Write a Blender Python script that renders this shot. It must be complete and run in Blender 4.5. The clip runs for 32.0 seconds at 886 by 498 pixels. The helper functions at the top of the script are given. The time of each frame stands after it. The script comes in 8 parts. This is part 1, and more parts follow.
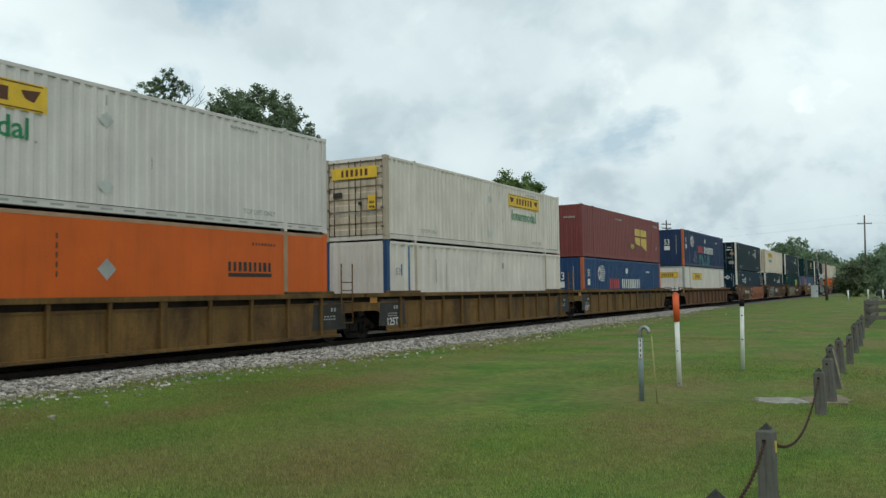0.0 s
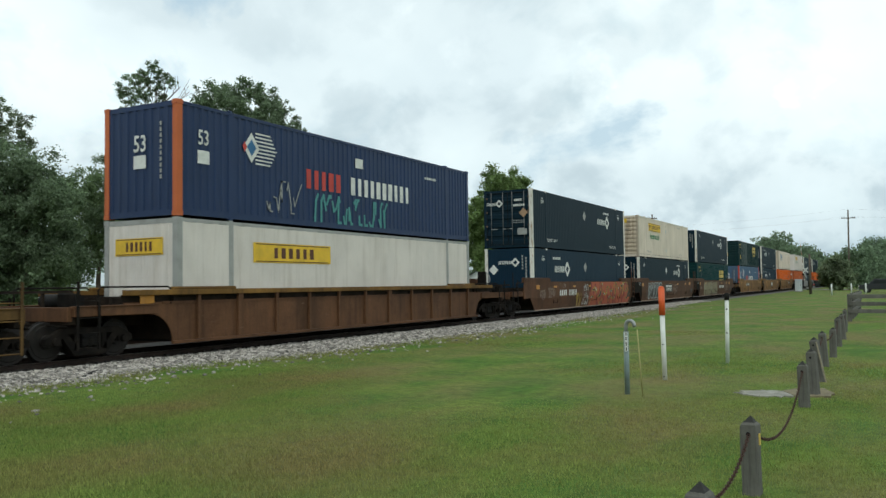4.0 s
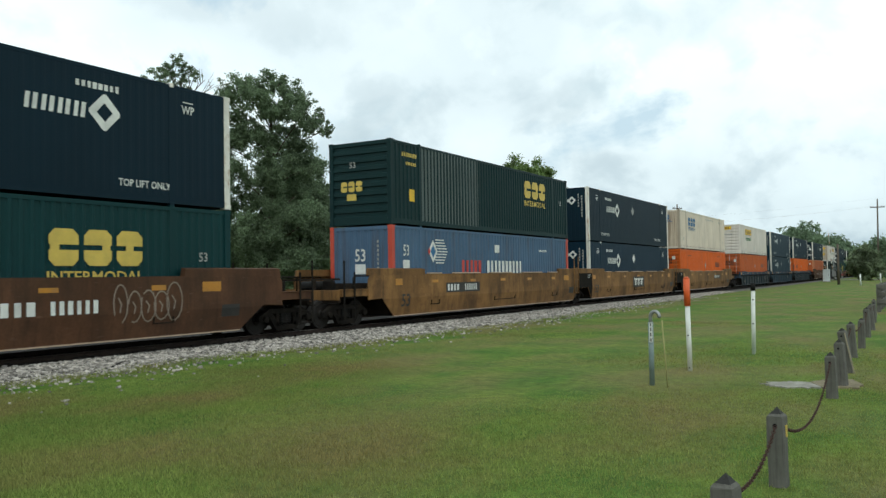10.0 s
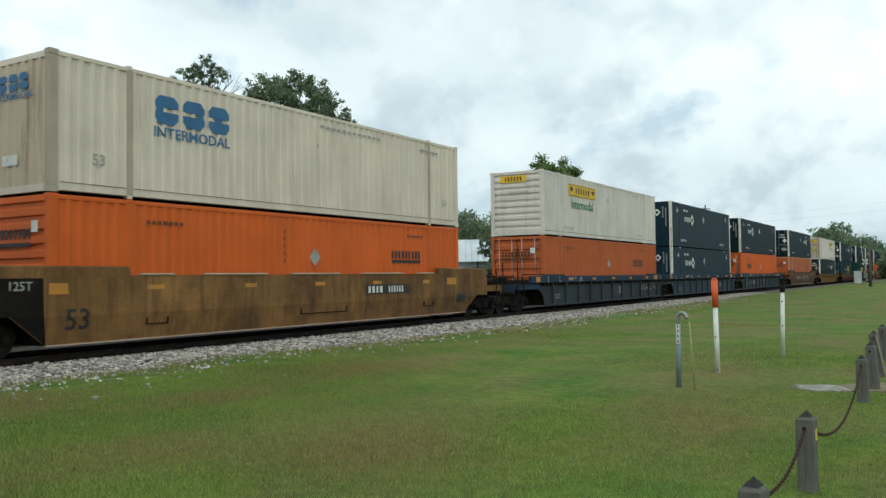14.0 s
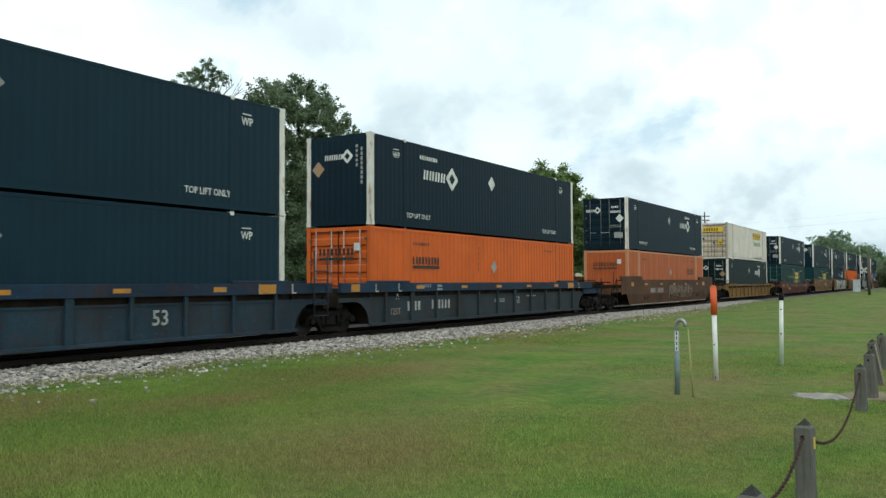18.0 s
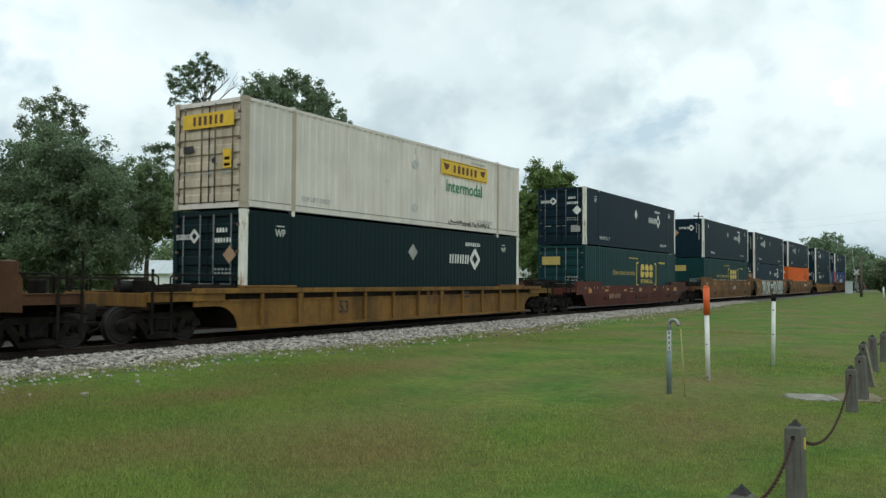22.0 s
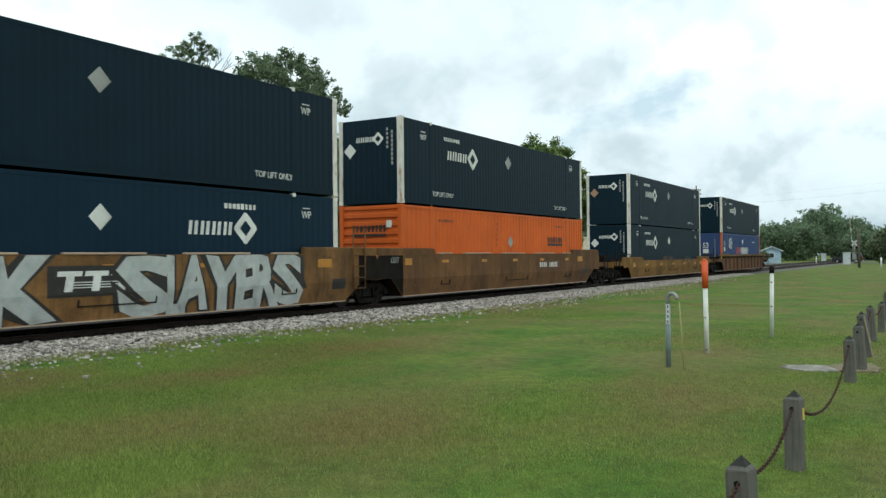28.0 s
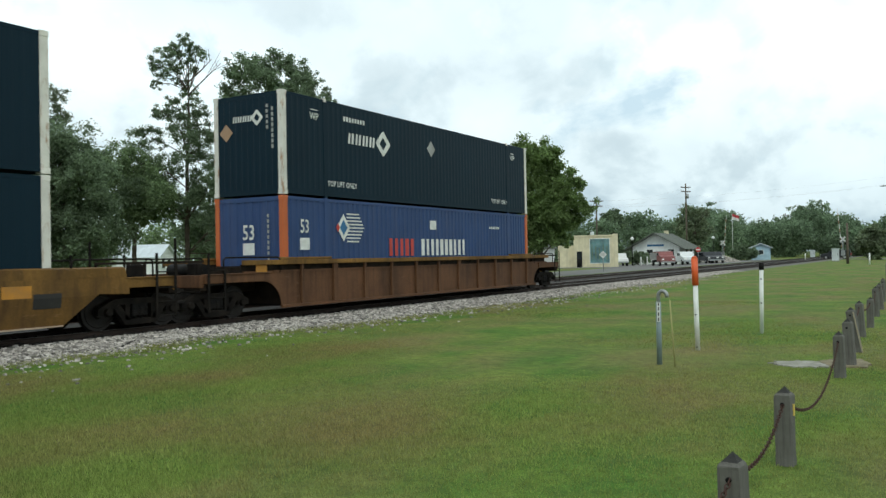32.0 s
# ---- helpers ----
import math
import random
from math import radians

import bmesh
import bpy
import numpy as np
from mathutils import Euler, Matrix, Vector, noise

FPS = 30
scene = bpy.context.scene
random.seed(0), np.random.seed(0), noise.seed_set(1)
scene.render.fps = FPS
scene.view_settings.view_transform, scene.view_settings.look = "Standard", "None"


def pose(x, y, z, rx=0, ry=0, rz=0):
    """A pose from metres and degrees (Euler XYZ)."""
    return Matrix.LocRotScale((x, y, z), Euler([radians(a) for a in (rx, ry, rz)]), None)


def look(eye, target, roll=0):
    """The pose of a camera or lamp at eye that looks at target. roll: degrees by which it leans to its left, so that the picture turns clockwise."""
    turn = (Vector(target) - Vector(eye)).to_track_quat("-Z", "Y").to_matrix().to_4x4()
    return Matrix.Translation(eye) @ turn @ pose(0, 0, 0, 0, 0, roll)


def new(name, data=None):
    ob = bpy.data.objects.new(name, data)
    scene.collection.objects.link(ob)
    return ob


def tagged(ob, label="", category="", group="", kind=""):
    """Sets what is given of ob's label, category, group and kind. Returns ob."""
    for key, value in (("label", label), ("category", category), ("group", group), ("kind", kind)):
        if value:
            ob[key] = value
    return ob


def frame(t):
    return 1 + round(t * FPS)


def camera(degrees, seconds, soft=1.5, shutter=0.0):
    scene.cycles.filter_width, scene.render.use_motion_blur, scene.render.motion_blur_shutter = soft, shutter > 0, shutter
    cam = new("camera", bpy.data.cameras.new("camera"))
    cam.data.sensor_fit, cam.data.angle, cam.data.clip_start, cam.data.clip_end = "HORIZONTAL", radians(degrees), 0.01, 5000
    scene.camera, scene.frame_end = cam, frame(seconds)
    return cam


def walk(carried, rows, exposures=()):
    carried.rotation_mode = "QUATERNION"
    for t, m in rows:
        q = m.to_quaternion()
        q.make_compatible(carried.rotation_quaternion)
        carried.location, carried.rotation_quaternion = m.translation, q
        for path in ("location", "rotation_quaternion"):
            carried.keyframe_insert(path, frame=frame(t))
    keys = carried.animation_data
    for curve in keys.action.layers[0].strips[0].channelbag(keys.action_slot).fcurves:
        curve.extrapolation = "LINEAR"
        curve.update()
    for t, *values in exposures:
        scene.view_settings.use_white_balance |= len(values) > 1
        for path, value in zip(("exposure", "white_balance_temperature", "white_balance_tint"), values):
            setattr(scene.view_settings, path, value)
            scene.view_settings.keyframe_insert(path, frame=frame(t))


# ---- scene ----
import functools

# The camera stands still beside the line and only turns; the line runs along +Y, x = -16.74.
cam = camera(55.8, 32.0, soft=1.42, shutter=0.08)
EYE = 1.7
TURNS = [
    (0, 29.1, 2.96, 0.87), (0.5, 28.91, 2.83, 0.93), (1, 28.77, 2.76, 1.03), (1.5, 28.61, 2.71, 0.86),
    (2, 28.45, 2.65, 0.96), (2.5, 28.33, 2.64, 0.85), (3, 28.23, 2.59, 0.83), (3.5, 28.16, 2.54, 0.87),
    (5.5, 28.36, 2.44, 0.76), (6, 28.37, 2.41, 0.94), (6.5, 28.39, 2.3, 0.55), (7, 28.44, 2.21, 0.62),
    (7.5, 28.51, 2.15, 0.95), (8, 28.66, 2.09, 1.15), (8.5, 28.83, 2.06, 1.37), (9, 29.09, 2.01, 0.94),
    (9.5, 29.47, 1.96, 1.04), (10, 29.79, 1.93, 0.98), (10.5, 30.12, 1.87, 0.95), (11, 30.4, 1.88, 0.91),
    (11.5, 30.78, 1.83, 0.77), (12, 31.06, 1.84, 0.84), (12.5, 31.3, 1.8, 0.64), (13, 31.5, 1.85, 0.59),
    (13.5, 31.59, 1.91, 0.66), (14, 31.54, 1.95, 0.7), (14.5, 31.45, 1.95, 0.5), (16.5, 31.39, 2.07, 0.93),
    (17, 31.47, 2.11, 0.85), (17.5, 31.48, 2.23, 0.47), (18, 31.47, 2.32, 0.28), (18.5, 31.43, 2.38, 0.31),
    (19, 31.32, 2.45, 0.29), (19.5, 31.22, 2.51, 0.29), (20, 31.11, 2.48, 0.35), (20.5, 31, 2.4, 0.29),
    (21, 30.99, 2.38, -0.05), (21.5, 30.98, 2.31, -0.28), (22, 31.04, 2.12, -0.38), (22.5, 31.11, 1.94, -0.56),
    (23, 31.22, 1.78, -0.68), (23.5, 31.29, 1.65, -0.32), (24, 31.36, 1.49, -0.69), (24.5, 31.39, 1.41, -0.23),
    (26.5, 31.42, 0.88, 0.42), (27, 31.23, 0.8, 0.2), (27.5, 31.03, 0.7, 0.4), (28, 30.94, 0.58, 0.54),
    (28.5, 30.81, 0.46, 0.54), (29, 30.74, 0.42, 0.59), (29.5, 30.65, 0.39, 0.74), (30, 30.57, 0.3, 0.67),
    (30.5, 30.4, 0.32, 0.64), (31, 30.3, 0.41, 0.58), (31.5, 30.26, 0.43, 1.09), (32, 30.31, 0.55, 1.05),
]
walk(cam, [(t, pose(0, 0, EYE, 90 + p, r, y)) for t, y, p, r in TURNS],
     exposures=[(0.0, -0.30), (1.5, -0.20), (3.0, -0.10), (6.0, -0.12), (9.0, -0.05), (12.0, 0.0), (14.0, -0.10), (17.0, -0.04), (18.0, 0.08), (19.0, 0.0), (20.0, -0.02), (21.0, -0.16), (23.0, -0.13), (24.0, -0.02), (32.0, 0.03)])

# ---- sky and sun ----
SUN_EL, SUN_ROT = radians(52), radians(150)
world = bpy.data.worlds.new("sky")
scene.world = world
world.use_nodes = True
wn, wl = world.node_tree.nodes, world.node_tree.links
wn.clear()


w_out, w_bg = wn.new("ShaderNodeOutputWorld"), wn.new("ShaderNodeBackground")
w_sky = wn.new("ShaderNodeTexSky")
w_sky.sky_type, w_sky.sun_disc = "NISHITA", False
w_sky.sun_elevation, w_sky.sun_rotation = SUN_EL, SUN_ROT
w_sky.dust_density = 2.5
w_co, w_sep = wn.new("ShaderNodeTexCoord"), wn.new("ShaderNodeSeparateXYZ")
wl.new(w_co.outputs["Generated"], w_sep.inputs[0])


def wramp(src, stops):
    rp = wn.new("ShaderNodeValToRGB")
    rp.color_ramp.elements[0].position, rp.color_ramp.elements[0].color = stops[0][0], (*stops[0][1], 1)
    rp.color_ramp.elements[1].position, rp.color_ramp.elements[1].color = stops[-1][0], (*stops[-1][1], 1)
    for pos, col in stops[1:-1]:
        rp.color_ramp.elements.new(pos).color = (*col, 1)
    wl.new(src, rp.inputs[0])
    return rp.outputs[0]


def wmix(fac, a, b, blend="MIX"):
    mx = wn.new("ShaderNodeMix")
    mx.data_type, mx.blend_type = "RGBA", blend
    for sock, src in ((mx.inputs[0], fac), (mx.inputs[6], a), (mx.inputs[7], b)):
        if isinstance(src, float):
            sock.default_value = src
        else:
            wl.new(src, sock)
    return mx.outputs[2]


# cloud seen from below: directions meet a level sheet, so that it crowds together towards the horizon
w_up, w_dx, w_dy, w_sheet = wn.new("ShaderNodeMath"), wn.new("ShaderNodeMath"), wn.new("ShaderNodeMath"), wn.new("ShaderNodeCombineXYZ")
w_lift = wn.new("ShaderNodeMath")
w_up.operation, w_lift.operation, w_dx.operation, w_dy.operation = "MAXIMUM", "ADD", "DIVIDE", "DIVIDE"
w_up.inputs[1].default_value, w_lift.inputs[1].default_value = 0.0, 0.75
wl.new(w_sep.outputs["Z"], w_up.inputs[0])
wl.new(w_up.outputs[0], w_lift.inputs[0])
for w_div, axis in ((w_dx, "X"), (w_dy, "Y")):
    wl.new(w_sep.outputs[axis], w_div.inputs[0])
    wl.new(w_lift.outputs[0], w_div.inputs[1])
    wl.new(w_div.outputs[0], w_sheet.inputs[axis])


def wcloud(scale, detail, rough, distort, offset, stretch=(1, 1, 1)):
    mp, tx = wn.new("ShaderNodeMapping"), wn.new("ShaderNodeTexNoise")
    mp.inputs["Location"].default_value, mp.inputs["Scale"].default_value = offset, stretch
    tx.inputs["Scale"].default_value, tx.inputs["Detail"].default_value = scale, detail
    tx.inputs["Roughness"].default_value, tx.inputs["Distortion"].default_value = rough, distort
    wl.new(w_sheet.outputs[0], mp.inputs[0])
    wl.new(mp.outputs[0], tx.inputs["Vector"])
    return tx.outputs["Fac"]


# a bright veil with broad grey masses, puffy billows with white tops, thin smears, and a few blue gaps
w_veil = wramp(wcloud(2.3, 4, 0.5, 0.2, (3.1, 1.7, 0.6)), [(0.32, (10.2, 11.8, 12.2)), (0.47, (12.3, 13.8, 13.9)), (0.62, (13.4, 14.8, 14.8))])
w_puff = wramp(wcloud(6.4, 10, 0.52, 0.15, (0.4, 2.2, 0.1)), [(0.33, (0.64, 0.69, 0.725)), (0.445, (0.79, 0.825, 0.85)), (0.485, (0.93, 0.945, 0.955)), (0.52, (1.06, 1.055, 1.05)), (0.66, (1.16, 1.15, 1.13))])
w_smear = wramp(wcloud(9.0, 6, 0.55, 0.3, (7.0, 0.3, 0.4)), [(0.30, (0.86, 0.90, 0.92)), (0.44, (1.0, 1.0, 1.0))])
w_gap = wramp(wcloud(4.4, 8, 0.55, 0.25, (2.6, 4.3, 0.2)), [(0.565, (0, 0, 0)), (0.65, (0.8, 0.8, 0.8))])
w_white = wramp(w_sep.outputs["Z"], [(0.0, (1, 1, 1)), (1.0, (1, 1, 1))])
w_soft = wramp(w_sep.outputs["Z"], [(0.04, (1, 1, 1)), (0.30, (0.38, 0.38, 0.38))])     # the billows show best low down
w_vor, w_warp, w_warped = wn.new("ShaderNodeTexVoronoi"), wn.new("ShaderNodeTexNoise"), wn.new("ShaderNodeMix")
w_vor.feature, w_warped.data_type = "SMOOTH_F1", "VECTOR"
for name, value in (("Scale", 9.0), ("Detail", 5.0), ("Roughness", 0.55), ("Lacunarity", 2.1), ("Smoothness", 0.55)):
    w_vor.inputs[name].default_value = value
w_warp.inputs["Scale"].default_value, w_warp.inputs["Detail"].default_value = 7.0, 5
wl.new(w_sheet.outputs[0], w_warp.inputs["Vector"])
w_warped.inputs[0].default_value = 0.12
wl.new(w_sheet.outputs[0], w_warped.inputs[4])
wl.new(w_warp.outputs["Color"], w_warped.inputs[5])
wl.new(w_warped.outputs[1], w_vor.inputs["Vector"])
w_small = wramp(w_vor.outputs["Distance"], [(0.10, (1.12, 1.11, 1.10)), (0.30, (1.04, 1.04, 1.035)), (0.48, (0.93, 0.94, 0.95)), (0.68, (0.78, 0.81, 0.835))])
w_puff = wmix(w_soft, w_white, wmix(1.0, w_puff, w_small, "MULTIPLY"))
w_blue = wmix(0.85, w_sky.outputs[0], wramp(w_sep.outputs["Z"], [(0.0, (8.2, 10.4, 11.2)), (0.5, (4.2, 7.2, 9.8))]))
w_low = wramp(w_sep.outputs["Z"], [(0.0, (0.80, 0.84, 0.86)), (0.10, (0.89, 0.915, 0.93)), (0.24, (1.05, 1.05, 1.05)), (0.45, (0.98, 0.98, 0.98)), (0.7, (0.84, 0.84, 0.85))])   # greyer where the cloud is seen edge-on
w_cloud = wmix(1.0, wmix(1.0, wmix(1.0, w_veil, w_puff, "MULTIPLY"), w_smear, "MULTIPLY"), w_low, "MULTIPLY")
wl.new(wmix(w_gap, w_cloud, w_blue), w_bg.inputs[0])
w_bg.inputs[1].default_value = 0.085
wl.new(w_bg.outputs[0], w_out.inputs[0])

sun = new("sun", bpy.data.lights.new("sun", "SUN"))
sun.data.energy, sun.data.angle, sun.data.color = 0.9, radians(14), (0.93, 1.0, 0.93)
sun.matrix_world = look((0, 0, 0), (-math.sin(SUN_ROT) * math.cos(SUN_EL), -math.cos(SUN_ROT) * math.cos(SUN_EL), -math.sin(SUN_EL)))

# ---- materials ----
MATS = {}


def material(name, color, rough=0.6, metal=0.0, vary=0.25, scale=6.0, fine=60.0, bump=0.15, dirt=None, dirt_amount=0.35,
             dirt_stretch=(1, 1, 1), per_object=0.0, per_island=0.0, spec=0.4, fine_amount=0.2, dirt_range=(0.48, 0.78)):
    """Paint, wood, metal or stone: two scales of variation, dirt with its own shape, and fine relief."""
    if name in MATS:
        return MATS[name]
    m = bpy.data.materials.new(name)
    m.use_nodes = True
    nt = m.node_tree
    n, l = nt.nodes, nt.links
    b = n["Principled BSDF"]
    b.inputs["Roughness"].default_value, b.inputs["Metallic"].default_value = rough, metal
    b.inputs["Specular IOR Level"].default_value = spec
    co = n.new("ShaderNodeTexCoord")
    big = n.new("ShaderNodeTexNoise")
    big.inputs["Scale"].default_value, big.inputs["Detail"].default_value = scale, 5
    small = n.new("ShaderNodeTexNoise")
    small.inputs["Scale"].default_value, small.inputs["Detail"].default_value = fine, 3
    l.new(co.outputs["Object"], big.inputs["Vector"])
    l.new(co.outputs["Object"], small.inputs["Vector"])
    ramp = n.new("ShaderNodeValToRGB")
    lo = [c * (1 - vary) for c in color]
    hi = [min(1, c * (1 + vary)) for c in color]
    ramp.color_ramp.elements[0].color, ramp.color_ramp.elements[1].color = (*lo, 1), (*hi, 1)
    ramp.color_ramp.elements[0].position, ramp.color_ramp.elements[1].position = 0.3, 0.7
    l.new(big.outputs["Fac"], ramp.inputs[0])
    out = ramp.outputs[0]
    mx = n.new("ShaderNodeMix")
    mx.data_type, mx.blend_type = "RGBA", "OVERLAY"
    mx.inputs[0].default_value = fine_amount
    l.new(out, mx.inputs[6])
    l.new(small.outputs["Fac"], mx.inputs[7])
    out = mx.outputs[2]
    if dirt:
        mp = n.new("ShaderNodeMapping")
        mp.inputs["Scale"].default_value = dirt_stretch
        dn = n.new("ShaderNodeTexNoise")
        dn.inputs["Scale"].default_value, dn.inputs["Detail"].default_value = 3.0, 8
        dn.inputs["Roughness"].default_value = 0.65
        l.new(co.outputs["Object"], mp.inputs[0])
        l.new(mp.outputs[0], dn.inputs["Vector"])
        dr = n.new("ShaderNodeValToRGB")
        dr.color_ramp.elements[0].position, dr.color_ramp.elements[1].position = dirt_range
        dr.color_ramp.elements[0].color, dr.color_ramp.elements[1].color = (0, 0, 0, 1), (dirt_amount,) * 3 + (1,)
        l.new(dn.outputs["Fac"], dr.inputs[0])
        dm = n.new("ShaderNodeMix")
        dm.data_type = "RGBA"
        dm.inputs[7].default_value = (*dirt, 1)
        l.new(dr.outputs[0], dm.inputs[0])
        l.new(out, dm.inputs[6])
        out = dm.outputs[2]
    if per_object or per_island:
        src = n.new("ShaderNodeObjectInfo").outputs["Random"] if per_object else n.new("ShaderNodeNewGeometry").outputs["Random Per Island"]
        mr = n.new("ShaderNodeMapRange")
        amount = per_object or per_island
        mr.inputs["To Min"].default_value, mr.inputs["To Max"].default_value = 1 - amount, 1 + amount
        l.new(src, mr.inputs[0])
        hv = n.new("ShaderNodeHueSaturation")
        l.new(mr.outputs[0], hv.inputs["Value"])
        l.new(out, hv.inputs["Color"])
        out = hv.outputs[0]
    l.new(out, b.inputs["Base Color"])
    if bump:
        bp = n.new("ShaderNodeBump")
        bp.inputs["Strength"].default_value, bp.inputs["Distance"].default_value = bump, 0.02
        l.new(small.outputs["Fac"], bp.inputs["Height"])
        l.new(bp.outputs[0], b.inputs["Normal"])
    MATS[name] = m
    return m


STREAK = (1.2, 1.2, 0.10)   # dirt that runs down


def paint(name, color, dirt=(0.12, 0.09, 0.06), amount=0.3, rough=0.5, vary=0.1, spec=0.3):
    return material(name, color, rough=rough, vary=vary, scale=0.8, fine=25, bump=0.05, dirt=dirt, dirt_amount=amount,
                    dirt_stretch=STREAK, per_object=0.06, fine_amount=0.1, spec=spec, dirt_range=(0.50, 0.80))


def flat(name, color, rough=0.6, amount=0.25):
    return material(name, color, rough=rough, vary=0.12, scale=2.5, fine=40, bump=0.0, dirt=(0.12, 0.1, 0.08), dirt_amount=amount, fine_amount=0.1)


NAVY_PALE = paint("sun_bleached_navy_paint", (0.0054, 0.0242, 0.0385), dirt=(0.016, 0.038, 0.054), amount=0.35, rough=0.55, spec=0.14)
NAVY = paint("navy_paint", (0.0031, 0.0162, 0.0270), dirt=(0.006, 0.018, 0.028), amount=0.3, rough=0.55, spec=0.12)
NAVY_GREEN = paint("green_navy_paint", (0.0026, 0.0145, 0.0165), dirt=(0.008, 0.020, 0.022), amount=0.3, rough=0.55, spec=0.12)
NAVY_BLUE = paint("navy_blue_paint", (0.0040, 0.0210, 0.0395), dirt=(0.008, 0.022, 0.037), amount=0.3, rough=0.55, spec=0.12)
GREEN = paint("dark_green_paint", (0.004, 0.035, 0.037), dirt=(0.012, 0.036, 0.034), amount=0.25, rough=0.5, spec=0.15)
GREEN_DARK = paint("blackish_green_paint", (0.006, 0.026, 0.027), dirt=(0.016, 0.032, 0.03), amount=0.35, rough=0.55, spec=0.15)
GREEN_GREY = paint("faded_grey_green_paint", (0.085, 0.105, 0.10), dirt=(0.05, 0.07, 0.06), amount=0.5, rough=0.6)
WHITE = paint("white_container_paint", (0.66, 0.598, 0.540), dirt=(0.30, 0.23, 0.155), amount=0.45, rough=0.5)
WHITE_GREY = paint("grey_white_container_paint", (0.60, 0.560, 0.530), dirt=(0.36, 0.33, 0.30), amount=0.25, rough=0.5)
CREAM = paint("cream_container_paint", (0.66, 0.570, 0.470), dirt=(0.26, 0.175, 0.10), amount=0.4, rough=0.5)
ORANGE = paint("orange_container_paint", (0.60, 0.112, 0.016), dirt=(0.26, 0.07, 0.02), amount=0.35, rough=0.5, spec=0.2)
ORANGE_FADED = paint("faded_orange_paint", (0.44, 0.103, 0.030), dirt=(0.28, 0.085, 0.035), amount=0.4, rough=0.6, spec=0.2)
BLUE = paint("blue_container_paint", (0.026, 0.057, 0.150), dirt=(0.10, 0.09, 0.10), amount=0.3, rough=0.55)
BLUE_DEEP = paint("deep_blue_container_paint", (0.015, 0.055, 0.145), dirt=(0.08, 0.08, 0.09), amount=0.3, rough=0.5)
BLUE_FADED = paint("faded_blue_container_paint", (0.066, 0.122, 0.200), dirt=(0.085, 0.060, 0.045), amount=0.75, rough=0.6)
BLUE_DARK = paint("dark_blue_container_paint", (0.012, 0.03, 0.085), dirt=(0.06, 0.07, 0.09), amount=0.3, rough=0.5)
MAROON = paint("maroon_container_paint", (0.20, 0.048, 0.045), dirt=(0.15, 0.06, 0.05), amount=0.35, rough=0.55)
POST_WHITE = material("worn_white_post_paint", (0.68, 0.65, 0.58), rough=0.5, vary=0.12, scale=2.0, fine=25, bump=0.05, dirt=(0.34, 0.15, 0.035), dirt_amount=0.9, dirt_stretch=(2.2, 2.2, 0.55), dirt_range=(0.55, 0.66), per_object=0.08, fine_amount=0.15, spec=0.3)
RUST_CREAM = paint("rust_streaked_cream_paint", (0.54, 0.44, 0.33), dirt=(0.13, 0.055, 0.022), amount=0.95, rough=0.6)
DOOR_CREAM = paint("stained_cream_door_paint", (0.55, 0.46, 0.35), dirt=(0.16, 0.085, 0.04), amount=0.7, rough=0.55)
POST_DIRTY = paint("dirty_cream_post_paint", (0.42, 0.35, 0.27), dirt=(0.14, 0.08, 0.045), amount=0.7, rough=0.6)
ROD_DULL = material("dull_grey_steel", (0.17, 0.175, 0.175), rough=0.6, metal=0.4, vary=0.3, dirt=(0.05, 0.04, 0.03), dirt_amount=0.6)
ROD_BROWN = material("rust_stained_steel", (0.16, 0.11, 0.075), rough=0.7, metal=0.3, vary=0.3, dirt=(0.06, 0.03, 0.018), dirt_amount=0.6)
POST_ORANGE = paint("worn_orange_post_paint", (0.50, 0.12, 0.035), dirt=(0.2, 0.06, 0.03), amount=0.4)
POST_RED = paint("worn_red_post_paint", (0.52, 0.07, 0.04), dirt=(0.2, 0.06, 0.03), amount=0.4)
BLACK_STEEL = material("black_steel", (0.0085, 0.008, 0.0075), rough=0.75, vary=0.3, dirt=(0.032, 0.023, 0.016), dirt_amount=0.5, spec=0.15)
GALV = material("galvanised_steel", (0.34, 0.35, 0.35), rough=0.42, metal=0.7, vary=0.2, dirt=(0.2, 0.12, 0.07), dirt_amount=0.3)


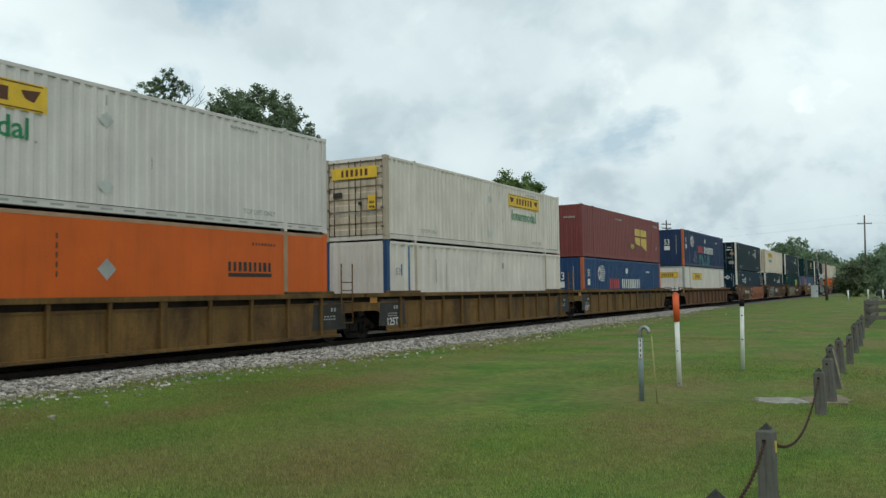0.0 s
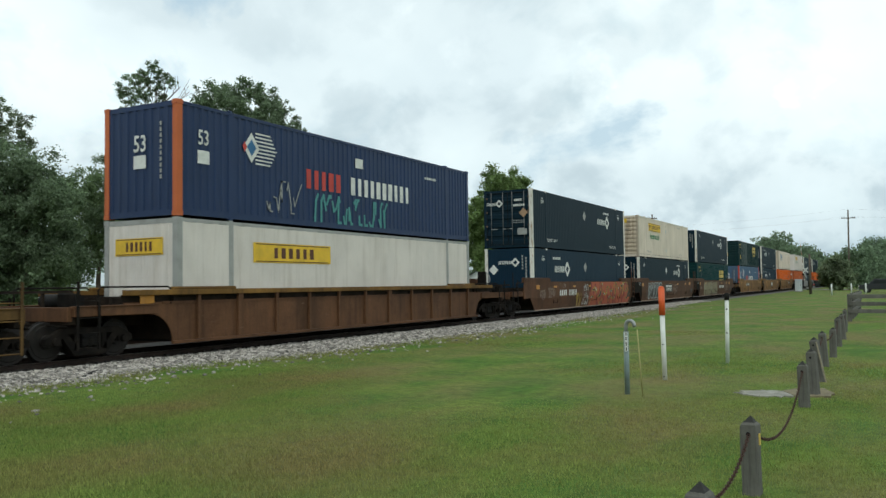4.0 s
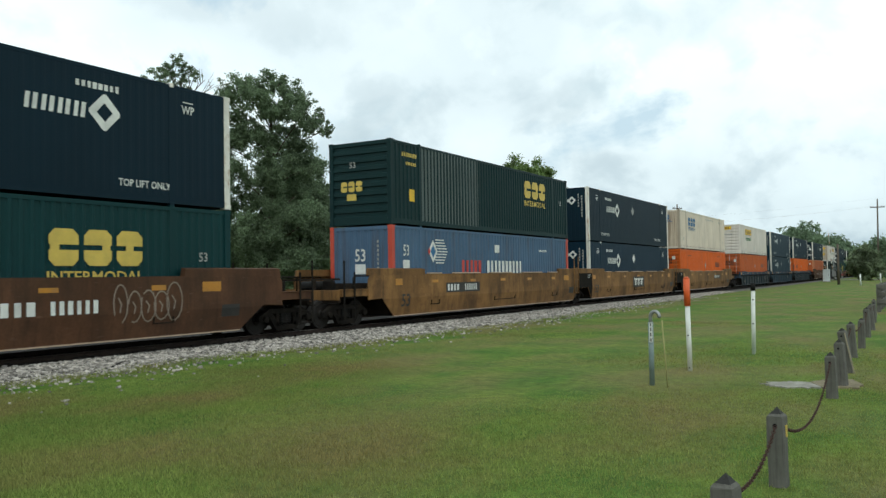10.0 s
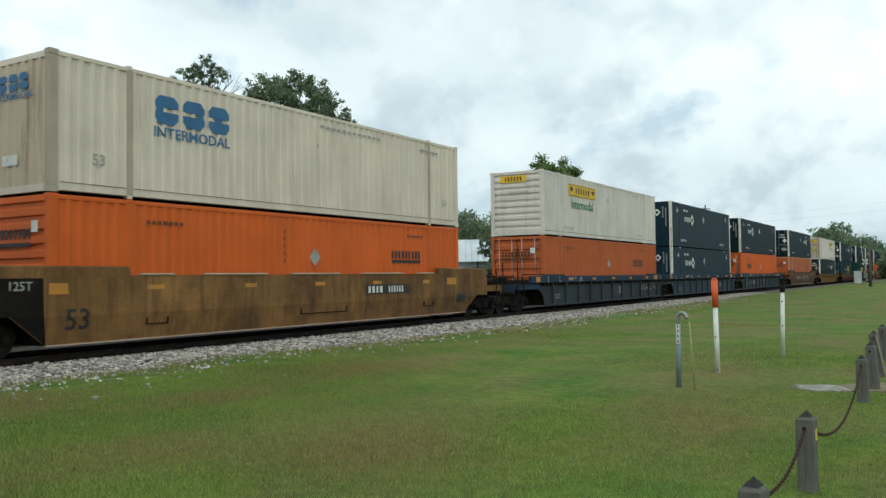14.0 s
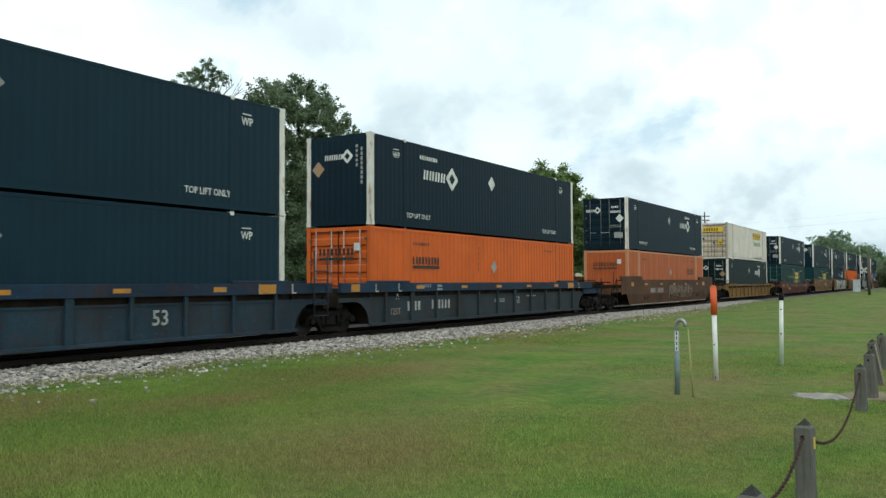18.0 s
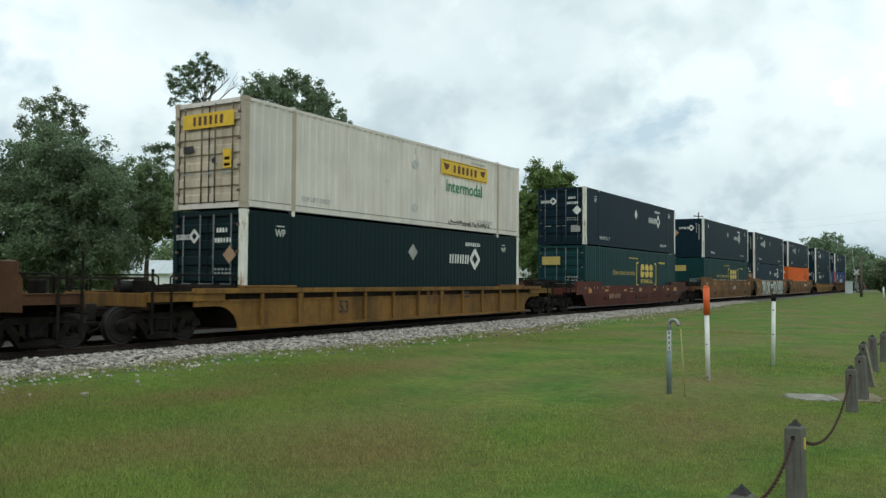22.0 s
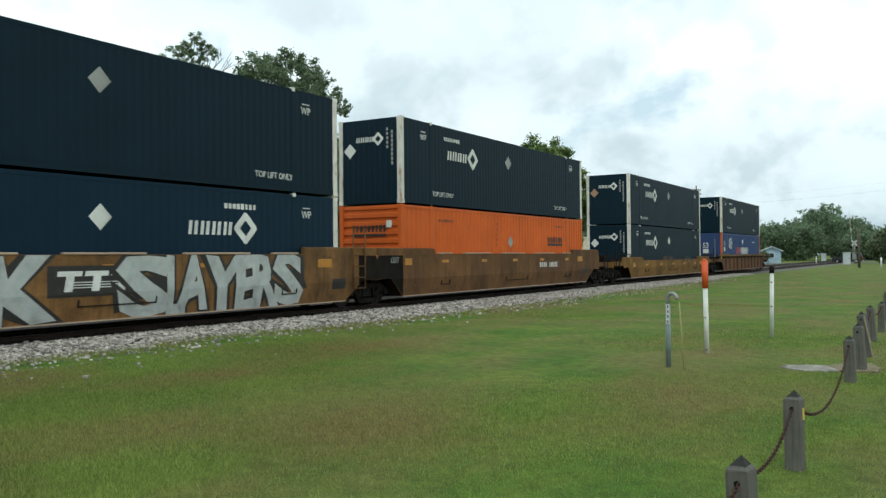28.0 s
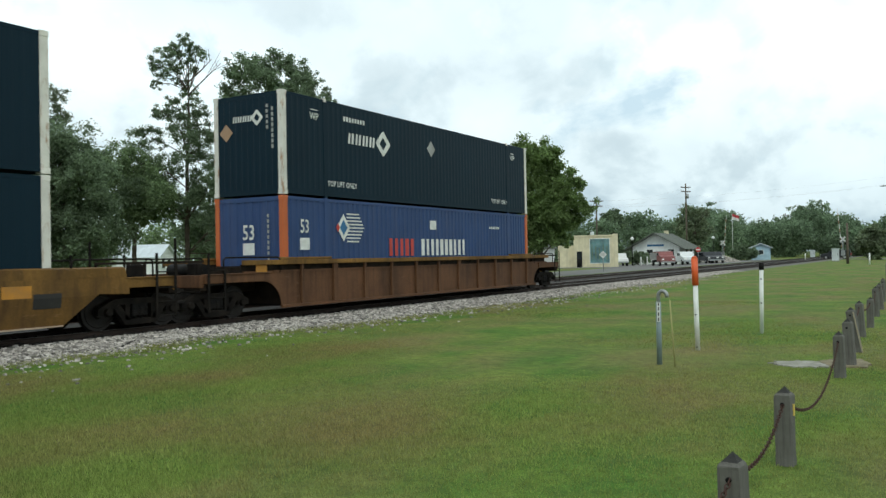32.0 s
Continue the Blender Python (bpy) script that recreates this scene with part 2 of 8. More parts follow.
def car_paint(name, color, amount=0.55):
    """Weathered railcar enamel: blotches, rust that runs down in thin streaks, and pale scuffs."""
    m = material(name, color, rough=0.72, vary=0.36, scale=0.55, fine=18, bump=0.12, dirt_range=(0.42, 0.66), spec=0.2, dirt=(0.030, 0.018, 0.011), dirt_amount=amount,
                 dirt_stretch=(1.0, 0.35, 0.16), per_object=0.05, fine_amount=0.25)
    n, l = m.node_tree.nodes, m.node_tree.links
    b = n["Principled BSDF"]
    co, info, shift = n.new("ShaderNodeTexCoord"), n.new("ShaderNodeObjectInfo"), n.new("ShaderNodeVectorMath")
    shift.operation = "MULTIPLY_ADD"
    shift.inputs[1].default_value = (37.0, 37.0, 0.0)
    l.new(info.outputs["Random"], shift.inputs[0])
    l.new(co.outputs["Object"], shift.inputs[2])
    out = b.inputs["Base Color"].links[0].from_socket
    tint = [min(1.0, c * 1.5 + 0.05) for c in color]
    for scale, stretch, lo, hi, amt, mix in ((7.0, (1.0, 1.0, 0.05), 0.50, 0.72, 0.46, (0.032, 0.017, 0.010)), (1.6, (1.0, 0.6, 1.3), 0.56, 0.70, 0.42, (0.060, 0.026, 0.013)),
                                             (11.0, (1.0, 0.25, 1.0), 0.63, 0.74, 0.30, tint)):
        mp, tx, rp, mx = n.new("ShaderNodeMapping"), n.new("ShaderNodeTexNoise"), n.new("ShaderNodeValToRGB"), n.new("ShaderNodeMix")
        mp.inputs["Scale"].default_value = stretch
        tx.inputs["Scale"].default_value, tx.inputs["Detail"].default_value, tx.inputs["Roughness"].default_value = scale, 6, 0.6
        rp.color_ramp.elements[0].position, rp.color_ramp.elements[1].position = lo, hi
        rp.color_ramp.elements[0].color, rp.color_ramp.elements[1].color = (0, 0, 0, 1), (amt, amt, amt, 1)
        mx.data_type = "RGBA"
        mx.inputs[7].default_value = (*mix, 1)
        l.new(shift.outputs[0], mp.inputs[0])
        l.new(mp.outputs[0], tx.inputs["Vector"])
        l.new(tx.outputs["Fac"], rp.inputs[0])
        l.new(rp.outputs[0], mx.inputs[0])
        l.new(out, mx.inputs[6])
        out = mx.outputs[2]
    l.new(out, b.inputs["Base Color"])
    return m


CAR_OCHRE = car_paint("weathered_ochre_car_paint", (0.155, 0.086, 0.026), 0.75)
CAR_RUST = car_paint("rusty_brown_car_paint", (0.098, 0.043, 0.021), 0.65)
CAR_TAN = car_paint("tan_car_paint", (0.222, 0.112, 0.038), 0.7)
CAR_BLUE = car_paint("blue_grey_car_paint", (0.024, 0.037, 0.044), 0.5)
CAR_TEAL = car_paint("dull_blue_car_paint", (0.019, 0.043, 0.062), 0.5)
CAR_STRIPE = car_paint("blue_stripe_car_paint", (0.011, 0.034, 0.066), 0.45)
CAR_BROWN = car_paint("brown_car_paint", (0.12, 0.055, 0.026), 0.5)
CAR_YELLOW = car_paint("yellow_car_paint", (0.195, 0.100, 0.024), 0.6)
CAR_MAROON = car_paint("maroon_car_paint", (0.088, 0.023, 0.016), 0.45)
CAR_MUD = car_paint("mud_brown_car_paint", (0.152, 0.073, 0.027), 0.65)
FRAME_STEEL = material("dusty_cast_steel", (0.013, 0.011, 0.0095), rough=0.85, vary=0.35, scale=3, fine=25, bump=0.2, dirt=(0.036, 0.026, 0.018), dirt_amount=0.5, spec=0.08)
WHEEL_STEEL = material("wheel_steel", (0.018, 0.015, 0.013), rough=0.7, metal=0.1, vary=0.3, dirt=(0.035, 0.02, 0.012), dirt_amount=0.5)
BRIGHT_STEEL = material("worn_bright_steel", (0.24, 0.225, 0.205), rough=0.5, metal=0.9, vary=0.2)
MARK_WHITE = flat("white_marking", (0.68, 0.68, 0.64), amount=0.35)
MARK_GREY = flat("grey_marking", (0.33, 0.33, 0.31), amount=0.4)
MARK_PALE = flat("pale_grey_sticker", (0.50, 0.51, 0.49), amount=0.3)
MARK_SMUDGE = flat("dark_smudge", (0.13, 0.115, 0.10), amount=0.5)
MARK_BLACK = flat("black_marking", (0.02, 0.018, 0.016))
MARK_YELLOW = flat("yellow_marking", (0.74, 0.46, 0.03), amount=0.2)
MARK_GOLD = flat("gold_marking", (0.62, 0.44, 0.09), amount=0.25)
MARK_DULL_GOLD = flat("dull_gold_marking", (0.44, 0.33, 0.09), amount=0.3)
MARK_GREEN = flat("green_marking", (0.015, 0.20, 0.08), amount=0.2)
MARK_BLUE = flat("blue_marking", (0.03, 0.13, 0.27), amount=0.2)
MARK_RED = flat("red_marking", (0.50, 0.05, 0.035), amount=0.3)
MARK_BROWN = flat("dark_brown_marking", (0.10, 0.035, 0.015), amount=0.2)
MARK_TAN = flat("faded_tan_marking", (0.36, 0.22, 0.13), amount=0.3)
# grimy steel of the car ends; also the painted shade under the top chords
GRIME_SHADE = material("grimy_steel_and_slot_shade", (0.024, 0.018, 0.014), rough=0.9, vary=0.4, scale=2, fine=20, bump=0.1, dirt=(0.055, 0.034, 0.02), dirt_amount=0.5, spec=0.08)
BLACK_END = material("black_end_paint", (0.013, 0.011, 0.009), rough=0.9, vary=0.3, scale=2, fine=20, bump=0.05, dirt=(0.03, 0.022, 0.016), dirt_amount=0.4, spec=0.08)
# worn lips on top; on the bottom flange, a painted bright line
LIP = flat("pale_worn_edge_and_bright_line", (0.42, 0.30, 0.21), amount=0.4)
PEACH = paint("peach_frame_paint", (0.50, 0.215, 0.105), dirt=(0.3, 0.12, 0.06), amount=0.4)
REFLECT = flat("amber_reflector", (0.46, 0.195, 0.020), rough=0.5, amount=0.5)


# ---- mesh helpers ----
FINE_PRINT = {"rail_stencil", "data_text", "small_text", "end_number", "number", "label_bar", "post_number", "stencil", "faded_tag", "pale_tag", "white_tag", "reporting_mark", "board_number", "dark_streak", "red_stroke", "white_spot", "small_mark", "end_text", "cream_graffiti", "silver_graffiti", "orange_graffiti", "dark_outline", "dark_stroke", "black_outline", "black_backing", "yellow_highlight", "sticker", "pale_strip", "dark_graffiti", "emblem_bar", "white_outline"}


def mesh_of(name, bm, mat):
    me = bpy.data.meshes.new(name)
    bm.to_mesh(me)
    bm.free()
    me.materials.append(mat)
    return me


def part(name, bm, mat, parent, label=""):
    """One mesh object under a thing or under a part; bm is a bmesh or a ready mesh."""
    me = bm if isinstance(bm, bpy.types.Mesh) else mesh_of(name, bm, mat)
    ob = new(name, me)
    ob.parent = parent
    if label:
        ob["label"] = label
    if name in FINE_PRINT:
        ob["kind"] = "stuff"
    return ob


def thing(name, label, category, group="", m=None, kind=""):
    ob = tagged(new(name), label, category, group, kind)
    ob.empty_display_size = 0.3
    if m is not None:
        ob.matrix_basis = m
    return ob


def raw_mesh(name, verts, faces, mat, smooth=False):
    me = bpy.data.meshes.new(name)
    me.from_pydata(verts, [], faces)
    me.materials.append(mat)
    if smooth:
        me.polygons.foreach_set("use_smooth", [True] * len(me.polygons))
    me.update()
    return me


def box(x0, x1, y0, y1, z0, z1, bevel=0.0, bm=None):
    bm = bm or bmesh.new()
    vs = [bm.verts.new(p) for p in ((x0, y0, z0), (x1, y0, z0), (x1, y1, z0), (x0, y1, z0), (x0, y0, z1), (x1, y0, z1), (x1, y1, z1), (x0, y1, z1))]
    fs = [bm.faces.new([vs[i] for i in f]) for f in ((0, 3, 2, 1), (4, 5, 6, 7), (0, 1, 5, 4), (1, 2, 6, 5), (2, 3, 7, 6), (3, 0, 4, 7))]
    if bevel:
        edges = {e for f in fs for e in f.edges}
        bmesh.ops.bevel(bm, geom=list(edges), offset=bevel, segments=1, affect="EDGES")
    return bm


def boxes(*specs, bevel=0.0):
    bm = bmesh.new()
    for s in specs:
        box(*s, bevel=bevel, bm=bm)
    return bm


def tube(a, b, r0, r1=None, seg=10, bm=None, caps=True):
    bm = bm or bmesh.new()
    a, b = Vector(a), Vector(b)
    q = (b - a).to_track_quat("Z", "Y")
    r1 = r0 if r1 is None else r1
    ring = []
    for p, r in ((a, r0), (b, r1)):
        ring.append([bm.verts.new(p + q @ Vector((math.cos(2 * math.pi * i / seg) * r, math.sin(2 * math.pi * i / seg) * r, 0))) for i in range(seg)])
    for i in range(seg):
        f = bm.faces.new((ring[0][i], ring[0][(i + 1) % seg], ring[1][(i + 1) % seg], ring[1][i]))
        f.smooth = True
    if caps:
        bm.faces.new(ring[0][::-1])
        bm.faces.new(ring[1])
    return bm


def pipe(points, r, seg=8, bm=None):
    """A bent round bar through the points."""
    bm = bm or bmesh.new()
    pts = [Vector(p) for p in points]
    rings = []
    for i, p in enumerate(pts):
        d = (pts[min(i + 1, len(pts) - 1)] - pts[max(i - 1, 0)]).normalized()
        u = d.orthogonal().normalized() if i == 0 else (u - d * u.dot(d)).normalized()
        v = d.cross(u)
        rings.append([bm.verts.new(p + (u * math.cos(2 * math.pi * k / seg) + v * math.sin(2 * math.pi * k / seg)) * r) for k in range(seg)])
    for a, b in zip(rings, rings[1:]):
        for k in range(seg):
            f = bm.faces.new((a[k], a[(k + 1) % seg], b[(k + 1) % seg], b[k]))
            f.smooth = True
    bm.faces.new(rings[0][::-1])
    bm.faces.new(rings[-1])
    return bm


def prism(outline, x0, x1):
    """An outline in (y, z) swept from x0 to x1."""
    bm = bmesh.new()
    a = [bm.verts.new((x0, y, z)) for y, z in outline]
    b = [bm.verts.new((x1, y, z)) for y, z in outline]
    bm.faces.new(a)
    bm.faces.new(b[::-1])
    for i in range(len(a)):
        j = (i + 1) % len(a)
        bm.faces.new((a[j], a[i], b[i], b[j]))
    bmesh.ops.recalc_face_normals(bm, faces=bm.faces)
    return bm


@functools.lru_cache(None)
def glyphs(text, size, squeeze=1.0, fat=0.0):
    """Flat lettering in the XY plane, from the built-in font: vertices and faces, centred on its width."""
    cu = bpy.data.curves.new("lettering", "FONT")
    cu.body, cu.size, cu.resolution_u = text, size / 0.7, 2
    cu.offset = fat * size
    tmp = new("lettering", cu)
    bpy.context.view_layer.update()
    me = bpy.data.meshes.new_from_object(tmp)
    vs = [tuple(v.co) for v in me.vertices]
    fs = [tuple(p.vertices) for p in me.polygons]
    bpy.data.objects.remove(tmp)
    bpy.data.meshes.remove(me)
    bpy.data.curves.remove(cu)
    mid = (min(v[0] for v in vs) + max(v[0] for v in vs)) / 2
    return [((v[0] - mid) * squeeze, v[1]) for v in vs], fs


def side_mesh(name, polys, mat, x=0.0):
    """Flat shapes on a side that faces +X: polys are lists of (y, z), or (verts, faces)."""
    vs, fs = [], []
    for p in polys:
        k = len(vs)
        if isinstance(p, tuple):
            vs += [(x, a, b) for a, b in p[0]]
            fs += [tuple(i + k for i in f) for f in p[1]]
        else:
            vs += [(x, a, b) for a, b in p]
            fs.append(tuple(range(k, k + len(p))))
    return raw_mesh(name, vs, fs, mat)


def end_mesh(name, polys, mat, y=0.0):
    """Flat shapes on an end that faces -Y: polys are lists of (x, z), or (verts, faces)."""
    vs, fs = [], []
    for p in polys:
        k = len(vs)
        if isinstance(p, tuple):
            vs += [(a, y, b) for a, b in p[0]]
            fs += [tuple(i + k for i in f) for f in p[1]]
        else:
            vs += [(a, y, b) for a, b in p]
            fs.append(tuple(range(k, k + len(p))))
    return raw_mesh(name, vs, fs, mat)


def rect(u, v, w, h):
    return [(u - w / 2, v - h / 2), (u + w / 2, v - h / 2), (u + w / 2, v + h / 2), (u - w / 2, v + h / 2)]


def diamond(u, v, r, k=1.0):
    return [(u - r * k, v), (u, v - r), (u + r * k, v), (u, v + r)]


def word(text, u, v, size, squeeze=1.0):
    vs, fs = glyphs(text, size, squeeze, 0.022)
    return [(a + u, b + v - size / 2) for a, b in vs], fs


def slanted(text, u, v, size, squeeze=1.0):
    """Thin leaning letters."""
    vs, fs = glyphs(text, size, squeeze, 0.006)
    return [(a + u + 0.22 * (b - size / 2), b + v - size / 2) for a, b in vs], fs


def mark4(u, v, w, h):
    """Four plain slanted slabs in a row, each split by a slot."""
    c = w / 4
    out = []
    for i in range(4):
        k, cw, q = u - w / 2 + c * i, c * 0.74, h * 0.12
        out += [[(k, v - h / 2), (k + cw * 0.36, v - h / 2), (k + cw * 0.36 + q, v + h / 2), (k + q, v + h / 2)],
                [(k + cw * 0.62, v - h / 2), (k + cw, v - h / 2), (k + cw + q, v + h / 2), (k + cw * 0.62 + q, v + h / 2)]]
    return out


def block_marks(u, v, w, h, count, seed=1, gap=0.22, weight=0.3):
    """A brand or number drawn as plain upright blocks in a row from u - w/2 to u + w/2."""
    rng = random.Random(seed)
    step = w / count
    return [rect(u - w / 2 + step * (i + 0.5), v, step * (1 - gap) * rng.uniform(0.6, 0.9), h) for i in range(count)]


def digit_bars(u, v, size, count=6):
    return block_marks(u, v, size * 0.72 * count, size, count, 61, 0.3)


def bars(u, v, w, h, count, seed=2):
    """Unreadable small writing: plain bars."""
    rng = random.Random(seed)
    out, step = [], w / count
    for i in range(count):
        bw = step * rng.uniform(0.5, 0.8)
        out.append(rect(u - w / 2 + step * (i + 0.5), v, bw, h * rng.uniform(0.85, 1)))
    return out


# ---- ground and line ----
TRACK_X, RAIL_Z, GAUGE = -16.74, 0.20, 1.435
grass_mat = bpy.data.materials.new("mown_grass")
grass_mat.use_nodes = True
gn, gl = grass_mat.node_tree.nodes, grass_mat.node_tree.links
g_b = gn["Principled BSDF"]
g_b.inputs["Roughness"].default_value = 0.9
g_b.inputs["Specular IOR Level"].default_value = 0.15
g_co = gn.new("ShaderNodeTexCoord")


def gnoise(scale, detail, stops, stretch=(1, 1, 1)):
    mp, tx, rp = gn.new("ShaderNodeMapping"), gn.new("ShaderNodeTexNoise"), gn.new("ShaderNodeValToRGB")
    mp.inputs["Scale"].default_value = stretch
    tx.inputs["Scale"].default_value, tx.inputs["Detail"].default_value = scale, detail
    gl.new(g_co.outputs["Object"], mp.inputs[0])
    gl.new(mp.outputs[0], tx.inputs["Vector"])
    gl.new(tx.outputs["Fac"], rp.inputs[0])
    rp.color_ramp.elements[0].position, rp.color_ramp.elements[0].color = stops[0][0], (*stops[0][1], 1)
    rp.color_ramp.elements[1].position, rp.color_ramp.elements[1].color = stops[1][0], (*stops[1][1], 1)
    return tx.outputs["Fac"], rp.outputs[0]


_, g_big = gnoise(0.8, 6, [(0.37, (0.060, 0.132, 0.018)), (0.65, (0.126, 0.182, 0.030))])
_, g_dry = gnoise(0.45, 4, [(0.41, (0, 0, 0)), (0.64, (0.85, 0.85, 0.85))], (1.0, 0.55, 1.0))
g_f, g_fine = gnoise(60, 9, [(0.32, (0.25, 0.25, 0.25)), (0.68, (0.76, 0.76, 0.76))])
_, g_tuft = gnoise(5.5, 9, [(0.34, (0.30, 0.30, 0.30)), (0.66, (0.70, 0.70, 0.70))])
g_m3 = gn.new("ShaderNodeMix")
g_m3.data_type, g_m3.blend_type = "RGBA", "OVERLAY"
g_m3.inputs[0].default_value = 0.55
g_m1, g_m2 = gn.new("ShaderNodeMix"), gn.new("ShaderNodeMix")
g_m1.data_type, g_m2.data_type, g_m2.blend_type = "RGBA", "RGBA", "OVERLAY"
gl.new(g_dry, g_m1.inputs[0])
gl.new(g_big, g_m1.inputs[6])
g_m1.inputs[7].default_value = (0.165, 0.138, 0.052, 1)
g_m2.inputs[0].default_value = 0.85
gl.new(g_m1.outputs[2], g_m2.inputs[6])
gl.new(g_fine, g_m2.inputs[7])
gl.new(g_m2.outputs[2], g_m3.inputs[6])
gl.new(g_tuft, g_m3.inputs[7])
gl.new(g_m3.outputs[2], g_b.inputs["Base Color"])
g_bp = gn.new("ShaderNodeBump")
g_bp.inputs["Strength"].default_value, g_bp.inputs["Distance"].default_value = 0.6, 0.03
gl.new(g_f, g_bp.inputs["Height"])
gl.new(g_bp.outputs[0], g_b.inputs["Normal"])
BALLAST = material("grey_ballast", (0.105, 0.098, 0.088), rough=0.85, vary=0.35, scale=9, fine=45, bump=0.5, dirt=(0.08, 0.06, 0.045), dirt_amount=0.5, fine_amount=0.6)
STONE = material("ballast_stone", (0.335, 0.303, 0.268), rough=0.9, vary=0.25, scale=14, fine=70, bump=0.3, per_island=0.72)
ASPHALT = material("old_asphalt", (0.135, 0.132, 0.125), rough=0.9, vary=0.25, scale=0.6, fine=40, bump=0.2, dirt=(0.2, 0.18, 0.15), dirt_amount=0.4)
RAIL_RUST = material("rusty_rail", (0.034, 0.021, 0.015), rough=0.8, vary=0.3, scale=3, dirt=(0.05, 0.028, 0.017), dirt_amount=0.5)
TIE_WOOD = material("oily_tie_wood", (0.036, 0.028, 0.022), rough=0.85, vary=0.35, scale=5, per_object=0.3, dirt=(0.14, 0.12, 0.10), dirt_amount=0.4)


def grid_sheet(name, xs, ys, height, mat):
    vs = [(x, y, height(x, y)) for y in ys for x in xs]
    w = len(xs)
    fs = [(j * w + i, j * w + i + 1, (j + 1) * w + i + 1, (j + 1) * w + i) for j in range(len(ys) - 1) for i in range(w - 1)]
    return raw_mesh(name, vs, fs, mat, smooth=True)


def rise(x, y):
    """The lawn: almost level, with gentle unevenness near the camera."""
    near = max(0.0, 1 - abs(y - 15) / 60) * max(0.0, 1 - abs(x + 4) / 14)
    return near * 0.05 * noise.noise(Vector((x * 0.25, y * 0.25, 0.3)))


g_xs = [-1500, -600, -250, -120, -60, -40, -30, -24] + [-20 + 1.0 * i for i in range(33)] + [16, 24, 40, 80, 200, 600, 1500]
g_ys = [-1500, -500, -150, -60, -30, -15, -8] + [-5 + 1.0 * i for i in range(50)] + [48, 54, 62, 72, 90, 120, 180, 300, 600, 1500]
ground = tagged(new("ground", grid_sheet("ground", g_xs, g_ys, rise, grass_mat)), "mown green lawn with dry patches beside the railway", "ground", kind="structure")

bed_ys = [-60, -40, -25, -15, -8] + [-4 + 0.5 * i for i in range(170)] + [82 + 6 * i for i in range(87)]


def bed_edge(y):
    """Where the ballast gives way to grass: an uneven line that draws closer to the rails along the way."""
    base = float(np.interp(y, [0, 9, 11, 13, 15, 17, 22, 28, 42, 70], [-13.3, -13.7, -13.6, -13.95, -13.65, -13.2, -13.05, -12.95, -13.6, -13.9]))
    return base + 0.22 * noise.noise(Vector((y * 0.45, 3.3, 0))) + 0.26 * noise.noise(Vector((y * 1.6, 7.1, 0)))


def bed_height(x, y):
    e = bed_edge(y)
    return 0.045 if x < -15.6 else max(-0.03, 0.045 - 0.06 * max(0.0, (x + 15.6) / (e + 15.6)) ** 3)


bed_rows = [(x, y, z) for y in bed_ys for e in (bed_edge(y),) for x, z in ((-24.2, 0.015), (-23.4, 0.05), (-15.6, 0.045), ((e - 15.6) / 2, 0.042), (e - 0.15 * (e + 15.6), 0.022), (e, -0.03))]
bed_faces = [(6 * j_ + i, 6 * j_ + i + 1, 6 * j_ + i + 7, 6 * j_ + i + 6) for j_ in range(len(bed_ys) - 1) for i in range(5)]
bed = tagged(new("ballast_bed", raw_mesh("ballast_bed", bed_rows, bed_faces, BALLAST, True)),
             "grey crushed-stone ballast bed under the tracks", "ballast", kind="structure")
# oil stain, with the train's shade on the bed painted into the colour too
OILY_SHADE = material("oily_shaded_ballast", (0.026, 0.021, 0.017), rough=0.9, vary=0.4, scale=5, fine=40, bump=0.5, dirt=(0.03, 0.025, 0.02), dirt_amount=0.7, fine_amount=0.6)
bed_core = tagged(new("track_bed", grid_sheet("track_bed", [-22.9, -21.3, -18.4, -16.7, -15.5], bed_ys, lambda x, y: 0.058, OILY_SHADE)), "ballast between and beside the rails, dark with oil and painted train shade", "ballast", kind="structure")


def rail_profile(x, z):
    return [(x - 0.07, z - 0.17), (x + 0.07, z - 0.17), (x + 0.07, z - 0.155), (x + 0.012, z - 0.135), (x + 0.012, z - 0.045), (x + 0.036, z - 0.03),
            (x + 0.034, z - 0.004), (x + 0.02, z), (x - 0.02, z), (x - 0.034, z - 0.004), (x - 0.036, z - 0.03), (x - 0.012, z - 0.045), (x - 0.012, z - 0.135), (x - 0.07, z - 0.155)]


def rail(x, z, parent):
    prof = rail_profile(x, z)
    ys = [-60, 0, 40, 120, 320, 600]
    vs = [(px, y, pz) for y in ys for px, pz in prof]
    k = len(prof)
    fs = [(j * k + i, j * k + (i + 1) % k, (j + 1) * k + (i + 1) % k, (j + 1) * k + i) for j in range(len(ys) - 1) for i in range(k)]
    me = raw_mesh("rail", vs, fs, RAIL_RUST)
    me.materials.append(BRIGHT_STEEL)
    for p in me.polygons:
        if p.center.z > z - 0.003:
            p.material_index = 1
    part("rail", me, RAIL_RUST, parent, "rusty steel rail with a bright worn head")


def track(cx, z, label):
    t = thing("track_main" if cx == TRACK_X else "track_siding", label, "railway track", kind="structure")
    rail(cx + GAUGE / 2 + 0.035, z, t)
    rail(cx - GAUGE / 2 - 0.035, z, t)
    tie = mesh_of("tie", box(cx - 1.3, cx + 1.3, -0.115, 0.115, z - 0.33, z - 0.172, bevel=0.012), TIE_WOOD)
    rng = random.Random(5)
    for i in range(150):
        ob = part("tie", tie, TIE_WOOD, t)
        ob.matrix_basis = pose(rng.uniform(-0.03, 0.03), 2.0 + i * 0.53, rng.uniform(-0.012, 0.004), 0, 0, rng.uniform(-1, 1))
    return t


track(TRACK_X, RAIL_Z, "railway track with rusty rails on worn wooden ties")
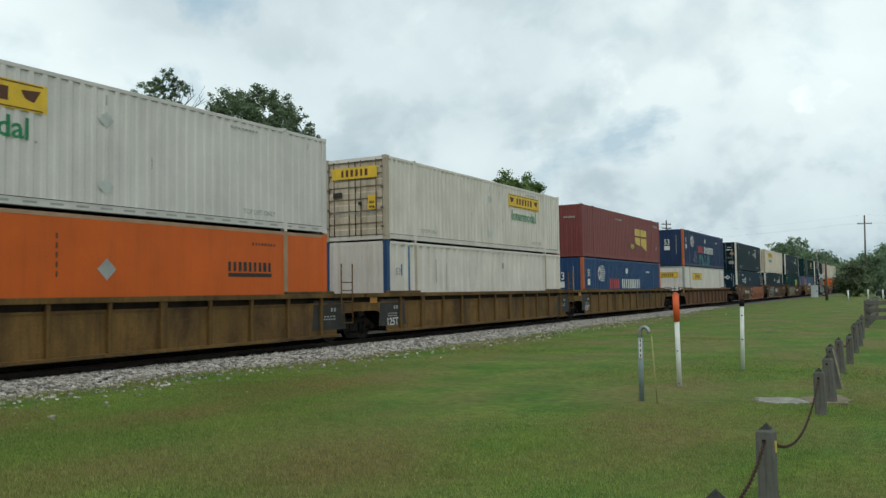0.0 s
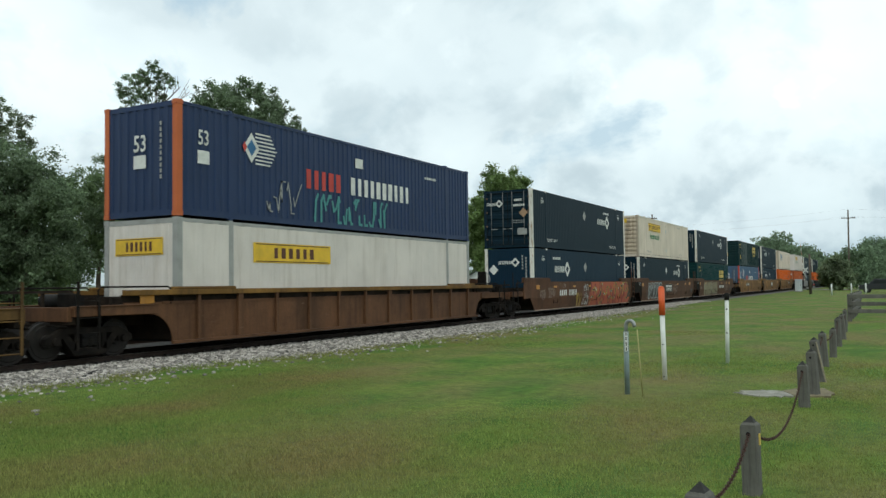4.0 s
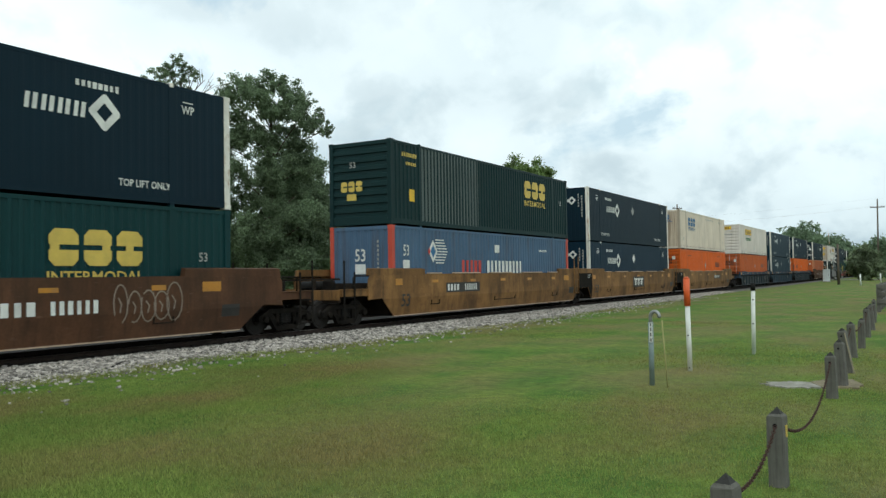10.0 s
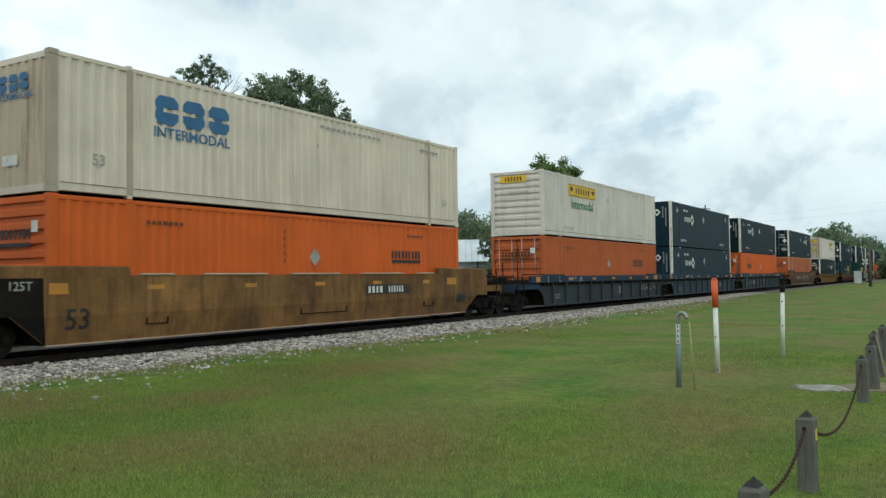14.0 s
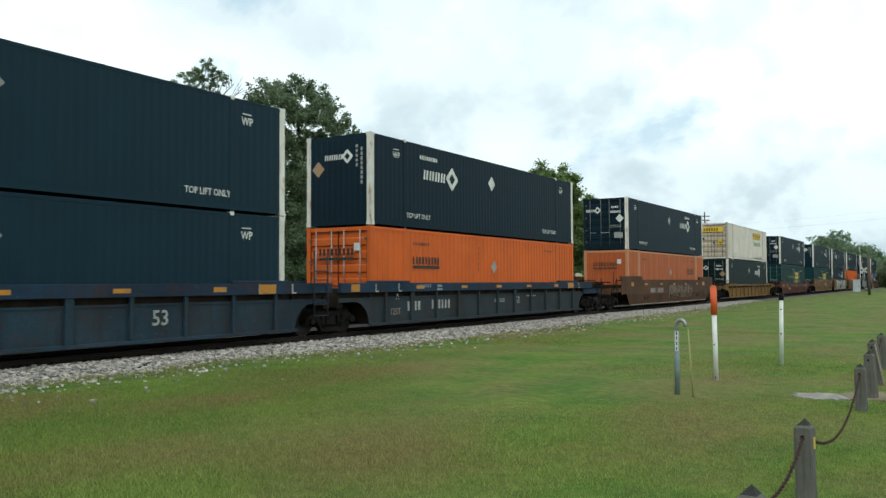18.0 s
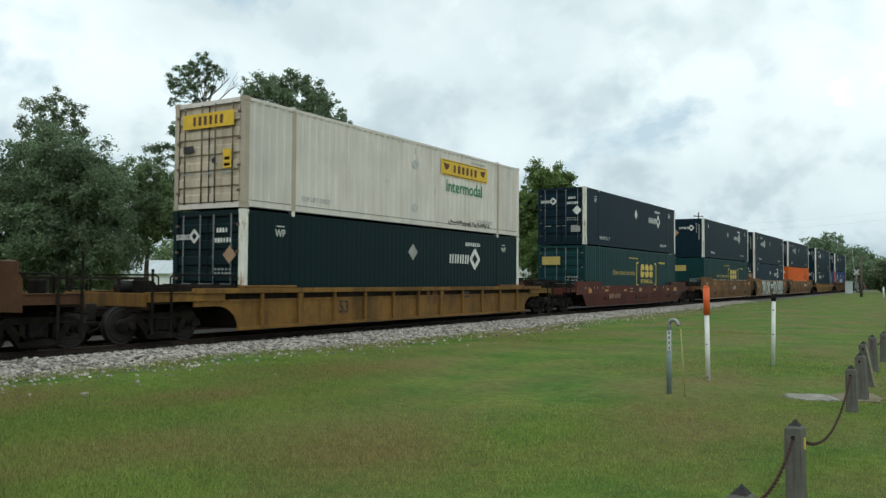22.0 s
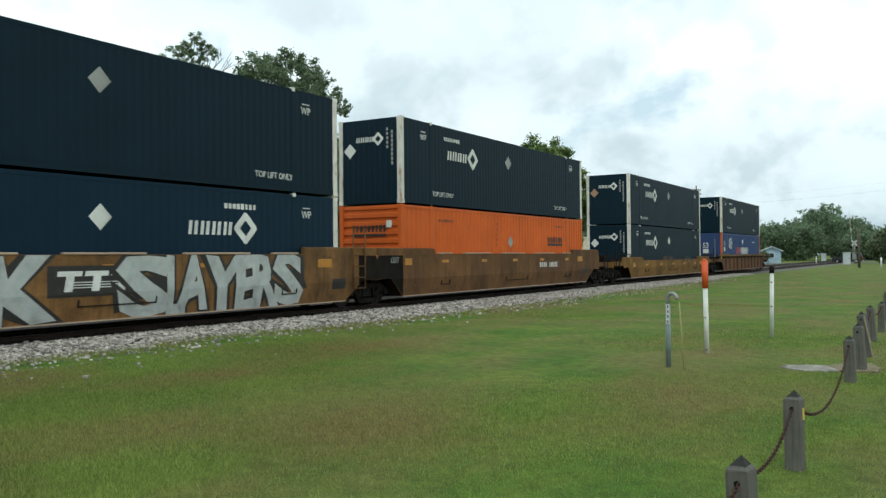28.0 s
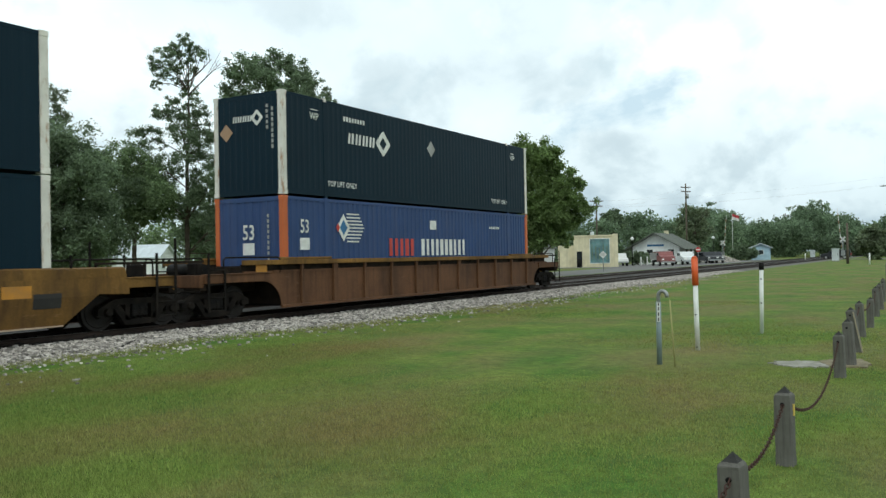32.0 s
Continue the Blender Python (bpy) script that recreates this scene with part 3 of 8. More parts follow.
track(TRACK_X - 4.6, RAIL_Z, "second railway track behind the main line")


def loose_stones(name, count, x0, x1, y0, y1, size, mat, label, seed, edge=0.0, base=bed_height, spill=None):
    """Crushed stone lying on the bed: small irregular blocks, thinning out towards the grass."""
    rng = np.random.default_rng(seed)
    cube = np.array([(-1, -1, -1), (1, -1, -1), (1, 1, -1), (-1, 1, -1), (-1, -1, 1), (1, -1, 1), (1, 1, 1), (-1, 1, 1)], float)
    cf = np.array([(0, 3, 2, 1), (4, 5, 6, 7), (0, 1, 5, 4), (1, 2, 6, 5), (2, 3, 7, 6), (3, 0, 4, 7)])
    u = rng.random(count)
    xs = x0 + (x1 - x0) * (u ** (1 + edge))
    ys = y0 + (y1 - y0) * rng.random(count) ** 1.35
    if spill is not None:
        es = np.array([bed_edge(float(q)) for q in ys])
        xs = es + rng.exponential(spill, count) - 0.1 if spill > 0 else x0 + (es - x0) * u
    s = size * (0.55 + 0.9 * rng.random(count))
    vs = cube[None] * (0.6 + 0.5 * rng.random((count, 8, 1))) * (0.6 + 0.6 * rng.random((count, 1, 3)))
    a = rng.random(count) * 6.283
    b = rng.random(count) * 1.2
    ca, sa, cb, sb = np.cos(a), np.sin(a), np.cos(b), np.sin(b)
    x, y, z = vs[..., 0], vs[..., 1], vs[..., 2]
    y, z = y * cb[:, None] - z * sb[:, None], y * sb[:, None] + z * cb[:, None]
    x, y = x * ca[:, None] - y * sa[:, None], x * sa[:, None] + y * ca[:, None]
    zs = np.array([base(float(p), float(q)) for p, q in zip(xs, ys)])
    P = np.stack([x * s[:, None] + xs[:, None], y * s[:, None] + ys[:, None], z * s[:, None] * 0.8 + (zs + s * 0.3)[:, None]], -1).reshape(-1, 3)
    F = (cf[None] + 8 * np.arange(count)[:, None, None]).reshape(-1, 4)
    ob = new(name, raw_mesh(name, P.tolist(), F.tolist(), mat))
    return tagged(ob, label, "ballast", kind="stuff")


loose_stones("ballast_stones", 50000, -15.6, -13.3, 6, 75, 0.036, STONE, "loose light grey crushed stones along the track", 3, spill=0)
# these stones carry the same oil colour with the train's shade mixed in
loose_stones("dark_ballast_stones", 9000, -18.3, -15.6, 6, 70, 0.045, OILY_SHADE, "stones between the rails, dark with oil and painted train shade", 6, base=lambda x, y: 0.05)
loose_stones("scattered_stones", 4200, -13.4, -11.6, 7, 60, 0.026, STONE, "scattered ballast stones lying in the grass edge", 4, base=lambda x, y: 0.0, spill=0.42)
stick = tagged(new("tie_plate_scrap", mesh_of("tie_plate_scrap", box(-0.035, 0.035, -0.55, 0.55, 0.0, 0.03, 0.008), BLACK_STEEL)), "dark scrap bar lying on the ballast", "scrap metal")
stick.matrix_basis = pose(-14.05, 11.35, 0.045, 1, 0, 38)


# ---- containers ----
LEN, HALF, TALL = 16.15, 1.295, 2.9
LIFT = 1.93                        # lifting posts stand this far from the ends


def corrugated(length, height, pitch, depth, facing):
    """A pressed steel sheet with upright ribs, in local (u along, v up, w outwards)."""
    n = max(2, int(round(length / pitch)))
    step = length / n
    us = []
    for i in range(n):
        a = i * step
        us += [(a, 0.0), (a + step * 0.30, 0.0), (a + step * 0.42, -depth), (a + step * 0.88, -depth)]
    us.append((length, 0.0))
    vs, fs = [], []
    for u, w in us:
        for v in (0.0, height):
            vs.append(facing(u, v, w))
    for i in range(len(us) - 1):
        fs.append((2 * i, 2 * i + 2, 2 * i + 3, 2 * i + 1))
    return vs, fs


def ribbed_end(width, height, rows, depth, facing):
    """A sheet with lying ribs."""
    vs, fs = [], []
    step = height / rows
    zs = []
    for i in range(rows):
        a = i * step
        zs += [(a, 0.0), (a + step * 0.45, 0.0), (a + step * 0.55, -depth), (a + step * 0.92, -depth)]
    zs.append((height, 0.0))
    for v, w in zs:
        for u in (0.0, width):
            vs.append(facing(u, v, w))
    for i in range(len(zs) - 1):
        fs.append((2 * i, 2 * i + 1, 2 * i + 3, 2 * i + 2))
    return vs, fs


SHARED = {}


def shared(key, maker):
    if key not in SHARED:
        SHARED[key] = maker()
    return SHARED[key]


def side_sheet(mat, pitch, depth, sx, y0, y1, z0=0.17, z1=2.80):
    def make():
        vs, fs = corrugated(y1 - y0, z1 - z0, pitch, depth, lambda u, v, w: (sx * (HALF - 0.012 + w), y0 + u, z0 + v))
        return raw_mesh("side_panel", vs, fs if sx > 0 else [f[::-1] for f in fs], mat)
    return shared(("side", mat.name, pitch, depth, sx, y0, y1), make)


def container(name, label, style, y_near, level):
    """A 53-foot container. style: mat, pitch, depth, posts, post_mat, doors ('near' or 'far'), end, marks."""
    c = thing(name, label, "shipping container", "containers on the train")
    mat, nose = style["mat"], "far" if style["doors"] == "near" else "near"
    flip = (lambda a: a) if nose == "near" else (lambda a: LEN - a)
    frame_mat = style.get("frame", mat)
    pitch, depth = style.get("pitch", 0.26), style.get("depth", 0.03)
    for sx, tag in ((1, "side_panel"), (-1, "side_panel")):
        part(tag, side_sheet(mat, pitch, depth, sx, 0.12, LIFT - 0.08), mat, c)
        part(tag, side_sheet(mat, pitch, depth, sx, LIFT + 0.08, LEN - LIFT - 0.08), mat, c)
        part(tag, side_sheet(mat, pitch, depth, sx, LEN - LIFT + 0.08, LEN - 0.12), mat, c)
        part("top_rail", shared(("tr", frame_mat.name, sx), lambda: mesh_of("top_rail", box(sx * HALF - 0.05 * sx - 0.04, sx * HALF - 0.05 * sx + 0.04, 0.1, LEN - 0.1, 2.79, 2.885, 0.008), frame_mat)), frame_mat, c)
        low = style.get("low", frame_mat)
        part("bottom_rail", shared(("br", low.name, sx), lambda: mesh_of("bottom_rail", boxes(
            (sx * (HALF - 0.045) - 0.035, sx * (HALF - 0.045) + 0.035, 0.1, LEN - 0.1, 0.03, 0.175), (sx * (HALF - 0.03) - 0.02, sx * (HALF - 0.03) + 0.02, 0.1, LEN - 0.1, 0.17, 0.20)), low)), low, c)
        for yy in (LIFT, LEN - LIFT):
            post_m = style.get("lift_post", frame_mat)
            part("lift_post", shared(("lp", post_m.name, sx, yy), lambda: mesh_of("lift_post", box(sx * (HALF - 0.06) - 0.055, sx * (HALF - 0.06) + 0.055, yy - 0.085, yy + 0.085, 0.05, 2.82), post_m)), post_m, c)
            for z0, z1, lm in ((2.82, 2.925, style.get("lift", frame_mat)), (-0.03, 0.05, frame_mat)):
                part("lift_casting", shared(("lc", lm.name, sx, yy, z0), lambda: mesh_of("lift_casting", box(sx * (HALF - 0.07) - 0.072, sx * (HALF - 0.07) + 0.072, yy - 0.065, yy + 0.065, z0, z1, 0.01), lm)), lm, c)
    # corner posts and castings
    pm_n, pm_f = style.get("post_near", frame_mat), style.get("post_far", frame_mat)
    for sx in (-1, 1):
        for yy, pm, inner in ((0.0, frame_mat if sx < 0 and style["doors"] == "near" and pm_n is POST_WHITE else pm_n, 1), (LEN, pm_f, -1)):
            y0, y1 = sorted((yy, yy + inner * 0.20))
            x0, x1 = sorted((sx * HALF, sx * (HALF - 0.16)))
            part("corner_post", shared(("cp", pm.name, sx, yy), lambda: mesh_of("corner_post", box(x0, x1, y0, y1, 0.12, 2.80, 0.012), pm)), pm, c)
            for z0, z1 in ((2.795, 2.905), (0.0, 0.122)):
                part("corner_casting", shared(("cc", pm.name, sx, yy, z0), lambda: mesh_of("corner_casting", boxes((x0 - 0.006, x1 + 0.006, y0 - 0.004, y1 + 0.004, z0, z1)), pm)), pm, c)
    part("roof", shared(("roof", mat.name), lambda: raw_mesh("roof", *ribbed_end(2 * HALF - 0.12, LEN - 0.2, 48, 0.02, lambda u, v, w: (u - HALF + 0.06, v + 0.1, 2.875 + w)), mat)), mat, c)
    part("floor", shared(("floor",), lambda: mesh_of("floor", box(-HALF + 0.05, HALF - 0.05, 0.1, LEN - 0.1, 0.05, 0.15), BLACK_STEEL)), BLACK_STEEL, c)
    # ends
    for yy, out in ((0.0, -1), (LEN, 1)):
        at = "near" if out < 0 else "far"
        e0, e1 = yy + 0.03 * (out < 0) - 0.1 * (out > 0), yy + 0.1 * (out < 0) - 0.03 * (out > 0)
        part("end_sill", shared(("es", frame_mat.name, yy), lambda: mesh_of("end_sill", box(-HALF + 0.16, HALF - 0.16, e0, e1, 0.02, 0.17), frame_mat)), frame_mat, c)
        part("end_header", shared(("eh", frame_mat.name, yy), lambda: mesh_of("end_header", box(-HALF + 0.16, HALF - 0.16, e0, e1, 2.76, 2.885), frame_mat)), frame_mat, c)
        w = 2 * HALF - 0.32
        if style["doors"] == at:
            door_style = style.get("door_mat", mat)
            for k in (-1, 1):
                def leaf(k=k):
                    vs, fs = ribbed_end(w / 2 - 0.012, 2.56, 6, 0.045, lambda u, v, q: ((u - w / 4 + 0.006) + k * w / 4, yy + out * (q - 0.03) , 0.185 + v))
                    return raw_mesh("door", vs, fs if out < 0 else [f[::-1] for f in fs], door_style)
                d = part("door", shared(("door", door_style.name, yy, k), leaf), door_style, c)
                for r in (0.22, 0.78):
                    xr = k * (w / 2) * (1 - r) if k > 0 else -(w / 2) * (1 - r)
                    part("lock_rod", shared(("rod", yy, xr, style.get("rod", GALV).name), lambda: mesh_of("lock_rod", tube((xr, yy + out * 0.005, 0.14), (xr, yy + out * 0.005, 2.79), 0.020, seg=6), style.get("rod", GALV))), GALV, d, "galvanised lock rod")
                    part("door_handle", shared(("hnd", yy, xr), lambda: mesh_of("door_handle", box(min(xr, xr - k * 0.34), max(xr, xr - k * 0.34), yy + out * 0.035 - 0.012, yy + out * 0.035 + 0.012, 0.93, 0.965), GALV)), GALV, d)
                part("gasket", shared(("gsk", yy, k), lambda: mesh_of("gasket", boxes(*[(min(k * a, k * b), max(k * a, k * b), yy + out * -0.024 - 0.008, yy + out * -0.024 + 0.008, z0, z1) for a, b, z0, z1 in (
                    (0.0, 0.014, 0.17, 2.76), (w / 2 - 0.016, w / 2 + 0.004, 0.17, 2.76), (0.014, w / 2 - 0.016, 0.17, 0.19), (0.014, w / 2 - 0.016, 2.74, 2.76))]), BLACK_STEEL)), BLACK_STEEL, d, "dark rubber door gasket")
                for z in (0.45, 1.1, 1.8, 2.5):
                    part("hinge", shared(("hg", yy, k, z), lambda: mesh_of("hinge", boxes((k * (w / 2 - 0.01) - 0.05, k * (w / 2 - 0.01) + 0.05, yy + out * 0.012 - 0.014, yy + out * 0.012 + 0.014, z - 0.035, z + 0.035)), ROD_BROWN)), ROD_BROWN, d)
        else:
            kind, end_m = style.get("end", "upright"), style.get("end_mat", mat)
            def wall(kind=kind):
                if kind == "lying":
                    vs, fs = ribbed_end(w, 2.60, 9, 0.05, lambda u, v, q: (u - w / 2, yy + out * (q - 0.03), 0.165 + v))
                    return raw_mesh("front_wall", vs, fs if out < 0 else [f[::-1] for f in fs], end_m)
                vs, fs = corrugated(w, 2.60, 0.3 if kind == "upright" else 0.22, 0.035 if kind == "upright" else 0.012, lambda u, v, q: (u - w / 2, yy + out * (q - 0.03), 0.165 + v))
                return raw_mesh("front_wall", vs, fs if out < 0 else [f[::-1] for f in fs], end_m)
            part("front_wall", shared(("fw", end_m.name, yy, kind), wall), end_m, c)
    X = HALF - 0.007      # proud of the sheet
    E_Y = -0.004 if style["doors"] != "near" else -0.012
    for tag, shapes, m_mat, where in style["marks"](flip, nose):
        if where == "side":
            part(tag, side_mesh(tag, shapes, m_mat, X), m_mat, c)
        else:
            part(tag, end_mesh(tag, shapes, m_mat, 0.021 if style["doors"] != "near" else -0.03), m_mat, c)
    c["y_near"], c["level"] = y_near, level
    return c


def knot(u, v, r):
    """A woven diamond, as plain shapes: four bars with gaps between them round an open middle."""
    out = []
    for k in range(4):
        a = k * math.pi / 2
        ca, sa = math.cos(a), math.sin(a)
        out.append([(u + r * (x * ca - y * sa), v + r * (x * sa + y * ca)) for x, y in ((-0.10, 1.0), (0.10, 1.0), (0.86, 0.24), (0.52, 0.02), (-0.08, 0.56), (-0.38, 0.72))])
    return out


def navy_marks(serial, logo_far=None):
    def make(flip, nose):
        near = nose == "near"
        L0 = 4.18 if (near if logo_far is None else not logo_far) else 11.55
        out = [("logo", mark4(L0 - 0.38, 1.88, 1.5, 0.33) + knot(L0 + 0.78, 1.90, 0.40), MARK_WHITE, "side"),
               ("number", bars(L0 - 0.8 if L0 < 8 else L0 + 0.6, 2.45, 1.15, 0.15, 8, serial), MARK_WHITE, "side"),
               ("placard_holder", [diamond(8.0, 2.04, 0.29)], MARK_GREY if serial % 3 else MARK_WHITE, "side"),
               ("warning_text", [word("TOP LIFT ONLY", 2.75, 0.42, 0.16, 0.92)], MARK_WHITE, "side"), ("warning_text", [word("TOP LIFT ONLY", LEN - 2.72, 0.42, 0.16, 0.92)], MARK_WHITE, "side"),
               ("post_mark", [word("WP", 1.42, 2.34, 0.20, 0.9), rect(1.42, 2.52, 0.32, 0.03)], MARK_WHITE, "side"),
               ("post_mark", [word("WP", LEN - 1.42, 2.34, 0.20, 0.9), rect(LEN - 1.42, 2.52, 0.32, 0.03)], MARK_WHITE, "side")]
        if near:
            out += [("end_logo", mark4(-0.18, 2.20, 0.75, 0.17) + knot(0.36, 2.20, 0.22), MARK_WHITE, "end"),
                    ("end_number", [rect(0.93, z, 0.08, 0.11) for z in np.arange(1.35, 2.5, 0.15)] + [rect(0.74, z, 0.08, 0.10) for z in np.arange(1.9, 2.5, 0.15)], MARK_GREY, "end"),
                    ("placard_holder", [diamond(-0.82, 1.85, 0.26)], MARK_TAN if serial % 2 else MARK_WHITE, "end")]
        else:
            out += [("end_logo", mark4(-0.85, 2.20, 0.55, 0.15) + knot(-0.44, 2.22, 0.19), MARK_WHITE, "end"),
                    ("end_number", bars(0.58, 2.36, 0.42, 0.13, 4, serial) + bars(0.62, 2.10, 0.62, 0.13, 6, serial), MARK_WHITE, "end"),
                    ("placard_holder", [diamond(0.86, 1.72, 0.24)], MARK_TAN if serial % 2 else MARK_WHITE, "end"),
                    ("data_text", bars(0.62, 1.34, 0.66, 0.05, 5, 3) + bars(0.62, 1.24, 0.66, 0.05, 5, 4) + [rect(0.78, 0.78, 0.5, 0.3)], MARK_GREY, "end")]
        return out
    return make


def white_marks(logo_at, doors_near, stencils=False):
    def make(flip, nose):
        a = logo_at
        out = [("logo_plate", [rect(a, 2.24, 3.5, 0.58)], MARK_YELLOW, "side"),
               ("word_mark", [word("Intermodal", a - 0.02, 1.60, 0.44, 1.0)], MARK_GREEN, "side"),
               ("warning_text", [word("TOP LIFT ONLY", 2.9, 0.42, 0.13)], MARK_GREY, "side"), ("warning_text", [word("TOP LIFT ONLY", LEN - 3.0, 0.42, 0.13)], MARK_GREY, "side"),
               # the dark lines at the bottom rail are its shadow, drawn as strips
               ("placard_holder", [diamond(8.12, 2.10, 0.20), diamond(8.12, 0.62, 0.20), rect(8.12, 2.14, 0.26, 0.16), rect(8.12, 0.66, 0.26, 0.16)], MARK_PALE, "side"), ("bottom_seam", [rect(LEN / 2, 0.205, LEN - 0.5, 0.016), rect(LEN / 2, 0.03, LEN - 0.5, 0.02)], MARK_BLACK, "side"), ("small_mark", [rect(8.12, 2.55, 0.035, 0.24), rect(6.4, 1.35, 0.05, 0.05), rect(9.4, 1.30, 0.03, 0.26)], MARK_GREY, "side"),
               ("post_number", bars(LEN - 3.6, 2.62, 1.1, 0.06, 8, 5) + [rect(LEN - 0.9, 2.55, 0.03, 0.2)], MARK_GREY, "side")]
        if stencils:
            out.append(("rail_stencil", [rect(y, 0.12, 0.32, 0.05) for y in np.arange(0.7, 15.8, 0.62)], MARK_GREY, "side"))
        if doors_near:
            out += [("end_plate", [rect(0.0, 2.36, 1.9, 0.40)], MARK_YELLOW, "end"),
                    ("warning_label", [rect(0.72, 1.30, 0.3, 0.5)], MARK_YELLOW, "end"),
                    ("label_bar", [rect(0.24, 1.28, 0.16, 0.14), rect(-0.72, 1.62, 0.4, 0.18), rect(0.72, 1.3, 0.2, 0.08), rect(0.72, 1.14, 0.22, 0.08)], MARK_BLACK, "end")]
        else:
            out += [("end_plate", [rect(-0.15, 2.55, 1.3, 0.30)], MARK_YELLOW, "end"), ("end_number", bars(0.1, 1.93, 1.0, 0.10, 8, 7), MARK_GREY, "end")]
        return out
    return make


def logo_overlay(c, a, doors_near):
    """The dark lettering blocks on the yellow plates, a hair in front of them."""
    part("logo_block", side_mesh("logo_block", block_marks(a, 2.24, 1.9, 0.28, 6, 21, 0.3, 0.3) + [[(a + q * 1.15, 2.36), (a + q * 1.6, 2.40), (a + q * 1.45, 2.14), (a + q * 1.25, 2.2)] for q in (-1, 1)] + [rect(a, 2.49, 3.3, 0.025), rect(a, 1.99, 3.3, 0.025)], MARK_BROWN, HALF - 0.003), MARK_BROWN, c)
    if doors_near:
        part("end_logo_block", end_mesh("end_logo_block", block_marks(0.0, 2.36, 1.2, 0.24, 6, 21, 0.3, 0.3), MARK_BROWN, -0.034), MARK_BROWN, c)
    else:
        part("end_logo_block", end_mesh("end_logo_block", block_marks(-0.15, 2.55, 0.9, 0.18, 6, 21, 0.3, 0.3), MARK_BROWN, 0.017), MARK_BROWN, c)


def orange_marks(doors_near, fade=False):
    ink = MARK_BROWN if fade else MARK_BLACK
    def make(flip, nose):
        a = 3.2 if doors_near == "old" else (LEN - 3.4)
        if doors_near == "front":
            a = 3.2
        out = [("logo", block_marks(a, 1.86, 1.75, 0.25, 9, 31, 0.16, 0.34) + [rect(a + 0.02, 1.64, 1.7, 0.10)], ink, "side"),
               ("placard_holder", [diamond(8.15, 1.72, 0.25)], MARK_GREY, "side"),
               ("small_text", bars(2.9, 2.42, 1.1, 0.10, 7, 4) + bars(13.3, 2.48, 1.0, 0.08, 8, 8) + [rect(6.9, z, 0.05, 0.12) for z in (2.4, 2.2, 2.0, 1.8, 1.6)], MARK_BROWN, "side"),
               ("end_logo", block_marks(-0.05, 2.10, 1.45, 0.22, 9, 31, 0.16, 0.34) + [rect(-0.05, 1.88, 1.4, 0.08)], ink, "end"),
               ("end_label", [rect(0.78, 2.25, 0.22, 0.24)], MARK_WHITE, "end")]
        return out
    return make


def block_logo(u, v, w, h, mat_name=None):
    """Three heavy chamfered blocks, each with a slot through its middle."""
    s = w / 3
    out = []
    for i in range(3):
        c, cw, q = u - w / 2 + s * (i + 0.5), s * 0.84, s * 0.16
        for sg in (-1, 1):
            z0, z1 = v + sg * h * 0.07, v + sg * h / 2
            out.append([(c - cw / 2, z0), (c + cw / 2, z0), (c + cw / 2, z1 - sg * q), (c + cw / 2 - q, z1), (c - cw / 2 + q, z1), (c - cw / 2, z1 - sg * q)])
        out.append(rect(c + (-1, 1, 0)[i] * cw * 0.3, v, cw * 0.3, h * 0.15))
    return out


def green_marks(kind):
    def make(flip, nose):
        gold = MARK_GOLD
        if kind == "slogan":
            return [("slogan", [slanted("How tomorrow moves", 5.95, 1.60, 0.30, 0.94)], MARK_DULL_GOLD, "side"),
                    ("logo", block_logo(10.0, 1.72, 2.5, 0.78) + [word("INTERMODAL", 10.0, 1.10, 0.24, 1.1)], gold, "side"),
                    ("bracket", [rect(8.08, 1.52, 0.10, 1.4), rect(8.22, 2.17, 0.36, 0.10), rect(8.22, 0.87, 0.36, 0.10), rect(11.85, 1.52, 0.10, 1.4), rect(11.71, 2.17, 0.36, 0.10), rect(11.71, 0.87, 0.36, 0.10)], gold, "side"),
                    ("small_text", bars(7.5, 2.42, 1.6, 0.08, 9, 2) + bars(13.1, 2.25, 1.4, 0.14, 8, 3), gold, "side"),
                    ("end_logo", [rect(-0.55, 2.12, 1.0, 0.42)], MARK_DULL_GOLD, "end"), ("end_text", bars(-0.4, 0.75, 1.3, 0.12, 7, 8) + bars(-0.4, 0.55, 1.3, 0.12, 6, 9), MARK_DULL_GOLD, "end"),
                    ("end_number", bars(0.55, 1.3, 0.7, 0.08, 6, 3) + bars(0.55, 1.15, 0.7, 0.08, 6, 4), MARK_GREY, "end")]
        out = [("logo", block_logo(12.15, 1.86 if kind != "upper" else 2.08, 2.5, 0.78) + [word("INTERMODAL", 12.15, 1.24 if kind != "upper" else 1.46, 0.24, 1.15)], gold, "side"),
               ("number", bars(1.2, 2.45, 1.0, 0.16, 8, 9) + bars(1.3, 2.15, 0.7, 0.12, 6, 3), gold, "side"),
               ("size_mark", [word("53", 15.2, 1.7, 0.22)], MARK_GREY, "side"),
               ("end_logo", block_logo(-0.35, 1.35, 0.95, 0.36) + [rect(-0.35, 0.98, 0.4, 0.22)], gold, "end"),
               ("size_mark", [word("53", -0.3, 2.1, 0.2)], MARK_GREY, "end")]
        if kind == "upper":
            out += [("warning_label", [rect(1.35, 1.05, 0.34, 0.42)], MARK_YELLOW, "side")]
        return out
    return make


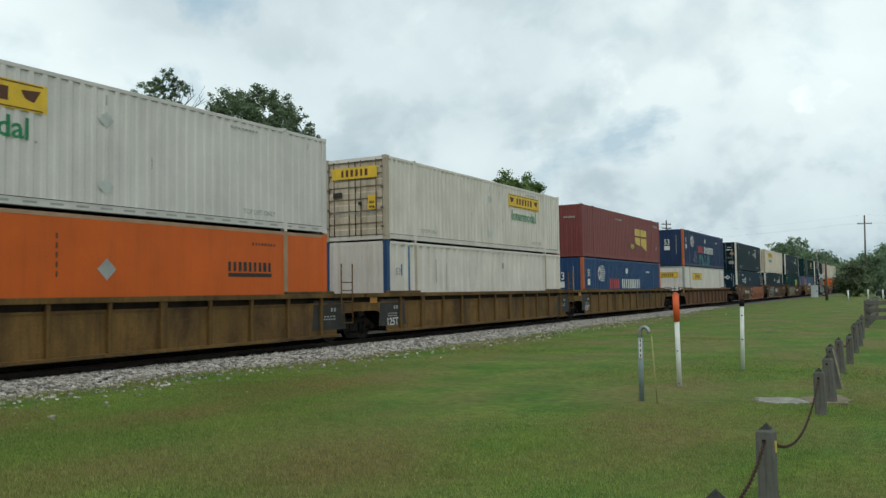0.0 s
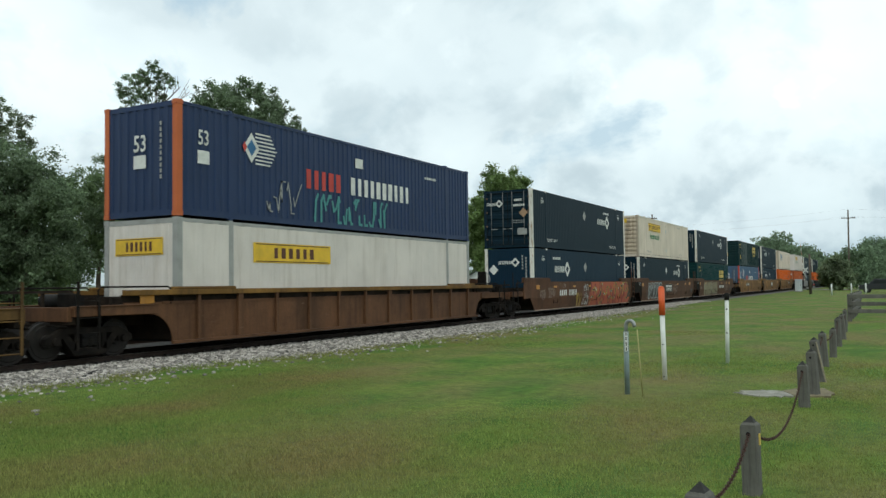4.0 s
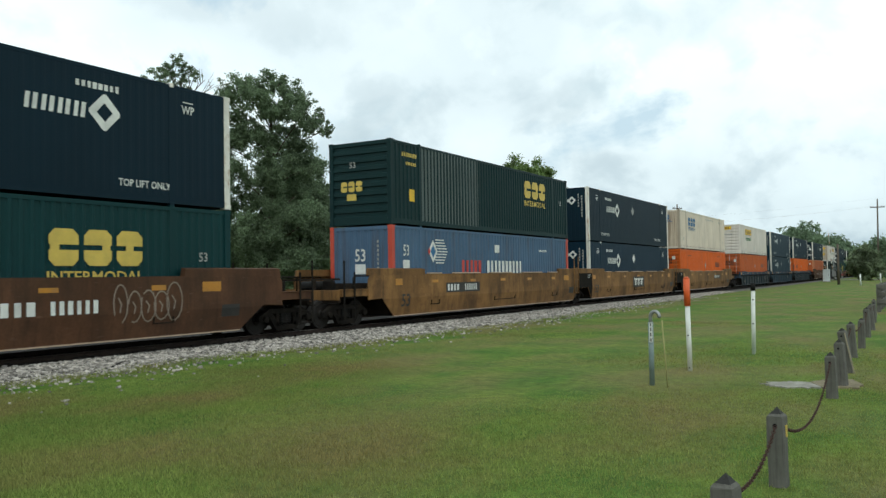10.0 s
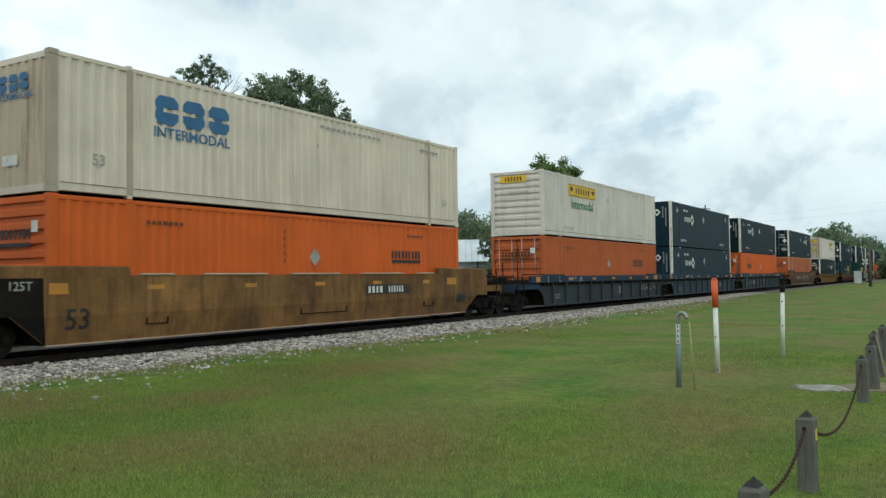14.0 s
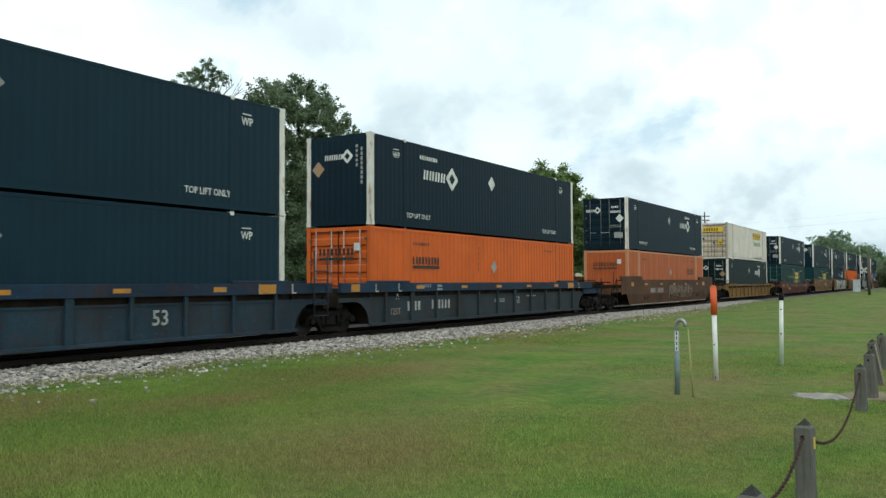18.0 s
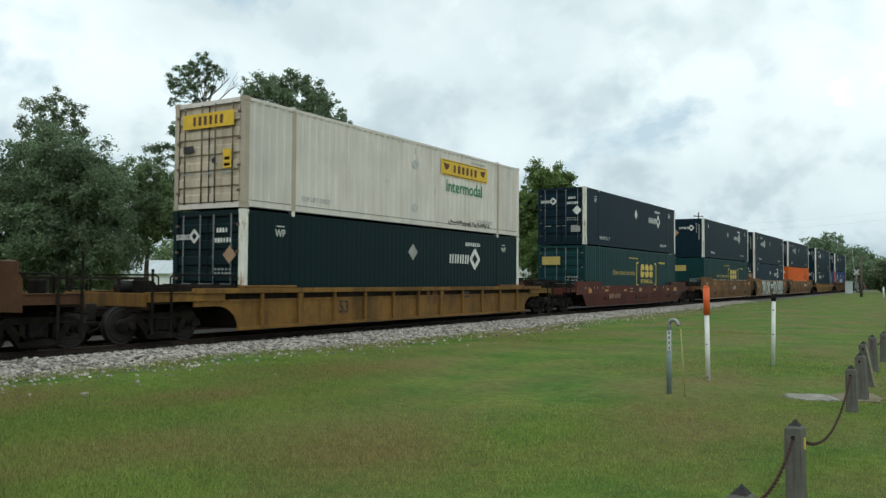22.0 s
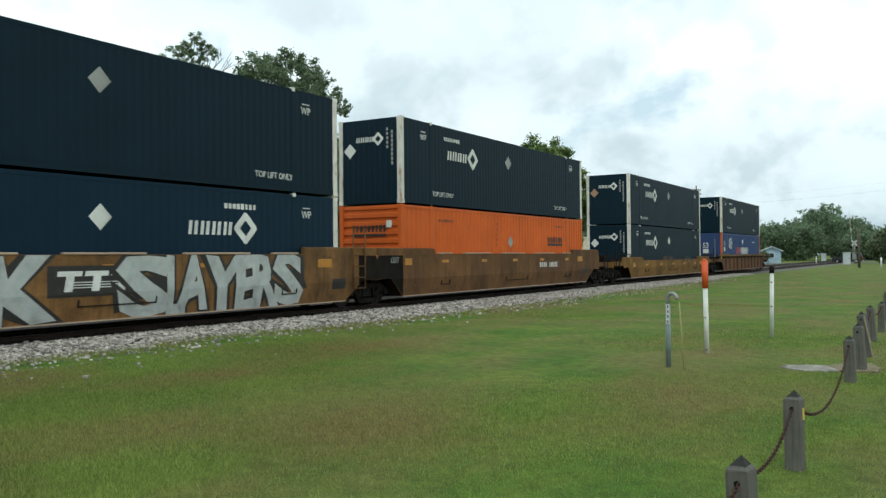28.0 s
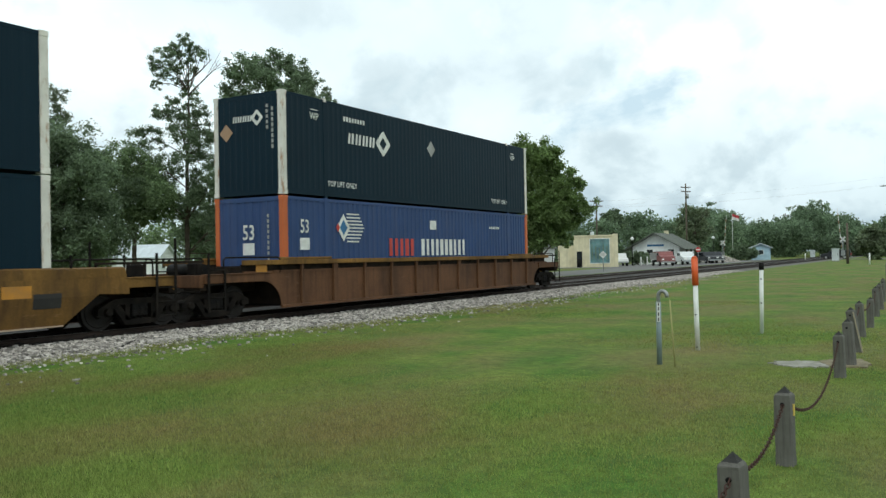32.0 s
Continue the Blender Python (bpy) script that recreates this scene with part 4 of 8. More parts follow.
def cream_marks(flip, nose):
    # first entry: the bottom rail's shadow, drawn as brown strips
    return [("bottom_seam", [rect(LEN / 2, 0.205, LEN - 0.5, 0.016), rect(LEN / 2, 0.03, LEN - 0.5, 0.02)], MARK_BROWN, "side"), ("logo", block_logo(3.75, 2.1, 2.4, 0.66), MARK_BLUE, "side"), ("logo_text", [word("INTERMODAL", 3.75, 1.58, 0.24, 1.1)], MARK_BLUE, "side"),
            ("small_text", bars(9.9, 2.55, 3.0, 0.08, 12, 2) + [rect(8.3, 1.95, 0.06, 0.12)] + [rect(14.2, 2.5, 1.2, 0.07)], MARK_GREY, "side"),
            ("size_mark", [word("53", 1.15, 0.75, 0.24), word("53", 15.2, 0.8, 0.2)], MARK_GREY, "side"),
            ("end_logo", block_logo(0.0, 2.35, 1.1, 0.36), MARK_BLUE, "end"), ("end_logo_text", [word("INTERMODAL", 0.0, 2.07, 0.15, 1.1)], MARK_BLUE, "end"),
            ("end_label", [rect(-0.1, 0.72, 0.55, 0.22)], MARK_WHITE, "end")]


def stack_marks(a0, a1, sticker=True):
    """Blue container: red and white block lettering, round emblem, size panels."""
    def make(flip, nose):
        w = a1 - a0
        out = [("red_lettering", block_marks(a0 + w * 0.17, 1.46, w * 0.30, 0.58, 5, 41, 0.2, 0.36), MARK_RED, "side"),
               ("white_lettering", block_marks(a0 + w * 0.69, 1.46, w * 0.60, 0.58, 10, 42, 0.2, 0.36), MARK_WHITE, "side"),
               ("emblem", [diamond(2.75, 2.05, 0.42, 0.8)], MARK_WHITE, "side"), ("emblem_bar", [rect(3.35 - abs(i) * 0.03, 2.05 + i * 0.105, 0.95 - abs(i) * 0.08, 0.045) for i in range(-4, 5)], MARK_WHITE, "side"),
               ("size_mark", [word("53", 0.92, 2.06, 0.38, 0.75)], MARK_WHITE, "side"),
               ("size_panel", [rect(0.92, 1.55, 0.42, 0.34)], MARK_WHITE, "side"),
               ("sticker", [rect(8.05, 2.25, 0.44, 0.32)] + bars(12.9, 2.25, 0.9, 0.1, 6, 3), MARK_WHITE, "side"),
               ("end_number", [rect(0.72, z, 0.07, 0.10) for z in np.arange(1.0, 2.5, 0.15)], MARK_GREY, "end"),
               ("end_size_mark", [word("53", -0.02, 1.9, 0.42, 0.8)], MARK_WHITE, "end"),
               ("end_panel", [rect(-0.02, 1.42, 0.44, 0.34)], MARK_WHITE, "end")]
        return out
    return make


def emblem_centre(c):
    part("emblem_centre", side_mesh("emblem_centre", [diamond(2.75, 2.05, 0.24, 0.8)], MARK_BLUE, HALF - 0.003), MARK_BLUE, c)
    part("emblem_edge", side_mesh("emblem_edge", [diamond(2.47, 2.05, 0.15, 0.6)], MARK_RED, HALF - 0.003), MARK_RED, c)


def maroon_marks(flip, nose):
    pane = []
    for (u0, u1) in ((10.05, 11.2), (11.35, 12.75)):
        pane += [[(u0, 1.66), (u1, 1.66), (u1, 2.10), (u0, 2.10)], [(u0 + 0.1, 1.05 if u0 > 11 else 1.14), (u1, 0.72 if u0 > 11 else 1.0), (u1, 1.54), (u0, 1.54)]]
    return [("emblem_pane", [p], MARK_GOLD, "side") for p in pane] + [ ("logo_plate", [rect(9.45, 0.92, 1.65, 0.34)], MARK_BROWN, "side"),
            ("size_mark", [word("53", 15.2, 1.0, 0.22)], MARK_GREY, "side"), ("number", bars(15.05, 2.5, 1.3, 0.16, 8, 4) + bars(6.6, 2.45, 1.4, 0.1, 9, 3), MARK_GREY, "side"),
            ("plate_blocks_dark", [rect(9.45, 0.69, 1.5, 0.02)], MARK_BROWN, "side"), ("end_emblem", [rect(-0.72, 2.25, 0.42, 0.34), rect(-0.25, 2.25, 0.42, 0.34), [(-0.93, 1.75), (-0.51, 1.62), (-0.51, 2.03), (-0.93, 2.03)], [(-0.46, 1.60), (-0.04, 1.47), (-0.04, 2.03), (-0.46, 2.03)]], MARK_GOLD, "end"), ("end_number", bars(0.55, 2.2, 0.7, 0.12, 6, 4), MARK_GREY, "end")]


def graffiti_side(c):
    part("white_tag", side_mesh("white_tag", scrawl(4.1, 0.8, 1.5, 0.9, 3), MARK_GREY, HALF - 0.003), MARK_GREY, c)
    part("green_tag", side_mesh("green_tag", scrawl(7.7, 0.62, 4.2, 0.8, 4, 14, 0.09), MARK_TEAL, HALF - 0.002), MARK_TEAL, c)


MARK_TEAL = flat("teal_spray_paint", (0.06, 0.25, 0.24), amount=0.3)
SPRAY_WHITE = flat("white_spray_paint", (0.44, 0.46, 0.44), amount=0.5)
SPRAY_SILVER = flat("silver_spray_paint", (0.42, 0.45, 0.44), amount=0.4)
SPRAY_ORANGE = flat("orange_spray_paint", (0.36, 0.066, 0.022), amount=0.45)
SPRAY_RED = flat("dark_red_spray_paint", (0.20, 0.022, 0.012), amount=0.4)
SPRAY_OLIVE = flat("yellow_spray_paint", (0.33, 0.22, 0.03), amount=0.4)
SPRAY_CREAM = flat("cream_spray_paint", (0.21, 0.18, 0.10), amount=0.5)
SPRAY_GREY = flat("faded_spray_paint", (0.22, 0.17, 0.13), amount=0.4)


def stroke(points, width):
    out = []
    for (a, b), (c, d) in zip(points, points[1:]):
        dx, dy = c - a, d - b
        k = math.hypot(dx, dy) or 1
        ex, ey = dx / k * width * 0.45, dy / k * width * 0.45
        nx, ny = -dy / k * width / 2, dx / k * width / 2
        out.append([(a - ex + nx, b - ey + ny), (a - ex - nx, b - ey - ny), (c + ex - nx, d + ey - ny), (c + ex + nx, d + ey + ny)])
    return out


def scrawl(u, v, w, h, seed, count=None, width=0.04):
    """Loose sprayed lines without any words."""
    rng = random.Random(seed)
    out = []
    count = count or max(3, int(w / h * 3))
    for i in range(count):
        c = u - w / 2 + w * (i + 0.5) / count
        pts, x, y = [], c - w / count * 0.4, v + rng.uniform(-0.4, 0.4) * h
        for k in range(5):
            pts.append((x, y))
            x += rng.uniform(-0.1, 0.5) * w / count
            y = min(v + h / 2, max(v - h / 2, y + rng.uniform(-0.9, 0.9) * h))
        out += stroke(pts, width)
    return out


def loops(u, v, w, h, count, seed, width=0.03):
    """Round sprayed outlines, overlapping one another."""
    rng = random.Random(seed)
    out, step = [], w / count
    for i in range(count):
        c, rx, ry = u - w / 2 + step * (i + 0.5), step * rng.uniform(0.42, 0.66), h * rng.uniform(0.34, 0.5)
        cy, a0, span = v + rng.uniform(-0.08, 0.08) * h, rng.uniform(0, 6), rng.uniform(4.6, 6.2)
        out += stroke([(c + rx * math.cos(a0 + span * k / 14), cy + ry * math.sin(a0 + span * k / 14)) for k in range(15)], width)
        out += stroke([(c - rx * 0.3, cy + ry * 0.3), (c + rx * 0.1, cy), (c - rx * 0.1, cy - ry * 0.4)], width)
    return out


def bubble_letters(u, v, w, h, count, seed, square=0.5):
    """Fat sprayed shapes: outlines, fills, inner holes and accent strokes, each a list of flat polygons."""
    rng = random.Random(seed)
    outline, fill, holes, accent = [], [], [], []
    step = w / count
    for i in range(count):
        c = u - w / 2 + step * (i + 0.5)
        rw, rh = step * 0.52, h / 2
        pts = []
        n = 14
        for k in range(n):
            a = 2 * math.pi * k / n + 0.2
            e = 2.0 / (2 + square * 4)
            x = math.copysign(abs(math.cos(a)) ** e, math.cos(a)) * rw * rng.uniform(0.8, 1.06)
            y = math.copysign(abs(math.sin(a)) ** e, math.sin(a)) * rh * rng.uniform(0.86, 1.0)
            pts.append((x + y * 0.08, y))
        outline.append([(c + x * 1.02, v + y * 1.0) for x, y in pts])
        fill.append([(c + x * 0.86, v + y * 0.92) for x, y in pts])
        for q in range(rng.choice((1, 2, 2))):
            hy = v + rh * (0.38 - 0.75 * q) * rng.uniform(0.8, 1.1)
            hx = c + rng.uniform(-0.22, 0.22) * rw
            hw, hh = rw * rng.uniform(0.12, 0.3), rh * rng.uniform(0.12, 0.26)
            holes.append([(hx - hw, hy - hh), (hx + hw * 0.8, hy - hh * 1.1), (hx + hw, hy + hh), (hx - hw * 0.7, hy + hh * 0.9)])
        if rng.random() < 0.8:
            sx = c + rng.choice((-1, 1)) * rw * 0.55
            holes.append([(sx - rw * 0.1, v - rh * 0.95), (sx + rw * 0.12, v - rh * 0.95), (sx + rw * 0.05, v - rh * rng.uniform(0.1, 0.5)), (sx - rw * 0.04, v - rh * rng.uniform(0.1, 0.5))])
        accent += stroke([(c - rw * 0.55, v + rh * rng.uniform(-0.7, 0.6)), (c - rw * 0.45, v + rh * rng.uniform(0.2, 0.8)), (c + rw * 0.3, v + rh * rng.uniform(0.3, 0.8))], step * 0.05)
    return outline, fill, holes, accent


def horned(u, v, w, h, count, seed):
    """A crowded sprayed piece: dark horned openings, a bright line round each, and small pale insets."""
    rng = random.Random(seed)
    dark, line, pale = [], [], []
    for i in range(count):
        cx, cy = u - w / 2 + w * (i + rng.uniform(0.2, 0.8)) / count, v + rng.choice((-0.32, -0.05, 0.1, 0.30)) * h
        r, a0, span, fat = h * rng.uniform(0.15, 0.30), rng.uniform(0, 6.28), rng.uniform(2.2, 3.9), rng.uniform(0.25, 0.6)
        ring = [(cx + 1.25 * r * math.cos(a0 + span * k / 9), cy + r * math.sin(a0 + span * k / 9)) for k in range(10)]
        ring += [(cx + 1.25 * r * q * math.cos(a0 + span * k / 9), cy + r * q * math.sin(a0 + span * k / 9)) for k in range(8, 0, -1) for q in (1 - fat * math.sin(math.pi * k / 9),)]
        ring = [(x, min(v + h / 2, max(v - h / 2, z))) for x, z in ring]
        for k in range(8):
            dark.append([ring[k], ring[k + 1], ring[(17 - k) % 18] if k < 8 else ring[9], ring[(18 - k) % 18]])
        line += stroke(ring + ring[:1], 0.035)
        if rng.random() < 0.6:
            am = a0 + span / 2
            px_, pz = cx + 1.25 * r * (1 - fat * 0.5) * math.cos(am), cy + r * (1 - fat * 0.5) * math.sin(am)
            if abs(pz - v) < h * 0.45:
                pale.append([(px_ - 0.06, pz - 0.03), (px_ + 0.02, pz - 0.06), (px_ + 0.07, pz + 0.03), (px_ - 0.02, pz + 0.06)])
    return dark, line, pale


def sprayed(text, spans, z0, z1, seed, fat):
    """Tall hand-sprayed letters, one to a span (y0, y1), leaning and waving; fat widens their strokes."""
    rng = random.Random(seed)
    out = []
    for ch, (y0, y1) in zip(text, spans):
        vs, fs = glyphs(ch, 1.0, 1.0, fat)
        base, _ = glyphs(ch, 1.0, 1.0, 0.02)
        us, ws = [p[0] for p in base], [p[1] for p in base]
        lean, wave, ph, drop = rng.uniform(-0.10, 0.10), rng.uniform(0.03, 0.07), rng.uniform(0, 6), rng.uniform(-0.05, 0.05)
        pts = []
        for a, b in vs:
            p, q = (a - min(us)) / (max(us) - min(us)), (b - min(ws)) / (max(ws) - min(ws))
            p += lean * (q - 0.5) + wave * math.sin(5 * q + ph)
            q += 0.05 * math.sin(4 * p + ph)
            pts.append((y0 + (y1 - y0) * p, min(z1 + 0.02, max(z0 - 0.02, z0 + (z1 - z0) * (q + drop * p)))))
        out.append((pts, fs))
    return out


def bubbles(u, v, w, h, count, seed):
    """Round overlapping sprayed forms: dark rims, pale bodies and short inner strokes."""
    rng = random.Random(seed)
    rim, body, inner = [], [], []
    step = w / count

    def oval(cx, cy, rx, ry, tilt):
        return [(cx + rx * math.cos(a) + tilt * ry * math.sin(a), cy + ry * math.sin(a)) for a in np.linspace(0, 2 * math.pi, 15)[:-1]]
    for i in range(count):
        c = u - w / 2 + step * (i + 0.5)
        kind = rng.randrange(3)
        forms = [(c, v, step * 0.56, h * 0.5, rng.uniform(-0.12, 0.12))]
        if kind == 0:
            forms = [(c - step * 0.1, v + h * 0.05, step * 0.42, h * 0.46, 0.12), (c + step * 0.12, v - h * 0.24, step * 0.50, h * 0.26, 0)]
        elif kind == 1:
            forms = [(c - step * 0.2, v, step * 0.30, h * 0.48, 0.08), (c + step * 0.25, v + h * 0.2, step * 0.34, h * 0.30, 0), (c + step * 0.2, v - h * 0.28, step * 0.38, h * 0.22, 0)]
        for cx, cy, rx, ry, tl in forms:
            rim.append(oval(cx, cy, rx, ry, tl))
            body.append(oval(cx, cy, rx - 0.035, ry - 0.035, tl))
        inner += stroke([(c - step * 0.15, v + h * rng.uniform(0.05, 0.3)), (c, v + h * rng.uniform(-0.1, 0.1)), (c + step * 0.12, v - h * rng.uniform(0.1, 0.3))], 0.03)
    return rim, body, inner


# ---- well cars ----
SIDE = 1.52       # half the width over the car's sides


CREASE, TUCK = 1.02, 0.16     # below the crease the smooth sides lean inwards


def tucked(me):
    """Fold a side's mesh, or what is painted on it, along the crease."""
    bm = bmesh.new()
    bm.from_mesh(me)
    bmesh.ops.bisect_plane(bm, geom=bm.verts[:] + bm.edges[:] + bm.faces[:], plane_co=(0, 0, CREASE), plane_no=(0, 0, 1), dist=1e-5)
    for v in bm.verts:
        if v.co.z < CREASE:
            v.co.x -= math.copysign(TUCK * (CREASE - v.co.z), v.co.x)
    bm.to_mesh(me)
    bm.free()
    return me


def bogie(parent, y, label="dark cast-steel freight truck"):
    b = part("bogie", shared(("bolster",), lambda: mesh_of("bogie", boxes((-1.1, 1.1, -0.22, 0.22, 0.50, 0.80), (-0.3, 0.3, -0.4, 0.4, 0.55, 0.95), bevel=0.02), BLACK_STEEL)), BLACK_STEEL, parent, label)
    b.matrix_basis = pose(0, y, 0)
    for sx in (-1, 1):
        def side_frame(sx=sx):
            bm = bmesh.new()
            x0, x1 = sorted((sx * 0.97, sx * 1.12))
            for o in ([(-1.14, 0.56), (-1.12, 0.70), (-0.72, 0.90), (0.72, 0.90), (1.12, 0.70), (1.14, 0.56), (0.96, 0.55), (0.60, 0.77), (-0.60, 0.77), (-0.96, 0.55)],
                      [(-0.74, 0.72), (-0.56, 0.76), (-0.30, 0.44), (0.30, 0.44), (0.56, 0.76), (0.74, 0.72), (0.42, 0.31), (-0.42, 0.31)]):
                tmp = mesh_of("tmp", prism(o, x0, x1), BLACK_STEEL)
                bm.from_mesh(tmp)
                bpy.data.meshes.remove(tmp)
            for k in (-1, 1):
                box(x0, x1, k * 0.36 - 0.06, k * 0.36 + 0.06, 0.42, 0.79, bm=bm)
                box(x0 + 0.01, x1 - 0.01, k * 0.89 - 0.15, k * 0.89 + 0.15, 0.56, 0.74, bm=bm)
            return mesh_of("side_frame", bm, FRAME_STEEL)
        part("side_frame", shared(("sf", sx), side_frame), FRAME_STEEL, b)
        for q in (-0.17, 0.0, 0.17):
            part("spring", shared(("spr", sx, q), lambda: mesh_of("spring", pipe([(sx * 1.05 + 0.058 * math.cos(a), q + 0.058 * math.sin(a), 0.45 + 0.27 * a / 31.4) for a in np.linspace(0, 31.4, 41)], 0.017, 5), BLACK_STEEL)), BLACK_STEEL, b)
        for yy in (-0.89, 0.89):
            def wheel(sx=sx, yy=yy):
                bm = tube((sx * 0.68, yy, 0.62), (sx * 0.80, yy, 0.62), 0.424, seg=28)
                tube((sx * 0.66, yy, 0.62), (sx * 0.68, yy, 0.62), 0.447, seg=28, bm=bm)
                tube((sx * 0.80, yy, 0.62), (sx * 0.805, yy, 0.62), 0.36, 0.34, seg=24, bm=bm)
                tube((sx * 0.805, yy, 0.62), (sx * 0.86, yy, 0.62), 0.16, 0.13, seg=14, bm=bm)
                return mesh_of("wheel", bm, WHEEL_STEEL)
            part("wheel", shared(("wh", sx, yy), wheel), WHEEL_STEEL, b, "steel wheel")
            part("bearing_cap", shared(("cap", sx, yy), lambda: mesh_of("bearing_cap", tube((sx * 1.10, yy, 0.62), (sx * 1.20, yy, 0.62), 0.10, 0.085, seg=12), FRAME_STEEL)), FRAME_STEEL, b)
    for yy in (-0.89, 0.89):
        part("axle", shared(("ax", yy), lambda: mesh_of("axle", tube((-0.9, yy, 0.62), (0.9, yy, 0.62), 0.08, seg=8), WHEEL_STEEL)), WHEEL_STEEL, b)
        part("brake_beam", shared(("bb", yy), lambda: mesh_of("brake_beam", boxes((-0.9, 0.9, yy * 0.42 - 0.05, yy * 0.42 + 0.05, 0.44, 0.54)), BLACK_STEEL)), BLACK_STEEL, b)
    return b


def smooth_side(paint_mat, y0, y1, sx, top=1.83):
    """Plain plate side with raised, folded end plates and cut-away ends over the trucks."""
    o = [(y0, 1.02), (y0, top - 0.17), (y0 + 0.12, top), (y1 - 0.12, top), (y1, top - 0.17), (y1, 1.02), (LEN + 0.95, 1.05), (LEN + 0.15, 0.44), (-0.15, 0.44), (-0.95, 1.05)]
    return tucked(mesh_of("side_plate", prism(o, sx * (SIDE - 0.03), sx * SIDE), paint_mat))


def end_fold(paint_mat, ya, yb, sx, top=1.83):
    """The sloping guide plate that stands above the side at the ends."""
    bm = bmesh.new()
    z0, z1 = top - 0.03, top + 0.17
    v = [bm.verts.new(p) for p in ((sx * (SIDE + 0.004), ya, z0), (sx * (SIDE + 0.004), yb, z0), (sx * (SIDE + 0.004), yb - 0.03, z1), (sx * (SIDE + 0.004), ya + 0.03, z1),
                                   (sx * (SIDE - 0.14), ya, z0), (sx * (SIDE - 0.14), yb, z0), (sx * (SIDE - 0.14), yb - 0.03, z1 + 0.03), (sx * (SIDE - 0.14), ya + 0.03, z1 + 0.03))]
    for f in ((0, 1, 2, 3), (7, 6, 5, 4), (3, 2, 6, 7), (1, 0, 4, 5), (0, 3, 7, 4), (2, 1, 5, 6)):
        bm.faces.new([v[i] for i in f])
    bmesh.ops.recalc_face_normals(bm, faces=bm.faces)
    return mesh_of("guide_plate", bm, paint_mat)


def rib_positions():
    return [0.55 + i * 1.505 for i in range(11)]


def well_car(label, kind, paint_mat, start, gap_near, gap_far, marks=(), stripe=None, top=None):
    """One unit of a double-stack car; y = 0 is the near end of its well's container. gap: 'joint' (shared truck) or 'coupler'."""
    c = thing("well_car", label, "railcar", "well cars of the train")
    end_n = -1.62 if gap_near == "joint" else -3.05
    end_f = LEN + (1.62 if gap_far == "joint" else 3.05)
    top = top or (1.83 if kind == "smooth" else 1.71)
    for sx in (1, -1):
        if kind == "smooth":
            part("side_plate", shared(("sp", paint_mat.name, sx, top), lambda: smooth_side(paint_mat, -1.72, LEN + 1.72, sx, top)), paint_mat, c)
            part("guide_plate", shared(("gp", paint_mat.name, sx, 0, top), lambda: end_fold(paint_mat, -1.65, 1.78, sx, top)), paint_mat, c)
            part("guide_plate", shared(("gp", paint_mat.name, sx, 1, top), lambda: end_fold(paint_mat, LEN - 1.78, LEN + 1.65, sx, top)), paint_mat, c)
            # pale flange colour paints in the bright line of lit ballast below the side
            part("bottom_flange", shared(("bf", paint_mat.name, sx), lambda: mesh_of("bottom_flange", box(sx * (SIDE - 0.09) - 0.06, sx * (SIDE - 0.09) + 0.02, -0.15, LEN + 0.15, 0.425, 0.455), LIP if paint_mat is not CAR_MAROON else paint_mat)), paint_mat, c)
        else:
            tm = stripe or (CAR_YELLOW if paint_mat is CAR_BROWN else paint_mat)
            h0 = top - 0.13 if not stripe else 1.42
            # dark backing that paints in the shade below the overhanging chord
            part("slot_plate", shared(("slp", sx, h0), lambda: mesh_of("slot_plate", box(sx * (SIDE - 0.20) - 0.012, sx * (SIDE - 0.20) + 0.012, -1.72, LEN + 1.72, h0 - 0.22, h0 + 0.02), GRIME_SHADE)), GRIME_SHADE, c)
            arch = [(0.98 - 0.72 * math.cos(a), 0.42 + min(0.72, top - 0.86) * math.sin(a)) for a in np.linspace(0, math.pi / 2, 8)]
            low_edge = h0 - 0.16
            o = [(-1.72, arch[-1][1]), (-1.72, low_edge), (LEN + 1.72, low_edge), (LEN + 1.72, arch[-1][1])] + [(LEN + d, z) for d, z in arch[::-1]] + [(-d, z) for d, z in arch]
            part("side_plate", shared(("rp", paint_mat.name, sx, top), lambda: mesh_of("side_plate", prism(o, sx * (SIDE - 0.12), sx * (SIDE - 0.09)), paint_mat)), paint_mat, c)
            part("top_chord", shared(("tc", tm.name, sx, h0), lambda: mesh_of("top_chord", box(sx * (SIDE - 0.06) - 0.07, sx * (SIDE - 0.06) + 0.07, -1.75, LEN + 1.75, h0, top, 0.01), tm)), tm, c)
            part("bottom_chord", shared(("bc", paint_mat.name, sx), lambda: mesh_of("bottom_chord", box(sx * (SIDE - 0.06) - 0.06, sx * (SIDE - 0.06) + 0.06, -0.3, LEN + 0.3, 0.40, 0.48, 0.008), paint_mat)), paint_mat, c)
            part("stringer", shared(("stg", paint_mat.name, sx, h0), lambda: mesh_of("stringer", box(sx * (SIDE - 0.09) - 0.02, sx * (SIDE - 0.09) + 0.02, -0.6, LEN + 0.6, h0 - 0.20, h0 - 0.15), paint_mat)), paint_mat, c)
            for i, y in enumerate(rib_positions()):
                rib = shared(("rib", paint_mat.name, sx, i % 5 == 1, h0), lambda: mesh_of("rib", box(sx * (SIDE - 0.045) - 0.035, sx * (SIDE - 0.045) + 0.035, -0.045 - 0.05 * (i % 5 == 1), 0.045 + 0.05 * (i % 5 == 1), 0.49, h0 - 0.001), paint_mat))
                ob = part("rib", rib, paint_mat, c)
                ob.matrix_basis = pose(0, y, 0)
